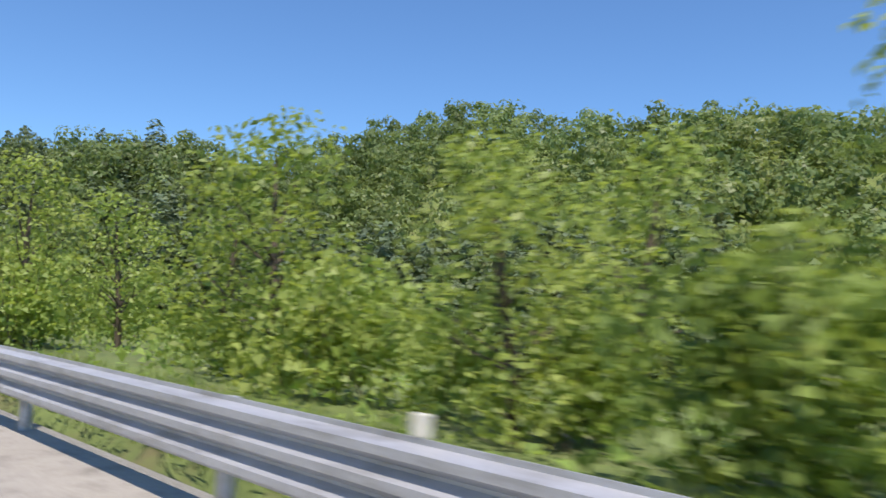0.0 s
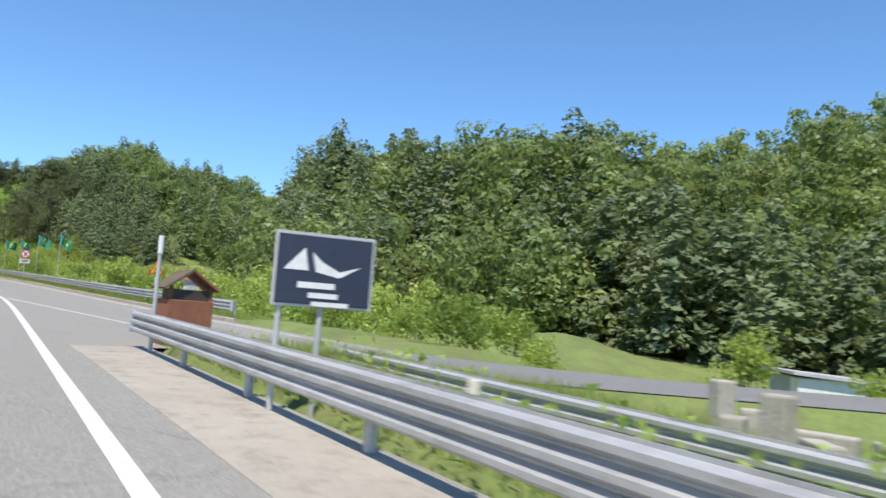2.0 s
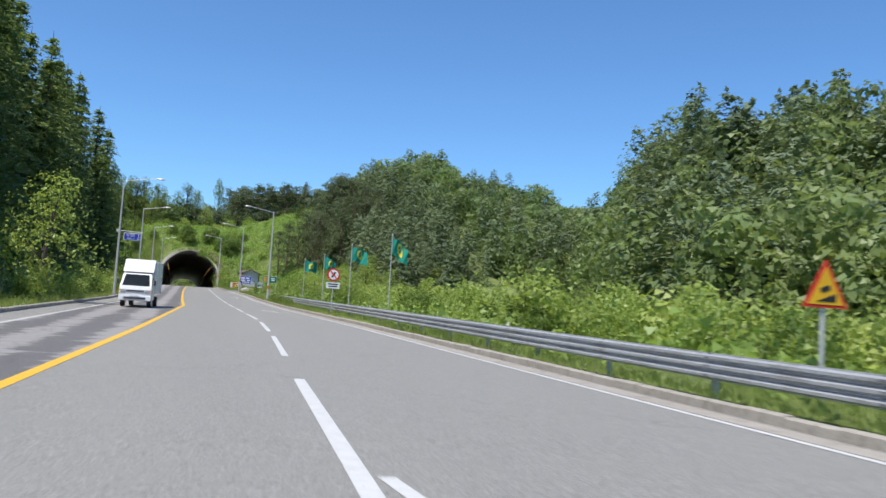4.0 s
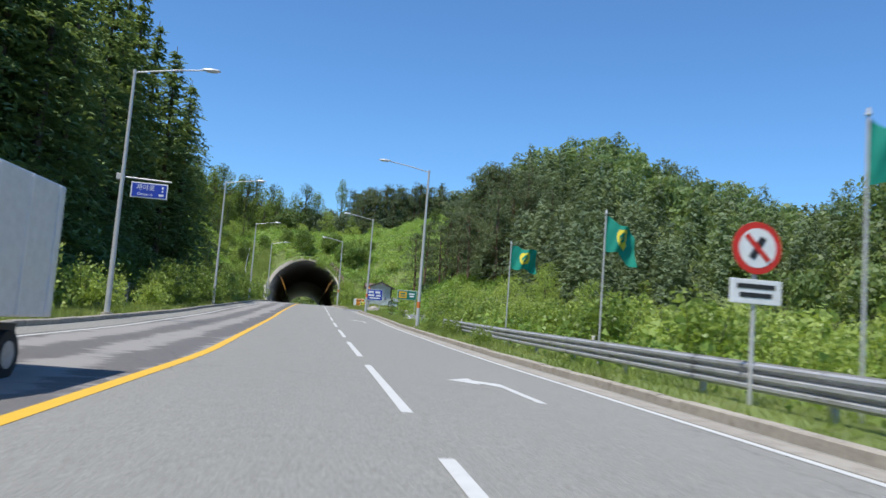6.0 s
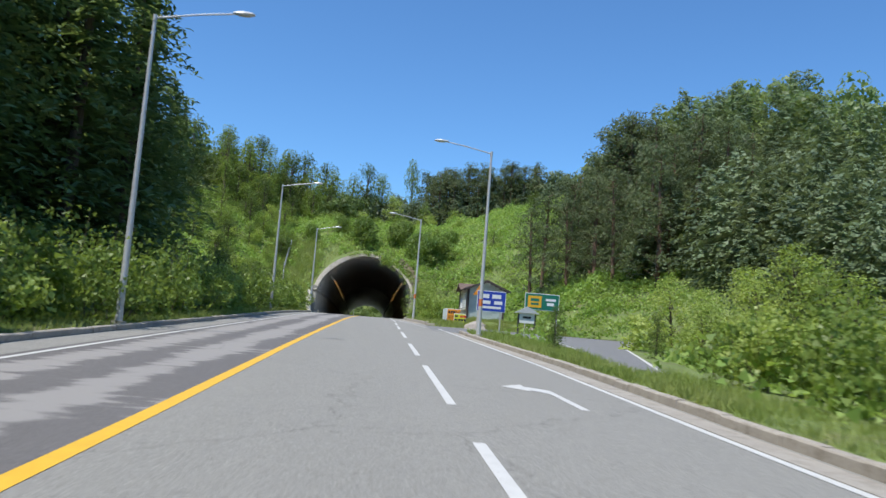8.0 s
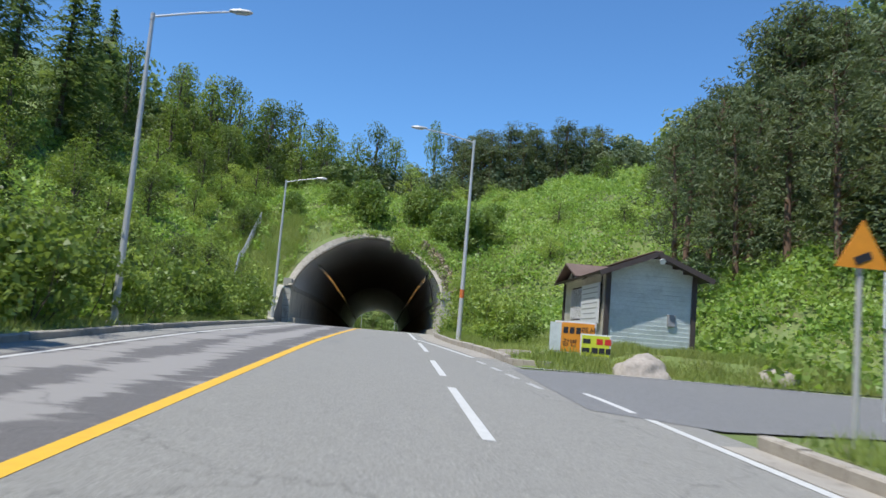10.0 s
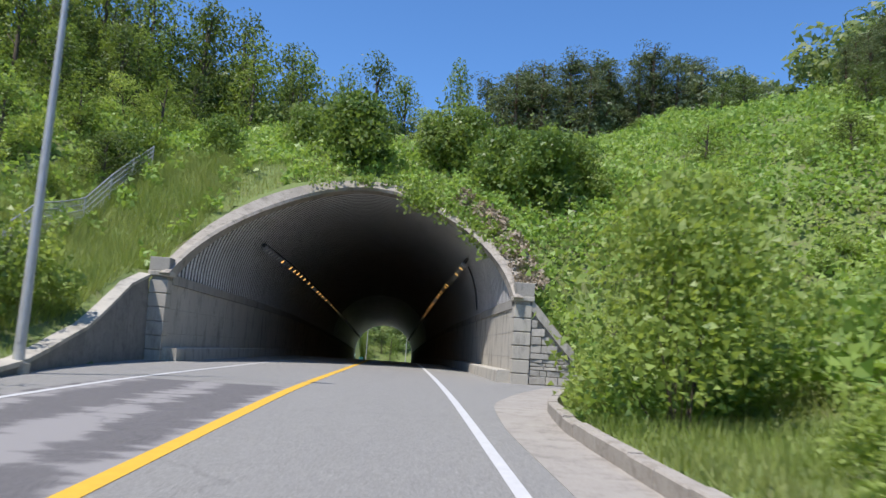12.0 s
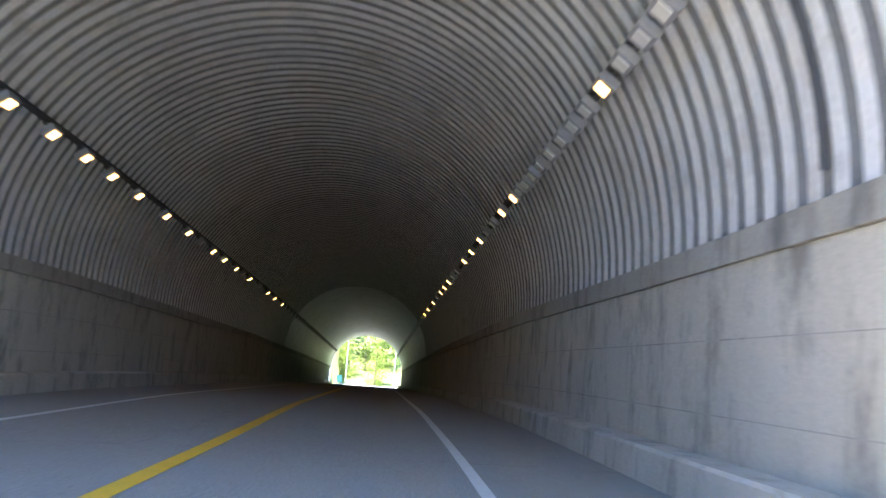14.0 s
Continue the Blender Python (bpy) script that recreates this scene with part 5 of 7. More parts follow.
# ---- plants ----
def cards(P, size, rng, out=None, bias=0.6, slim=0.55, fold=0.18):
    """Leaf-shaped quads at the points P; out: the way each one tends to face."""
    n = len(P)
    nrm = rng.normal(size=(n, 3))
    nrm /= np.linalg.norm(nrm, axis=1, keepdims=True)
    if out is not None:
        nrm = nrm * (1 - bias) + out * bias
    nrm[:, 2] += 0.25
    nrm /= np.linalg.norm(nrm, axis=1, keepdims=True) + 1e-9
    t = np.cross(nrm, rng.normal(size=(n, 3)))
    t /= np.linalg.norm(t, axis=1, keepdims=True) + 1e-9
    b = np.cross(nrm, t)
    s = np.asarray(size).reshape(-1, 1) * np.ones((n, 1))
    droop = nrm * s * fold
    v = np.stack([P - t * s * 0.5, P - b * s * 0.5 * slim + droop, P + t * s * 0.5, P + b * s * 0.5 * slim + droop], 1).reshape(-1, 3)
    return v, np.arange(4 * n).reshape(-1, 4)


def sprays(P, size, rng, out, bias):
    """Small three-cornered leaf sprays."""
    n = len(P)
    nrm = rng.normal(size=(n, 3))
    nrm = nrm / np.linalg.norm(nrm, axis=1, keepdims=True) * (1 - bias) + out * bias
    nrm /= np.linalg.norm(nrm, axis=1, keepdims=True) + 1e-9
    t = np.cross(nrm, rng.normal(size=(n, 3)))
    t /= np.linalg.norm(t, axis=1, keepdims=True) + 1e-9
    b = np.cross(nrm, t)
    s = np.asarray(size).reshape(-1, 1)
    v = np.stack([P - t * s * 0.55, P + t * s * 0.5 - b * s * 0.2, P + b * s * 0.75], 1).reshape(-1, 3)
    return v, np.arange(3 * n).reshape(-1, 3)


def blob_points(rng, centre, radius, n, squash=0.8):
    d = rng.normal(size=(n, 3))
    d /= np.linalg.norm(d, axis=1, keepdims=True)
    r = radius * rng.uniform(0.55, 1.05, (n, 1)) ** 0.6
    return np.asarray(centre) + d * r * np.array([1, 1, squash]), d


def join(parts):
    v, f, k = [], [], 0
    for a, b in parts:
        v.append(a)
        f.append(b + k)
        k += len(a)
    return np.concatenate(v), np.concatenate(f)


def stem(points, radii, sides=7):
    """A tapering bent tube as quads."""
    v, f = [], []
    for p, r in zip(points, radii):
        a = np.arange(sides) * 2 * math.pi / sides
        v.append(np.stack([p[0] + r * np.cos(a), p[1] + r * np.sin(a), p[2] + 0 * a], -1))
    for i in range(len(points) - 1):
        for j in range(sides):
            k = (j + 1) % sides
            f.append((i * sides + j, i * sides + k, (i + 1) * sides + k, (i + 1) * sides + j))
    return np.concatenate(v), np.array(f)


def limb(rng, a, b, r):
    a, b = np.array(a, float), np.array(b, float)
    mid = (a + b) / 2 + rng.normal(size=3) * np.linalg.norm(b - a) * 0.08
    return stem([a, mid, b], [r, r * 0.65, r * 0.25], 5)


def broadleaf(seed, height=8.0, spread=2.6, bare=0.28, blobs=20, per=85, leaf=0.36):
    rng = np.random.default_rng(seed)
    lean = rng.normal(size=2) * 0.25
    top = np.array([lean[0], lean[1], height * 0.86])
    trunk = [stem([(0, 0, -0.5), (lean[0] * 0.2, lean[1] * 0.2, height * 0.3), (lean[0] * 0.6, lean[1] * 0.6, height * 0.6), top], [height * 0.026, height * 0.019, height * 0.012, 0.02], 8)]
    crown = []
    for k in range(blobs):
        u = rng.uniform(0, 1)
        z = height * (bare + (0.93 - bare) * u)
        wide = spread * math.sin(math.pi * min(0.97, 0.22 + 0.75 * u)) ** 0.8
        a = rng.uniform(0, 2 * math.pi)
        r = wide * rng.uniform(0.25, 0.9)
        c = np.array([r * math.cos(a) + lean[0] * u, r * math.sin(a) + lean[1] * u, z])
        rad = spread * rng.uniform(0.26, 0.46)
        P, d = blob_points(rng, c, rad, per)
        crown.append(cards(P, leaf * rng.uniform(0.6, 1.25, per), rng, d, 0.45))
        if k % 2 == 0:
            trunk.append(limb(rng, (lean[0] * u * 0.6, lean[1] * u * 0.6, z * 0.72), c, height * 0.009))
    return join(trunk), join(crown)


def bush(seed, height=2.2, spread=1.5, blobs=14, per=75, leaf=0.2):
    rng = np.random.default_rng(seed)
    stems, crown = [], []
    for k in range(blobs):
        a = rng.uniform(0, 2 * math.pi)
        r = spread * rng.uniform(0, 0.8)
        z = height * rng.uniform(0.25, 0.86) * (1 - 0.25 * r / spread)
        c = np.array([r * math.cos(a), r * math.sin(a), z])
        rad = height * rng.uniform(0.16, 0.3)
        P, d = blob_points(rng, c, rad, per)
        crown.append(sprays(P, leaf * rng.uniform(0.6, 1.3, per), rng, d, 0.45))
        if k % 3 == 0:
            stems.append(limb(rng, (r * 0.15 * math.cos(a), r * 0.15 * math.sin(a), -0.4), c, 0.022))
    for k in range(9):
        a = rng.uniform(0, 2 * math.pi)
        r = spread * rng.uniform(0.1, 0.85)
        tip = np.array([r * math.cos(a), r * math.sin(a), height * rng.uniform(0.9, 1.18)])
        foot = np.array([r * 0.6 * math.cos(a), r * 0.6 * math.sin(a), height * 0.5])
        u = rng.uniform(0.2, 1, (16, 1))
        P = foot + (tip - foot) * u + rng.normal(size=(16, 3)) * 0.08
        crown.append(sprays(P, leaf * rng.uniform(0.6, 1.1, 16), rng, np.tile([0.0, 0.0, 1.0], (16, 1)), 0.2))
        if k % 3 == 0:
            stems.append(limb(rng, foot, tip, 0.012))
    return join(stems), join(crown)


def fir(seed, height=20.0, spread=3.4, whorls=36, per=9, leaf=0.72, bare=0.03):
    """Layered conifer with drooping sprays."""
    rng = np.random.default_rng(seed)
    trunk = stem([(0, 0, -0.6), (0.05, 0, height * 0.5), (0, 0.05, height)], [height * 0.016, height * 0.01, 0.02], 8)
    crown = []
    for k in range(whorls):
        u = (k + rng.uniform(-0.3, 0.3)) / whorls
        z = height * (bare + (0.98 - bare) * u)
        L = spread * (1 - u) ** 0.8 * rng.uniform(0.75, 1.15) + 0.25
        for j in range(per):
            a = rng.uniform(0, 2 * math.pi)
            m = int(4 + L * 3.8)
            s = np.linspace(0.12, 1, m)
            side = rng.normal(size=m) * 0.16 * L * s * (1.2 - s)
            x = L * s * math.cos(a) - side * math.sin(a)
            y = L * s * math.sin(a) + side * math.cos(a)
            zz = z + 0.18 * L * s - 0.42 * L * s ** 2 - 0.3 * np.abs(side)
            P = np.stack([x, y, zz], -1) + rng.normal(size=(m, 3)) * 0.1
            out = np.tile([0.25 * math.cos(a), 0.25 * math.sin(a), 0.95], (m, 1))
            crown.append(cards(P, leaf * (1.15 - 0.5 * s) * rng.uniform(0.7, 1.2, m), rng, out, 0.6, 0.34, 0.1))
    return trunk, join(crown)


def pine(seed, height=12.0, spread=3.0, clumps=56, per=58, leaf=0.4):
    """Red pine: bare trunk, forked limbs and flat needle clumps."""
    rng = np.random.default_rng(seed)
    lean = rng.normal(size=2) * 0.5
    bend = [(0, 0, -0.6), (lean[0] * 0.5, lean[1] * 0.2, height * 0.35), (lean[0] * 0.4, lean[1] * 0.7, height * 0.68), (lean[0], lean[1], height * 0.95)]
    trunk, crown = [stem(bend, [height * 0.02, height * 0.015, height * 0.01, 0.03], 8)], []
    for k in range(clumps):
        u = rng.uniform(0, 1)
        z = height * (0.13 + 0.84 * u)
        a = rng.uniform(0, 2 * math.pi)
        r = spread * (1.1 - 0.7 * u) * rng.uniform(0.25, 1.0)
        c = np.array([lean[0] * u + r * math.cos(a), lean[1] * u + r * math.sin(a), z])
        P, d = blob_points(rng, c, rng.uniform(0.6, 1.2), per, 0.5)
        crown.append(cards(P, leaf * rng.uniform(0.6, 1.2, per), rng, d, 0.4, 0.24))
        trunk.append(limb(rng, (lean[0] * u * 0.8, lean[1] * u * 0.8, z - 0.12 * r - 0.3), c, height * 0.006))
    return join(trunk), join(crown)


def plant(name, data, bark, leaf, label, category, group):
    t = thing(name, (0, 0, 0), label, category, group)
    part("trunk" if category == "tree" else "stem", data[0], bark, t, smooth=True)
    part("crown" if category == "tree" else "foliage", data[1], leaf, t)
    return t


class Nursery:
    """Plants one of several kinds at a place: the first use moves the pattern, later ones copy it."""
    def __init__(self, kinds):
        self.kinds, self.fresh = kinds, [True] * len(kinds)

    def put(self, i, x, y, size, turn, sink=0.0, z=None, slim=1.0):
        ob = self.kinds[i % len(self.kinds)]
        zz = ground_at(x, y) - sink if z is None else z
        m = pose(x, y, zz, 0, 0, turn)
        if self.fresh[i % len(self.kinds)]:
            self.fresh[i % len(self.kinds)] = False
        else:
            ob = copy_thing(ob, m)
        ob.matrix_basis = m
        ob.scale = (size * slim, size * slim, size)

    def reach(self, i, x, y, top, tall, slim=1.0, sink=0.3):
        """Plant a tree whose tip stands at a given height; tall: the pattern's height."""
        self.put(i, x, y, (top - ground_at(x, y) + sink) / tall, spin(), sink, None, slim)


G1, G2, G3 = "trees on the banks", "bushes along the road", "conifers beside the road"
leafy = Nursery([plant("tree", broadleaf(s, 8, sp, ba, 34, 74, 0.26), BARK, m, lab, "tree", G1) for s, sp, ba, m, lab in (
    (1, 2.9, 0.06, LEAF, "leafy green broadleaf tree on the bank"), (2, 2.5, 0.08, LEAF, "leafy green broadleaf tree on the bank"),
    (3, 3.0, 0.1, LEAF_LIGHT, "light green broadleaf tree by the road"), (4, 2.7, 0.07, LEAF_DARK, "dark green broadleaf tree on the bank"))])
bushes = Nursery([plant("bush", bush(s, 2.2, sp, 15, 84, 0.135), BARK, m, lab, "bush", G2) for s, sp, m, lab in (
    (11, 1.4, LEAF_LIGHT, "light green leafy bush on the verge"), (12, 1.7, LEAF_LIGHT, "light green leafy bush on the verge"),
    (13, 1.3, LEAF, "green leafy bush on the verge"), (14, 1.6, LEAF, "green leafy bush on the verge"), (15, 1.5, LEAF_LIGHT, "light green leafy bush on the verge"))])
firs = Nursery([plant("fir_tree", fir(s, 20, sp), BARK, NEEDLE, "tall dark green conifer with drooping boughs", "tree", G3) for s, sp in ((21, 5.2), (22, 5.8), (23, 4.9))])
pines = Nursery([plant("pine_tree", pine(s, 12, sp), PINE_BARK, PINE_NEEDLE, "dark green red-barked pine tree", "tree", "pines on the slope") for s, sp in ((31, 3.0), (32, 3.6), (33, 2.6))])

R = random.Random(77)


def spin():
    return R.uniform(0, 360)


# bushes behind the kerb of the oncoming lane
y = -150.0
while y < -6:
    d = R.uniform(1.5, 2.7)
    size = R.uniform(0.55, 0.95) if y < -95 else R.uniform(1.05, 1.6)
    if not -118 < y < -111:
        bushes.put(R.choice((2, 3, 0, 1) if y < -95 else (2, 3, 2, 3, 0)), float(kerb_l(y)) - d, y, size, spin(), 0.1)
    y += R.uniform(1.6, 3.2) * (1.7 if y < -100 else 1.0)
y = -92.0
while y < -8:
    leafy.put(R.choice((0, 3, 3, 1)), float(kerb_l(y)) - R.uniform(3.0, 5.0), y, R.uniform(0.36, 0.48) if y < -48 else R.uniform(0.44, 0.6), spin(), 0.5, None, 1.3)
    y += R.uniform(3.0, 4.6)
bushes.put(0, -8.6, -116.5, 1.35, 20, 0.1)
bushes.put(1, -7.7, -112.3, 1.0, 80, 0.1)
leafy.put(2, -8.5, -139.0, 0.98, 40, 0.3)
leafy.put(0, -12.5, -134.0, 0.8, 140, 0.3)
for x, y, s in ((-13, -158, 1.0), (-11.5, -171, 0.8), (-13.5, -185, 1.05), (-16, -200, 1.1), (-19, -222, 1.0)):
    leafy.put(R.randrange(4), x, y, s, spin(), 0.2)
# tall conifers beyond them
for row, (x0, n) in enumerate(((-16.3, 21), (-21.0, 18), (-27.0, 14))):
    for k in range(n):
        y = -158 + (k + R.uniform(-0.3, 0.3)) * (104.0 / n)
        firs.put(R.randrange(3), x0 - R.uniform(0, 3.0) - 1.5 * smooth_step(-130, -158, y), y, R.uniform(1.22, 1.5) + 0.14 * row, spin(), 0.5, None, 0.88)
for x, y, s in ((-13.9, -56.5, 1.22), (-14.8, -62.0, 1.32), (-15.2, -51.0, 1.1), (-16.5, -47.0, 1.0), (-18.5, -50.0, 1.05), (-22, -52, 1.2), (-25, -47, 1.1)):
    firs.put(R.randrange(3), x, y, s, spin(), 0.5)
# bank left of the tunnel
for k in range(46):
    x, y = R.uniform(-30, -9.5), R.uniform(-46, 18)
    if x < -9.5 - 0.05 * (y + 46):
        bushes.put(R.randrange(5), x, y, R.uniform(0.7, 1.35), spin(), 0.15)
for x, y, s, k in ((-16, -40, 0.75, 0), (-21, -32, 0.85, 1), (-25, -20, 0.9, 3), (-20, -12, 0.55, 0), (-28, -6, 0.95, 1), (-17, 8, 0.5, 1), (-30, 8, 1.0, 0), (-13.5, 26, 0.65, 3), (-18, 24, 0.85, 3),
                   (-24, 22, 0.95, 1), (-10.5, 45.5, 0.95, 3), (-14, 40, 0.9, 1), (-20, 40, 1.0, 0), (-27, 38, 1.0, 1), (-34, 30, 1.0, 3), (-38, 12, 1.0, 0), (-36, -10, 0.9, 1), (-33, -28, 0.9, 0)):
    leafy.put(k, x, y, s, spin(), 0.3)
for x, y, s in ((-26, 30, 0.95), (-32, 20, 1.0), (-36, 2, 1.0), (-22, 34, 0.8), (-40, -18, 1.05)):
    pines.put(R.randrange(3), x, y, s, spin(), 0.3)
for x, y, s, k in ((-18.5, 16, 0.62, 3), (-22, 12, 0.75, 0), (-15.5, 19, 0.5, 2), (-25, 4, 0.8, 3), (-19.5, 3, 0.55, 1), (-22, -6, 0.66, 0), (-14, 21, 0.55, 0), (-18, -2, 0.5, 3), (-20, 20, 0.7, 1)):
    leafy.put(k, x, y, s, spin(), 0.3, None, 1.25)
# skyline over the tunnel
for x, y, top, k, slim in ((-2.2, 50, 30.5, 3, 0.8), (0.8, 53, 29.5, 1, 0.8), (-5, 47, 28, 0, 0.85), (6.9, 60, 34.5, 1, 0.5), (3.5, 46, 24, 2, 1.0), (9.5, 47, 23.5, 0, 1.0), (-10, 45, 29, 3, 0.85), (-8.5, 42, 27, 1, 0.9), (-13.5, 40, 29, 3, 0.85),
                           (-17, 40, 29.5, 1, 0.85), (-18.5, 31, 28, 0, 0.85), (-15, 33, 27, 3, 0.9), (-22, 30, 29, 1, 0.85), (-21, 36, 30.5, 3, 0.85), (-25, 26, 28.5, 0, 0.85), (-27, 36, 32, 1, 0.85), (-12, 36, 26, 0, 1.0), (-30, 24, 30, 3, 0.85)):
    leafy.reach(k, x, y, top + (0.5 if x < -11 else 0), 8.0, slim)
for k in range(30):
    x = 10 + k * 0.76 + R.uniform(-0.4, 0.4)
    pines.reach(R.randrange(3), x, 53 + R.uniform(-4, 5), 31.6 + 0.1 * (x - 10) + R.uniform(-1.8, 1.2), 12.0, 1.25)
pines.reach(2, 32.5, 57.5, 36.0, 12.0, 0.7)
for k in range(16):
    leafy.put(R.choice((0, 1, 3, 3)), R.uniform(-36, -8), R.uniform(24, 44), R.uniform(0.65, 1.0), spin(), 0.9)
# trees along the top of the slope beside the hut
for k in range(16):
    x, y = R.uniform(29.5, 38), R.uniform(-12, 24)
    pines.reach(R.randrange(3), x, y, R.uniform(24.5, 29) if y < 8 else R.uniform(22, 25), 12.0, 1.1)
for x, y, top in ((27.5, 30, 24), (29, 38, 26), (26, 42, 25)):
    leafy.reach(3, x, y, top, 8.0, 1.3)
for k, (x, y, top) in enumerate(((31, 17, 24), (33, 22, 25), (34, 12, 25.5), (32, 4, 25), (35, 27, 26.5), (37, 18, 28), (33, -4, 25), (36, 6, 27.5))):
    pines.reach(k, x, y, top, 12.0, 1.2)
# tall conifers on the bank beside the tunnel
for k, (x, y, top) in enumerate(((-28.5, 4, 31), (-32, -4, 34), (-30, 12, 31), (-34, 6, 34), (-36, -14, 32), (-31, 20, 33))):
    firs.reach(k, x, y, top, 20.0, 1.0)
# vine-covered mounds over the rim
mounds = Nursery([plant("vine_mound", bush(k, 5.0, 2.3, 24, 260, 0.24), BARK, VINE_SHADE, "small tree wholly overgrown with hanging vines", "vine", "vine mounds over the tunnel") for k in (61, 62)])
for x, y, sz, k in ((8.9, 10.6, 0.95, 0), (7.2, 13.0, 0.85, 1), (10.8, 13.0, 0.8, 1), (-1.0, 15.6, 1.0, 1), (4.6, 17.2, 0.95, 0), (-4.8, 21, 0.7, 0), (12.5, 20, 0.6, 0), (-9, 17, 0.6, 1), (-12.5, 11, 0.55, 0)):
    mounds.put(k, x, y, sz, spin(), 0.4)
for k in range(46):
    x, y = R.uniform(-16, 16), R.uniform(20, 50)
    bushes.put(R.randrange(5), x, y, R.uniform(0.6, 1.3), spin(), 0.2)
# right of the tunnel mouth and round the lamp
for x, y, s, k in ((6.9, -28.4, 1.2, 4), (7.7, -29.3, 1.0, 1), (8.5, -30.0, 0.8, 3), (6.5, -22.5, 0.4, 0), (7.1, -20.8, 0.5, 4), (9.5, -7.5, 1.1, 3),
                   (10.8, -4.0, 1.0, 2), (10.6, -13, 0.9, 0), (11.3, -3, 1.2, 3), (12.6, -7, 0.8, 2), (17, -12, 0.6, 0), (22, -2, 0.7, 2), (27, 8, 0.6, 0), (19, 12, 0.5, 1)):
    bushes.put(k, x, y, s, spin(), 0.1)
for k in range(18):
    pines.put(R.randrange(3), R.uniform(20, 38), R.uniform(-34, -6), R.uniform(0.85, 1.25), spin(), 0.3)
for x, y, s in ((17.5, -24, 0.85), (19.5, -20, 1.0), (24, -12, 1.1), (28, -8, 1.0), (31, 0, 0.9)):
    pines.put(R.randrange(3), x, y, s, spin(), 0.3)
for k in range(44):
    x, y = R.uniform(10, 34), R.uniform(-14, 36)
    bushes.put(R.randrange(5), x, y, R.uniform(0.25, 0.6), spin(), 0.1)
for x, y, s, k in ((10.6, 1.6, 0.4, 2), (12.2, 0.4, 0.36, 2), (16.5, 6.5, 0.3, 2), (24, 9, 0.34, 3), (18.5, 14, 0.36, 0), (29, 16, 0.42, 3)):
    leafy.put(k, x, y, s, spin(), 0.4, None, 1.5)
for x, y, s, k in ((-9.2, -33, 0.5, 3), (-10.0, -27.5, 0.46, 3), (-9.3, -22, 0.5, 0), (-10.4, -17, 0.42, 3), (-14.5, -25, 0.5, 3), (-16.5, -15, 0.48, 0), (-13.0, -8.5, 0.36, 3), (-20, -21, 0.5, 3), (-12.5, 9, 0.4, 3), (-16, 14, 0.5, 0)):
    leafy.put(k, x, y, s, spin(), 0.4, None, 1.35)
# bushes behind the second rail
for k in range(92):
    y = R.uniform(-186, -62)
    x = 11.6 + abs(R.gauss(0, 1)) * 5.0 + (2.2 if y > -84 else 0) + (2.5 if y > -76 else 0)
    bushes.put(R.randrange(5), x, y, R.uniform(0.75, 1.3) * (1.0 + 0.02 * (x - 11)), spin(), 0.2)
for x, y, s in ((20, -58, 0.9), (23.5, -62, 1.0), (26, -56, 1.1), (28.5, -60, 1.1), (19, -66, 0.75), (31, -52, 1.1), (24, -70, 0.9), (29, -72, 1.0), (17, -70, 0.6)):
    leafy.put(2, x, y, s * 0.72, spin(), 0.3)
thicket = Nursery([plant("bush", bush(s, 3.6, 1.9, 30, 120, 0.125), BARK, LEAF_LIGHT, "tall light green bush beside the lamp post", "bush", G2) for s in (16, 17)])
for k, (x, y, sz) in enumerate(((7.3, -12.6, 0.5), (8.4, -14.6, 0.5), (8.0, -10.4, 0.6), (6.0, -13.8, 0.36), (8.7, -7.0, 0.6))):
    thicket.put(k, x, y, sz, spin(), 0.15)
small_tree = Nursery([plant("small_tree", bush(71, 4.5, 2.0, 36, 170, 0.13), BARK, LEAF_LIGHT, "small spreading light green tree behind the kerb", "tree", "")])
small_tree.put(0, 6.85, -16.0, 1.0, 40, 0.1)
bushes.put(3, 9.0, -108.5, 0.55, 0, 0.1)
bushes.put(4, 10.1, -100.5, 0.5, 0, 0.1)
bushes.put(2, 11.6, -62.2, 0.5, 60, 0.1)
# foliage beyond the first rail
for k in range(44):
    y = R.uniform(-312, -228)
    x = float(rail_x(y)) + R.uniform(2.3, 5.5)
    if y > -240 and R.random() < 0.5:
        continue
    bushes.put(R.choice((0, 1, 4, 2)), x, y, R.uniform(0.8, 1.2), spin(), 0.3)
for x, y, s in ((-0.6, -256.8, 0.62), (0.9, -253.6, 0.5), (-0.2, -248.3, 0.58), (2.0, -240.2, 0.55), (-2.6, -262.4, 0.45), (-3.0, -266.5, 0.55), (-5.4, -273, 0.6), (1.6, -262, 0.6), (3.9, -246, 0.6), (6, -236.5, 0.5), (2.8, -268, 0.7)):
    leafy.put(2, x, y, s, spin(), 0.35)
for k in range(16):
    y = R.uniform(-232, -196)
    x = float(side_r(y)) + R.uniform(2.5, 9)
    bushes.put(R.randrange(5), x, y, R.uniform(0.6, 1.1), spin(), 0.2)
# yellow-green growth below the first rail
for k in range(34):
    x, y = R.uniform(5, 34), R.uniform(-246, -226)
    if x > float(rail_x(y)) + 5 and not (24 < x < 40 and -230 < y) and abs(y + 238.3 - 0.4 * (x + 5.7)) > 3.5:
        bushes.put(R.choice((0, 1, 4)), x, y, R.uniform(0.9, 1.7), spin(), 0.2)
# beyond the far end of the tunnel
for k in range(26):
    leafy.put(R.choice((0, 3, 3)), R.uniform(-24, 18), R.uniform(184, 226), R.uniform(0.7, 1.2), spin(), 0.3)


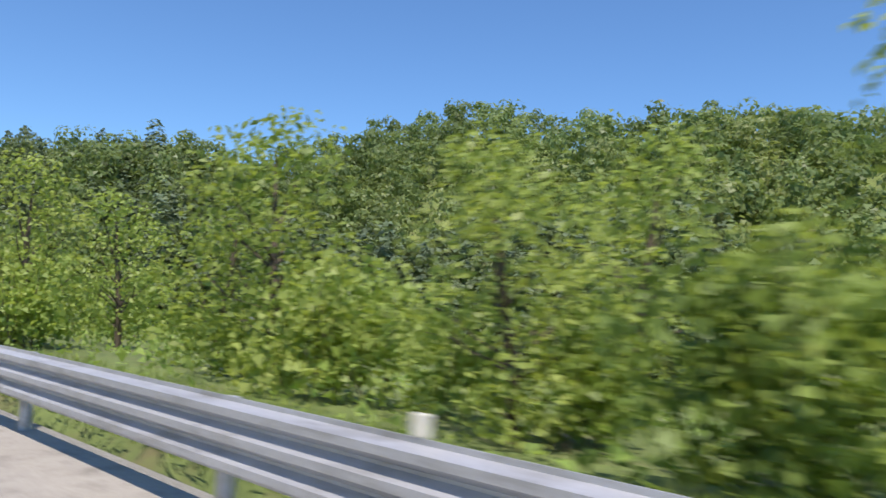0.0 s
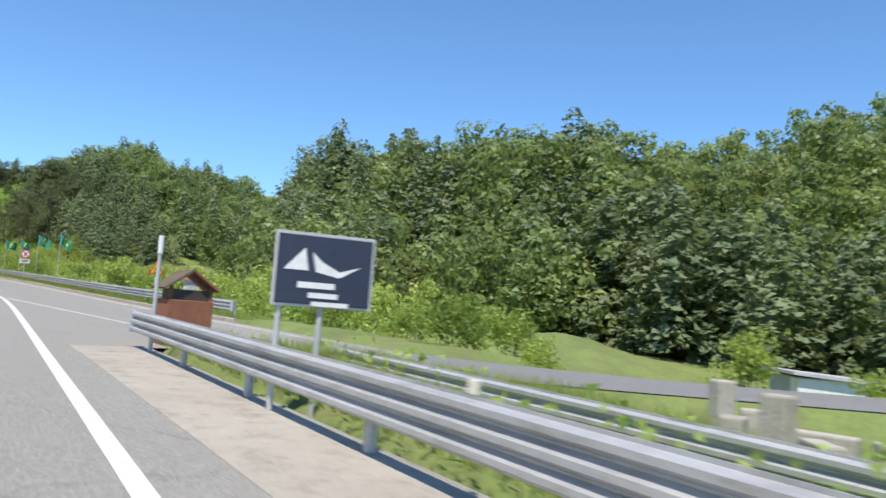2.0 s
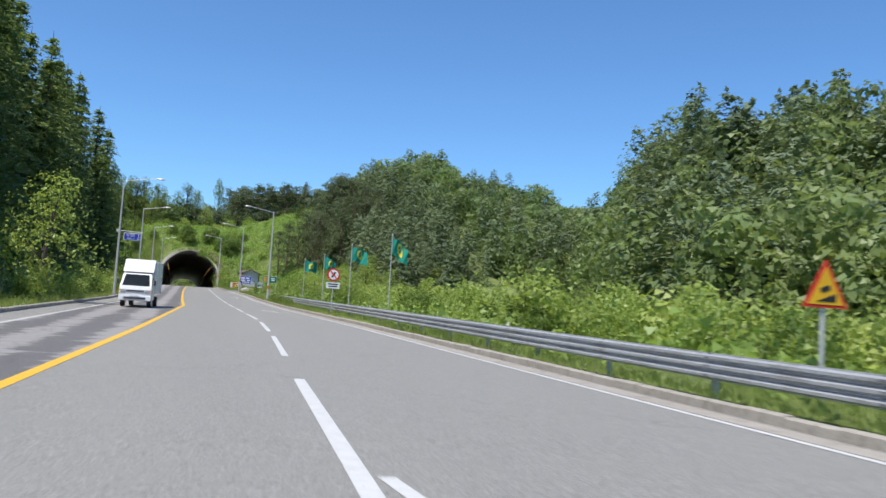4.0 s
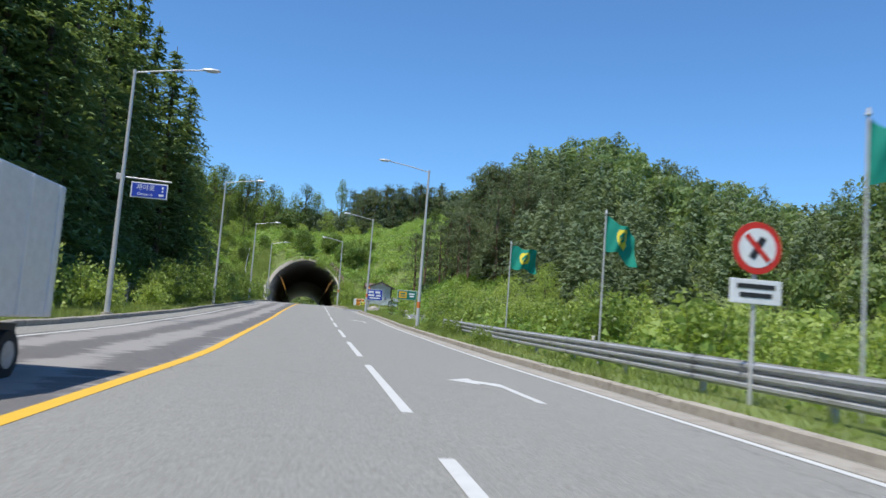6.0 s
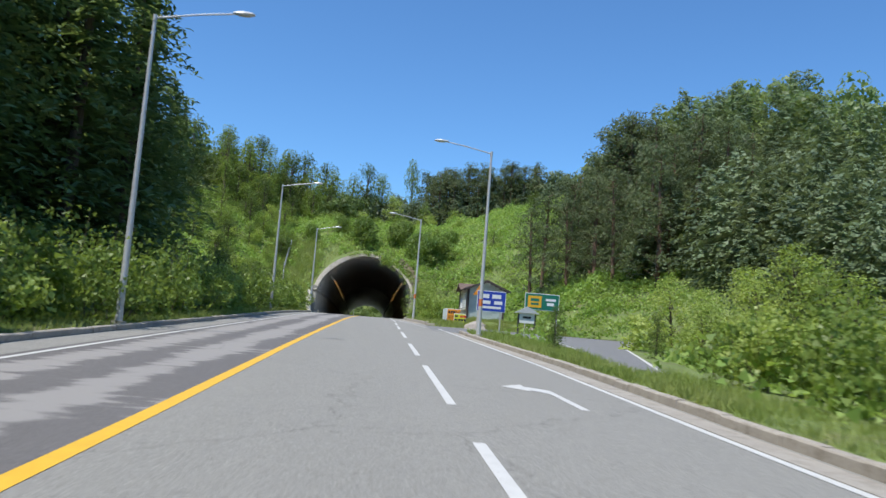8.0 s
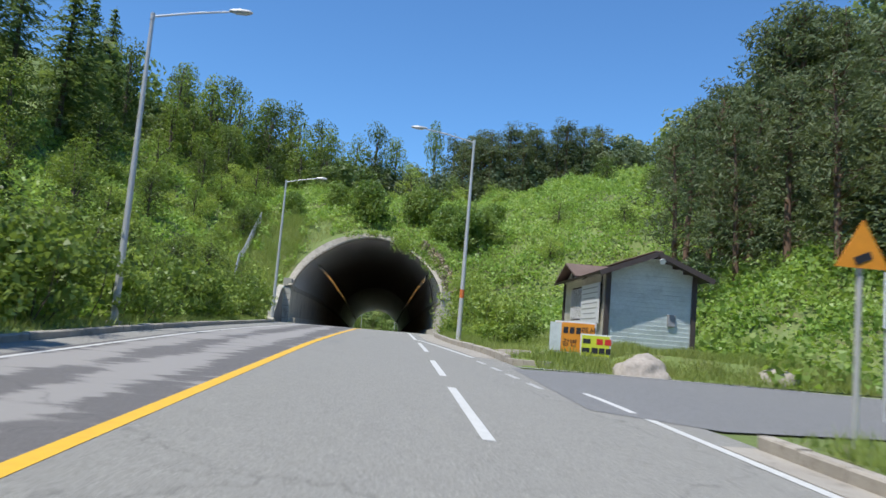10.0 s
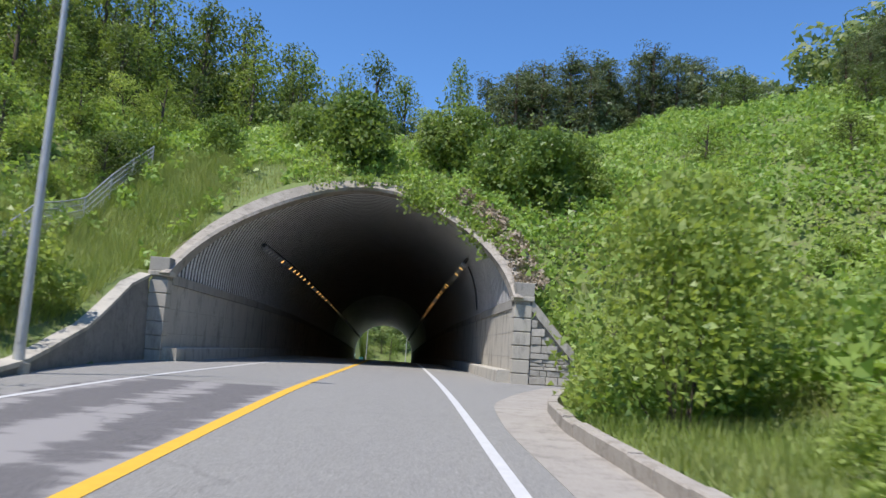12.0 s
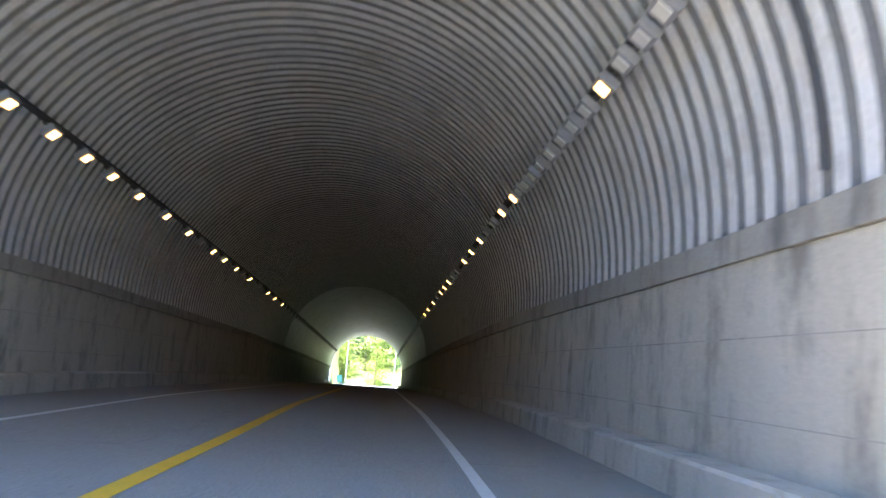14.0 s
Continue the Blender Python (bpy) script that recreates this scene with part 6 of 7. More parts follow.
# ---- woods on the hills ----
def woodland(name, label, spots, patterns, material, seed):
    rng = np.random.default_rng(seed)
    out, tint = [], []
    for x, y, s in spots:
        v, f = patterns[rng.integers(len(patterns))]
        a = rng.uniform(0, 2 * math.pi)
        c, d = math.cos(a), math.sin(a)
        q = v * np.array([s * rng.uniform(0.9, 1.2), s * rng.uniform(0.9, 1.2), s * rng.uniform(0.8, 1.1)])
        q = np.stack([q[:, 0] * c - q[:, 1] * d + x, q[:, 0] * d + q[:, 1] * c + y, q[:, 2] + ground_at(x, y) - 0.4], -1)
        out.append((q, f))
        tint.append(np.full(len(q), rng.random(), dtype=np.float32))
    ob = mesh_ob(name, join(out), material)
    at = ob.data.attributes.new("tree", "FLOAT", "POINT")
    at.data.foreach_set("value", np.concatenate(tint))
    tagged(ob, label, "woods", kind="stuff")


def small_crown(seed, height, spread, n, leaf, squash=0.75):
    """A rounded crown of several leafy heads."""
    rng = np.random.default_rng(seed)
    parts = []
    heads = 15
    for k in range(heads):
        u = 0.12 + 0.7 * (k + rng.uniform(0, 1)) / heads
        a = rng.uniform(0, 6.28)
        r = spread * 0.72 * rng.uniform(0.35, 1) * math.sqrt(max(0.05, 1 - ((u - 0.4) / 0.55) ** 2))
        P, d = blob_points(rng, (r * math.cos(a), r * math.sin(a), height * u), spread * rng.uniform(0.3, 0.5), n // heads, squash)
        d[:, 2] += 0.25
        parts.append(sprays(P, leaf * rng.uniform(0.6, 1.25, len(P)), rng, d, 0.76))
    return join(parts)


def tiered_pine(seed, height, spread, boughs, leaf):
    """A conifer of flat, slightly drooping boughs at uneven heights, with dark gaps between them."""
    rng = np.random.default_rng(seed)
    parts = []
    for k in range(boughs):
        u = 0.07 + 0.91 * ((k + rng.uniform(0, 1)) / boughs) ** 1.15
        a = k * 2.4 + rng.uniform(-0.5, 0.5)
        L = spread * (1.05 - u) ** 0.7 * rng.uniform(0.6, 1.12) + 0.3
        m = int(6 + L * 6)
        w = rng.uniform(0.12, 1, m) ** 0.8
        side = rng.normal(size=m) * (0.12 + 0.26 * L * w * (1.15 - w))
        P = np.stack([L * w * math.cos(a) - side * math.sin(a), L * w * math.sin(a) + side * math.cos(a), height * u + rng.uniform(0.0, 0.25) * L * w - 0.28 * L * w ** 2 + rng.normal(size=m) * 0.16], -1)
        out = np.tile([0.45 * math.cos(a), 0.45 * math.sin(a), 0.8], (m, 1))
        parts.append(sprays(P, leaf * rng.uniform(0.5, 1.25, m), rng, out, 0.72))
    return join(parts)


ROUND = [small_crown(s, 9, 3.3, 465, 0.6) for s in range(41, 46)]
ROUND_FINE = [small_crown(s, 9, 3.3, 840, 0.43) for s in range(46, 50)]
CONES_FINE = [tiered_pine(s, 12.5, sp, 70, 0.42) for s, sp in ((55, 3.4), (56, 4.2), (57, 3.8), (58, 4.6), (59, 3.2))]
CONES = [tiered_pine(s, 12.0, 3.7, 52, 0.58) for s in range(51, 55)]


def scatter(n, x0, x1, y0, y1, seed, test, lo, hi, gap=2.2):
    rng = np.random.default_rng(seed)
    pts, cells = [], set()
    tries = 0
    while len(pts) < n and tries < n * 12:
        tries += 1
        x, y = rng.uniform(x0, x1), rng.uniform(y0, y1)
        key = (int(x / gap), int(y / gap))
        if key in cells or not test(x, y):
            continue
        cells.add(key)
        pts.append((x, y, rng.uniform(lo, hi)))
    return pts


woodland("woodland", "dense mixed green trees on the ridge", scatter(620, 48, 132, -310, -85, 1, lambda x, y: x > 52 + 0.12 * (y + 200), 0.8, 1.3, 2.6), ROUND, WOOD_LEAF, 1)
woodland("woodland", "dark conifers at the foot of the ridge", scatter(200, 42, 85, -250, -110, 2, lambda x, y: 44 < x - 0.1 * (y + 200) < 66, 0.75, 1.1, 2.4), CONES, WOOD_PINE, 2)
woodland("woodland", "mixed green trees covering the rounded hill", scatter(420, 34, 100, -66, 75, 3, lambda x, y: x > 36 + 0.12 * abs(y + 10) and x + y * 0.3 > 38 and (y < 5 or x > 40), 0.7, 1.15, 2.5), ROUND, WOOD_LEAF, 3)
woodland("woodland", "dark pines at the foot of the hill", scatter(150, 28, 66, -62, 15, 4, lambda x, y: 30 < x + 0.12 * (y + 30) < 46 and (y < -5 or x > 38), 0.45, 0.95, 2.7), CONES_FINE, WOOD_PINE, 4)
woodland("woodland", "blue-green pines standing among the broadleaf trees of the hill", scatter(60, 42, 88, -62, 60, 14, lambda x, y: x > 42 + 0.12 * abs(y + 10), 0.7, 1.05, 4.0), CONES_FINE, WOOD_PINE, 14)
woodland("woodland", "dense broadleaf trees at the edge of the field", scatter(150, 30, 85, -182, -75, 5, lambda x, y: x > 33 and x > 0.5 * (y + 190) + 6, 1.0, 1.6, 3.0), ROUND_FINE, WOOD_LEAF, 5)
woodland("woodland", "conifers at the edge of the field", scatter(50, 30, 80, -170, -80, 6, lambda x, y: x > 33 and 8 < x - 0.5 * (y + 190) < 24, 0.9, 1.3, 2.8), CONES_FINE, WOOD_PINE, 6)
woodland("woodland", "trees on the bank behind the conifers", scatter(60, -62, -30, -170, 60, 8, lambda x, y: True, 0.9, 1.4, 3.2), ROUND, WOOD_LEAF, 8)
woodland("woodland", "mixed trees crowning the slope over the tunnel", scatter(130, -46, -4, 34, 70, 10, lambda x, y: x < -4 + 0.1 * (y - 34), 0.5, 0.9, 2.6), ROUND, WOOD_LEAF, 10)
woodland("woodland", "low trees along the crest", scatter(170, -4, 40, 49, 66, 11, lambda x, y: True, 0.5, 0.85, 1.8), ROUND, WOOD_PINE, 11)
woodland("shrubs", "light green shrubs across the field", scatter(240, 17, 42, -185, -58, 12, lambda x, y: x < 30 or x < 0.5 * (y + 190) + 6, 0.28, 0.48, 2.0), ROUND, LEAF_LIGHT, 12)
woodland("woodland", "trees beyond the tunnel", scatter(90, -34, 34, 190, 262, 9, lambda x, y: True, 0.9, 1.5, 3.0), ROUND, WOOD_LEAF, 9)


# ---- vines, grass and weeds ----
def leaf_cover(name, label, n, x0, x1, y0, y1, seed, test, size, material, lift=0.55, bias=0.4, slim=0.8):
    rng = np.random.default_rng(seed)
    x, y = rng.uniform(x0, x1, n), rng.uniform(y0, y1, n)
    k = test(x, y)
    x, y = x[k], y[k]
    # leaves gather in uneven mats
    mat = np.sin(x * 0.9 + 1.7 * np.sin(y * 0.5)) + np.sin(y * 1.1 + 1.3 * np.sin(x * 0.7)) + 0.5 * np.sin(x * 3.1 + 2 * np.sin(y * 2.3)) + rng.normal(size=len(x)) * 0.8
    k = mat > -1.2
    x, y, mat = x[k], y[k], mat[k]
    z = land(x, y) + rng.uniform(0, 1, len(x)) ** 1.5 * lift * (0.5 + 0.35 * np.clip(mat + 1.2, 0, 3))
    # the cover swells into low mounds
    swell = np.clip(np.sin(x * 0.62 + 1.4 * np.sin(y * 0.41 + seed)) + np.sin(y * 0.7 + 1.6 * np.sin(x * 0.37)) - 0.2, 0, 2)
    z = z + lift * swell * rng.uniform(0, 1, len(x)) ** 0.5
    # and into knots of leaves with hollows between them
    knot = np.clip(np.sin(x * 2.7 + 1.5 * np.sin(y * 1.3)) + np.sin(y * 3.1 + 1.5 * np.sin(x * 1.7 + seed)), 0, 2)
    z = z + 0.55 * lift * knot * rng.uniform(0, 1, len(x)) ** 0.4
    up = np.tile([-0.15, -0.35, 0.9], (len(x), 1))
    P, s = np.stack([x, y, z], -1), size * rng.uniform(0.5, 1.3, len(x))
    v, f = cards(P, s, rng, up, bias, slim, 0.12) if slim < 0.5 else sprays(P, s * 1.15, rng, up, bias)
    tagged(mesh_ob(name, (v, f), material), label, "plants", kind="stuff")


def above_rim(x, y):
    a = np.abs(x)
    return (y > 0.6) & ((a > 7.1) | (SPRING + (y - 0.9) / LEAN > SPRING + np.sqrt(np.maximum(0, 6.9 ** 2 - np.minimum(a, 6.9) ** 2)) * RISE / 6.3))


leaf_cover("vines", "thick green vine leaves over the tunnel slope", 115000, -18, 30, 0.6, 40, 1, lambda x, y: above_rim(x, y) & ((x > -4.5) | (y > 15) | (np.sin(x * 1.7 + y) * np.sin(y * 1.1) > 0.6)), 0.23, VINE)
leaf_cover("vines", "green vine leaves on the slope beside the tunnel", 72000, 8, 40, -32, 1, 2, lambda x, y: (x > 9 + 8 * smooth_step(-20, -32, y)), 0.23, VINE)
leaf_cover("vines", "green leaves and weeds on the bank", 78000, -36, -7, -50, 24, 3, lambda x, y: (x < kerb_l(y) - 1.8) & ((x < -12.2) | (y < -11) | (np.sin(x * 1.7 + y) * np.sin(y * 1.1) > 0.75)), 0.25, VINE)
leaf_cover("vines", "green weeds across the upper slope", 22000, 26, 54, -5, 60, 4, lambda x, y: x > 0, 0.36, VINE)
leaf_cover("vines", "vines creeping down to the kerb beside the wing wall", 30000, 5.2, 14, -16, 1, 8, lambda x, y: (x > kerb_r(y) + 0.3) & ((x > 9.3) | (y < -0.2)), 0.12, VINE, 0.6)
leaf_cover("weeds", "weeds between the bushes of the field", 38000, 9.6, 34, -190, -58, 5, lambda x, y: np.abs(x - np.interp(y, [-83, -67, -53], [10.6, 13.0, 16.5])) > np.where(y > -84, 2.4, 0), 0.2, VINE, 0.5)
leaf_cover("weeds", "weeds below the first guard rail", 36000, -22, 24, -320, -213, 6, lambda x, y: (x > rail_x(y) + 0.9) & ((x < side_l(y) - 0.5) | (x > side_r(y) + 1.2)), 0.13, VINE, 0.22)
leaf_cover("dry_stems", "dry brown stems among the vines", 5000, -4, 16, 1, 26, 7, lambda x, y: above_rim(x, y) & (np.sin(x * 0.8) + np.sin(y * 0.6 + x) > 0.9), 0.4, DRY, 0.6, 0.1, 0.12)


def grass(name, label, n, x_of, width, y0, y1, seed, tall, material=GRASS, test=None, height_of=None):
    rng = np.random.default_rng(seed)
    y = rng.uniform(y0, y1, n)
    x = x_of(y) + rng.uniform(0, 1, n) * width
    if test is not None:
        k = test(x, y)
        x, y = x[k], y[k]
        n = len(x)
    clump = 0.55 + 0.45 * np.sin(x * 2.1 + 2 * np.sin(y * 0.7)) * np.sin(y * 1.3 + x)
    h = tall * rng.uniform(0.5, 1.25, n) * (0.5 + 0.8 * np.clip(clump, 0, 1))
    z = land(x, y) if height_of is None else height_of(x, y)
    a = rng.uniform(0, 6.28, n)
    w = 0.008 + 0.01 * rng.random(n)
    lean = rng.normal(size=(n, 2)) * 0.33 * h[:, None]
    P = np.stack([x, y, z - 0.05], -1)
    side = np.stack([np.cos(a) * w, np.sin(a) * w, 0 * a], -1)
    tip = P + np.stack([lean[:, 0], lean[:, 1], h], -1)
    v = np.stack([P - side * 1.2, P + side * 1.2, tip], 1).reshape(-1, 3)
    f = np.arange(3 * n).reshape(-1, 3)
    tagged(mesh_ob(name, (v, f), material), label, "grass", kind="stuff")


grass("grass", "uneven green grass behind the kerb", 40000, lambda y: kerb_l(y) - 0.25 - 3.2, 3.0, -170, -3, 1, 0.32)
grass("grass", "uneven green grass behind the kerb", 36000, lambda y: kerb_r(y) + 0.22, 2.6, -196, -56, 2, 0.24)
grass("grass", "long green grass between the kerb and the hut", 36000, lambda y: kerb_r(y) + 0.25, 6.0, -42.5, -1, 3, 0.32, test=lambda x, y: ((y > -33.5) | (x < 9.2) | (y < -40.6)) & (((x - 8.0) / 1.9) ** 2 + ((y + 38.4) / 2.8) ** 2 > 1))
grass("grass", "grass beneath the first guard rail", 30000, lambda y: rail_x(y) - 0.1, 2.4, -310, -210.5, 4, 0.36)
grass("grass", "tall weeds by the access road", 7000, lambda y: kerb_r(y) + 0.3, 2.2, -92, -57, 5, 0.3)
grass("grass", "grass over the tunnel rim", 36000, lambda y: -15 + 0 * y, 30, 1, 18, 6, 0.5, test=above_rim)
grass("grass", "long bright grass on the bank beside the tunnel rim", 70000, lambda y: -15 + 0 * y, 15.5, -12.5, 16, 7, 0.8, test=lambda x, y: (x < kerb_l(y) - 0.5) & ((y < 0) | above_rim(x, y)) & (x < -7.4 + 0.55 * np.maximum(y, 0)))


# ---- vines that hang over the rim ----
def hanging_vines():
    rng = np.random.default_rng(9)
    parts = []
    for k in range(70):
        a = rng.uniform(0.5, 1.35) if k < 58 else rng.uniform(1.5, 2.0)
        x, z = arch_point(a, HALF + 0.3, RISE + 0.3)
        y = mouth_y(SPRING + RISE * math.sin(a)) - 0.3
        L = rng.uniform(0.4, 1.5) if k < 58 else rng.uniform(0.1, 0.5)
        m = int(18 + L * 26)
        u = rng.uniform(0, 1, m)
        P = np.stack([x + rng.normal(size=m) * 0.16, y + 0.5 - 0.9 * np.minimum(u * 2, 1) + rng.normal(size=m) * 0.12, z + 0.45 - u * (L + 0.4)], -1)
        parts.append(cards(P, 0.2 * rng.uniform(0.5, 1.2, m), rng, None, 0.5, 0.8))
    tagged(mesh_ob("hanging_vines", join(parts), VINE), "green vines hanging over the tunnel rim", "plants", kind="stuff")


hanging_vines()


def rim_growth(name, label, n, a0, a1, seed, size, material, deep=0.9):
    """Growth that creeps over the collar of the arch."""
    rng = np.random.default_rng(seed)
    a = rng.uniform(a0, a1, n)
    off = rng.uniform(0.1, deep, n)
    clump = np.sin(a * 23) + np.sin(a * 61 + 1) > -0.6
    a, off = a[clump], off[clump]
    x, z = np.array([arch_point(q, HALF + r, RISE + r) for q, r in zip(a, off)]).T
    zi = np.array([arch_point(q)[1] for q in a])
    y = np.maximum(0, (zi - SPRING) * LEAN) + rng.uniform(-0.35, 0.7, len(a))
    P = np.stack([x, y, z + rng.uniform(-0.05, 0.3, len(a))], -1)
    v, f = cards(P, size * rng.uniform(0.5, 1.3, len(a)), rng, np.tile([0.1, -0.5, 0.7], (len(a), 1)), 0.25, 0.5 if material is DRY else 0.85, 0.12)
    tagged(mesh_ob(name, (v, f), material), label, "plants", kind="stuff")


rim_growth("dry_stems", "dry brown growth matted over the arch rim", 5200, 0.06, 0.9, 31, 0.22, DRY, 1.3)
rim_growth("vines", "green vines creeping over the arch rim", 3200, 0.3, 1.25, 32, 0.2, VINE)
rim_growth("weeds", "weeds along the crown of the arch", 700, 1.2, 1.7, 33, 0.16, VINE, 0.75)
leaf_cover("weeds", "weeds on the ground beside the access road", 9000, 12.5, 30, -46, -24, 41, lambda x, y: (y > -43.4) & (x > 13.6), 0.24, VINE, 0.45)
grass("grass", "grass round the slip road", 16000, lambda y: np.maximum(side_l(y) - 6.5, rail_x(y) + 1.0), 6.0, -232, -209, 42, 0.4)
grass("grass", "long grass round the boards and boulder", 17000, lambda y: 6.6 + 0 * y, 10.5, -43.2, -39.8, 43, 0.28, height_of=lambda x, y: np.where(y < -42.0, road_z(y) + 0.4 * (y + 43.2), land(x, y)))
# beyond the far end of the tunnel: two lamps and a teal panel
for x, y, turn in ((-6.8, 178, 0), (3.4, 183, 180)):
    street_lamp(10.2, 3.0, 0).matrix_basis = pose(x, y, float(road_z(y)) - 0.2, 0, 0, turn)
t = thing("roadside_panel", (-8.4, 172.0, float(road_z(172)) - 0.2), "teal sheet panel on two posts beyond the tunnel", "panel")
part("sheet", box((2.4, 0.06, 1.5), (0, 0, 1.2), bevel=0.01), TURQ, t)
for px in (-1.0, 1.0):
    part("post", tube((px, 0.06, -0.5), (px, 0.06, 2.0), 0.05, n=10), POLE_PAINT, t)


# mesh fence that climbs the bank beside the portal
def climbing_fence(points, label):
    t = thing("mesh_fence", (points[0][0], points[0][1], ground_at(*points[0])), label, "fence")
    inv = t.matrix_world.inverted()
    feet = [Vector((x, y, ground_at(x, y))) for x, y in points]
    for p in feet:
        part("post", tube(p - Vector((0, 0, 0.4)), p + Vector((0, 0, 1.3)), 0.035, n=8), STEEL, t).matrix_parent_inverse = inv
    for a, b in zip(feet, feet[1:]):
        bm = bmesh.new()
        for h in (0.15, 0.45, 0.75, 1.0, 1.25):
            add_tube(bm, a + Vector((0, 0, h)), b + Vector((0, 0, h)), 0.018 if h < 1.2 else 0.028, n=6)
        for k in range(1, 12):
            q = a.lerp(b, k / 12)
            add_tube(bm, q + Vector((0, 0, 0.15)), q + Vector((0, 0, 1.25)), 0.01, n=5)
        part("mesh_panel", bm, STEEL, t).matrix_parent_inverse = inv
    return t


climbing_fence([(-10.2, -4.0), (-10.6, -1.2), (-11.0, 1.6), (-11.3, 4.4), (-11.4, 7.2), (-11.5, 10.0), (-11.6, 13.0)], "grey steel mesh fence climbing the bank beside the portal")
climbing_fence([(-10.2, -103.0 + 2.5 * k) for k in range(10)], "low grey steel fence behind the roadside bushes")


# ---- small roadside things ----
# saplings in the verge beside the access road
for x, y, sz in ((9.4, -73.0, 0.24), (15.0, -69.3, 0.3)):
    leafy.put(3, x, y, sz, spin(), 0.1, None, 0.7)
bushes.put(3, 8.75, -117.6, 0.42, 30, 0.1)
bushes.put(2, 8.8, -104.2, 0.45, 200, 0.1)


def wire_fence(points, label):
    """Concrete posts with strained wires."""
    t = thing("wire_fence", (points[0][0], points[0][1], ground_at(*points[0])), label, "fence")
    inv = t.matrix_world.inverted()
    feet = [Vector((x, y, ground_at(x, y))) for x, y in points]
    for p in feet:
        part("post", box((0.11, 0.11, 2.3), (p.x, p.y, p.z + 0.75), (0, 0, 7), 0.015), CONCRETE, t).matrix_parent_inverse = inv
    for a, b in zip(feet, feet[1:]):
        for h in (0.4, 0.8, 1.2, 1.6):
            part("wire", tube(a + Vector((0, 0, h)), b + Vector((0, 0, h)), 0.008, n=5), STEEL, t).matrix_parent_inverse = inv


wire_fence([(-10.7 - 0.055 * (k * 5.0), -137.0 + k * 5.0) for k in range(7)], "post and wire fence in front of the conifers")

# small roofed box on a plinth behind the start of the second rail
CREAM = surface("cream render", (0.5, 0.45, 0.4), (0.64, 0.58, 0.52), 20, 1, 0.9)
RED_ROOF = surface("faded red roof sheet", (0.36, 0.12, 0.09), (0.5, 0.2, 0.15), 20, 1, 0.7)
t = thing("meter_hut", (10.2, -186.2, ground_at(10.2, -186.2) - 0.35), "small cream meter hut with a faded red roof", "hut", turn=-20)
for x, y, sz in ((10.3, -188.0, 0.6), (9.9, -187.0, 0.5), (11.2, -187.4, 0.6)):
    bushes.put(0, x, y, sz, 40 * x, 0.1)
part("plinth", box((0.8, 0.7, 1.3), (0, 0, 0.35)), CONCRETE, t)
part("wall", box((0.8, 0.7, 0.85), (0, 0, 1.42), bevel=0.01), CREAM, t)
roof = prism([(-0.54, 1.84), (0.54, 1.84), (0, 2.1)], 1.0)
bmesh.ops.translate(roof, vec=(0, -0.5, 0), verts=roof.verts)
part("roof", roof, RED_ROOF, t)
part("door", box((0.4, 0.04, 0.62), (0, -0.355, 1.42), bevel=0.01), GREY_SHEET, t)

# cracks, mends and one painted lamp shadow on the asphalt
CRACK_SHADOW = paint("open crack and painted shadow", (0.035, 0.034, 0.033), 0.9)
MEND = asphalt_mat("dark asphalt mend", (0.06, 0.06, 0.06), (0.11, 0.108, 0.105))


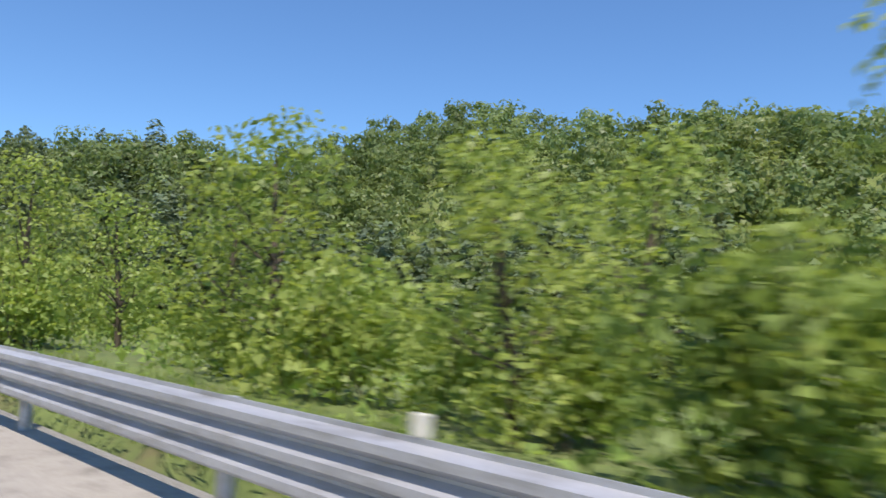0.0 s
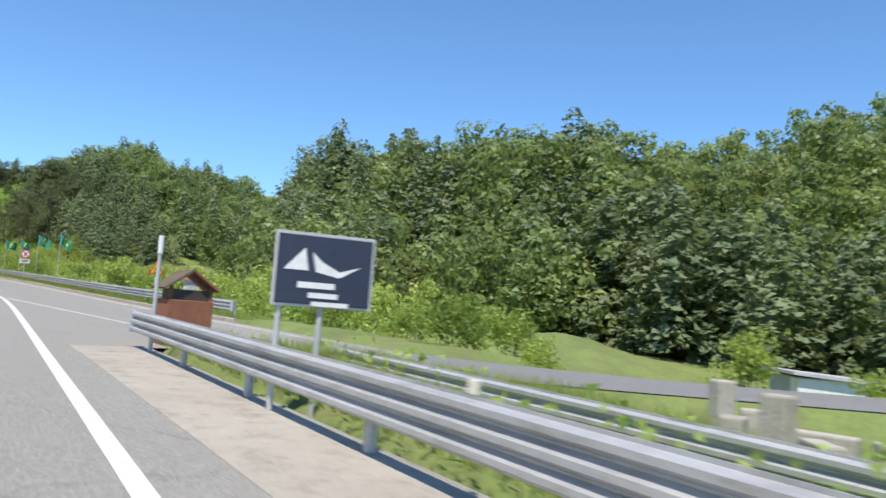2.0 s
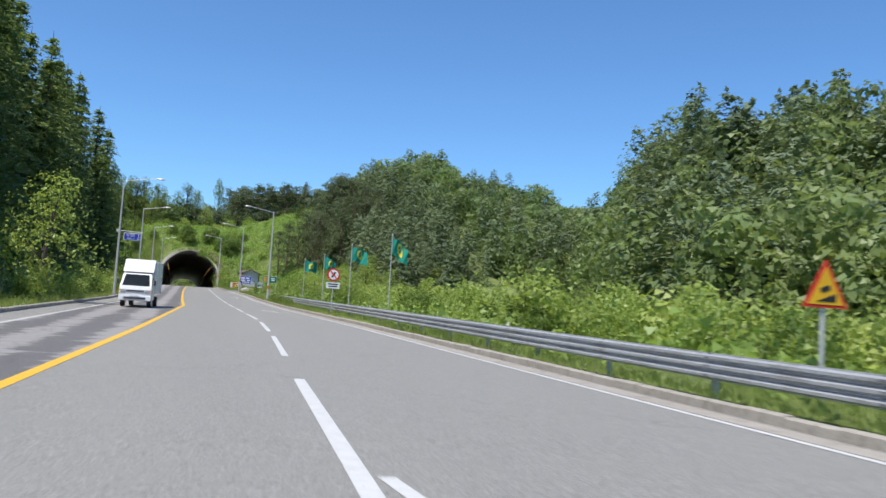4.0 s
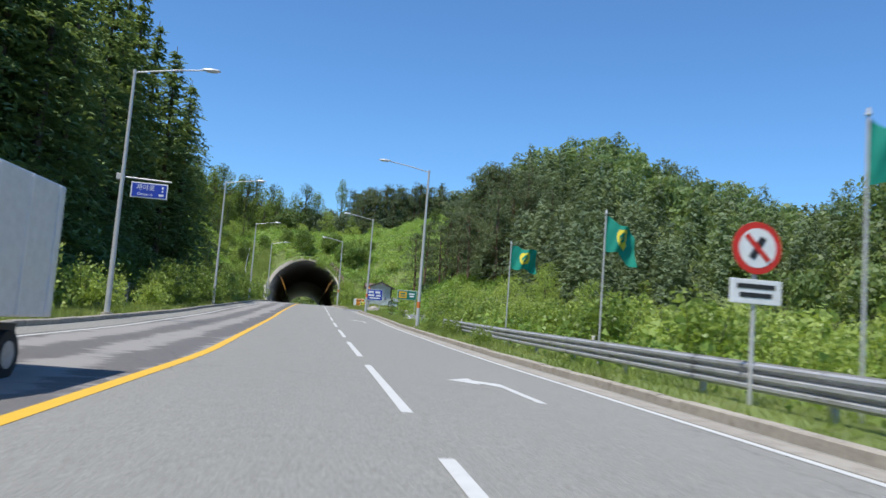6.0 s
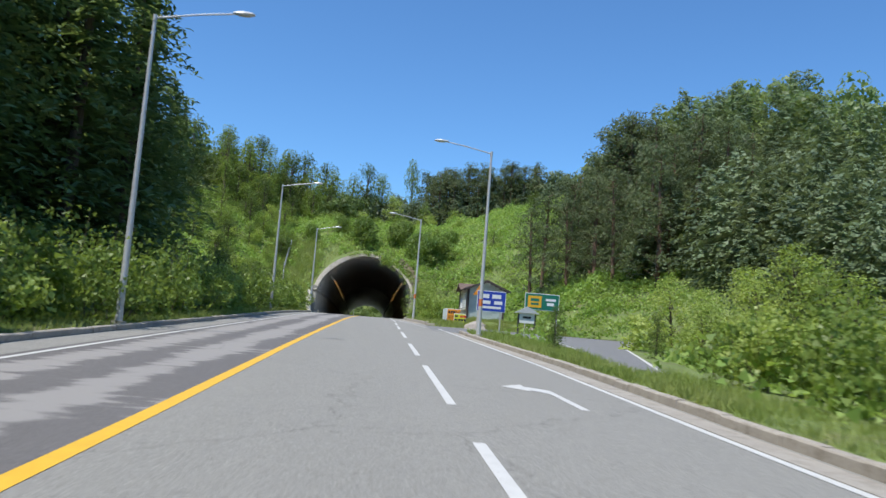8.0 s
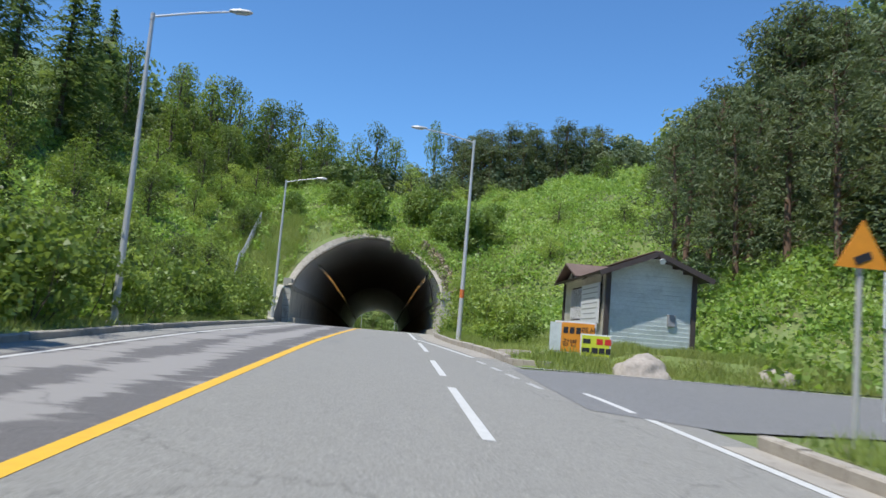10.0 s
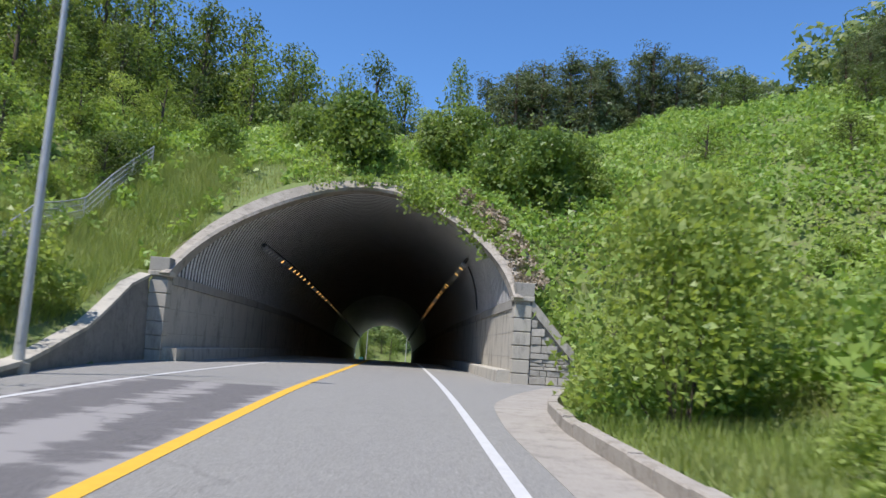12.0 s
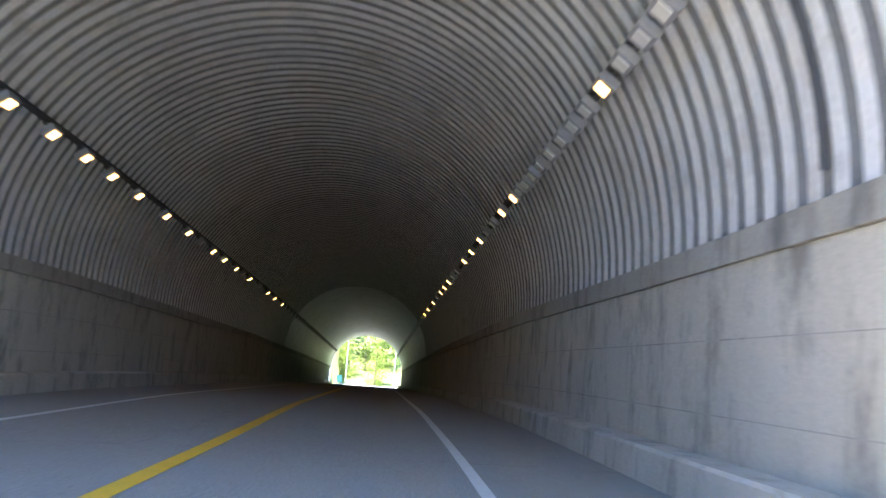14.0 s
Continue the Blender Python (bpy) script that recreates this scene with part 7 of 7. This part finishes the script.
def crack(x0, x1, y, seed, width=0.025, along=False):
    rng = np.random.default_rng(seed)
    n = int(abs(x1 - x0) * 5) + 3
    u = np.linspace(x0, x1, n)
    w = y + np.cumsum(rng.normal(size=n)) * 0.022
    k = width * rng.uniform(0.3, 1.0, n)
    px, py = (w, u) if along else (u, w)
    a = np.stack([px - (k if along else 0), py - (0 if along else k), road_z(py) + 0.004], -1)
    b = np.stack([px + (k if along else 0), py + (0 if along else k), road_z(py) + 0.004], -1)
    v = np.stack([a, b], 1).reshape(-1, 3)
    i = np.arange(n - 1) * 2
    f = np.stack([i, i + 1, i + 3, i + 2], -1)
    part("crack", (v, f), CRACK_SHADOW, road, "thin dark line on the asphalt, for cracks and a painted shadow")


def mend(x, y, w, d, seed):
    rng = random.Random(seed)
    bm = bmesh.new()
    pts = [(x + w / 2 * math.copysign(abs(math.cos(a)) ** 0.5, math.cos(a)) + rng.uniform(-0.03, 0.03), y + d / 2 * math.copysign(abs(math.sin(a)) ** 0.5, math.sin(a)) + rng.uniform(-0.03, 0.03)) for a in np.arange(0, 2 * math.pi, 0.35)]
    bm.faces.new([bm.verts.new((px, py, float(road_z(py)) + 0.004)) for px, py in pts])
    bmesh.ops.recalc_face_normals(bm, faces=bm.faces)
    bmesh.ops.triangulate(bm, faces=bm.faces)
    part("mend", bm, MEND, road, "dark square mend in the asphalt")


crack(-4.2, -0.25, -8.8, 1)
crack(-3.4, 3.4, 0.9, 2)
# cast shadow of the street lamp's arm, painted as a dark line
crack(-4.3, -0.6, -42.7, 3, 0.035)
mend(1.18, -30.25, 0.36, 0.56, 1)


# grassy ground that runs out to the junction behind the end of the kerb
kx, ky = np.meshgrid(np.linspace(6.05, 26, 41), np.linspace(-43.25, -40.4, 8))
u = smooth_step(-43.25, -40.4, ky)
kz = (road_z(ky) + 0.0) * (1 - u) + (land(kx, np.full_like(kx, -40.4)) + 0.02) * u
n = kx.shape[1]
i = (np.arange(kx.shape[0] - 1)[:, None] * n + np.arange(n - 1)[None, :])
f = np.stack([i, i + 1, i + n + 1, i + n], -1).reshape(-1, 4)
tagged(mesh_ob("ground_kerb_end", (np.stack([kx.ravel(), ky.ravel(), kz.ravel()], -1), f), GROUND, True), "grassy ground at the end of the kerb", "ground", kind="structure")
# rounded kerb end
t = tagged(new("kerb_corner"), "short rounded end of the pale kerb", "kerb", kind="structure")
for k in range(5):
    a = math.pi * (1 + 0.115 * k)
    bm = box((0.2, 0.42, 0.4), (0, 0, 0), (0, 0, 0), 0.02)
    ob = part("kerb_stone", bm, KERB, t)
    ob.matrix_basis = pose(7.05 + 1.05 * math.cos(a), -41.6 + 1.05 * math.sin(a), float(road_z(-42)) - 0.035, 0, 0, math.degrees(a))
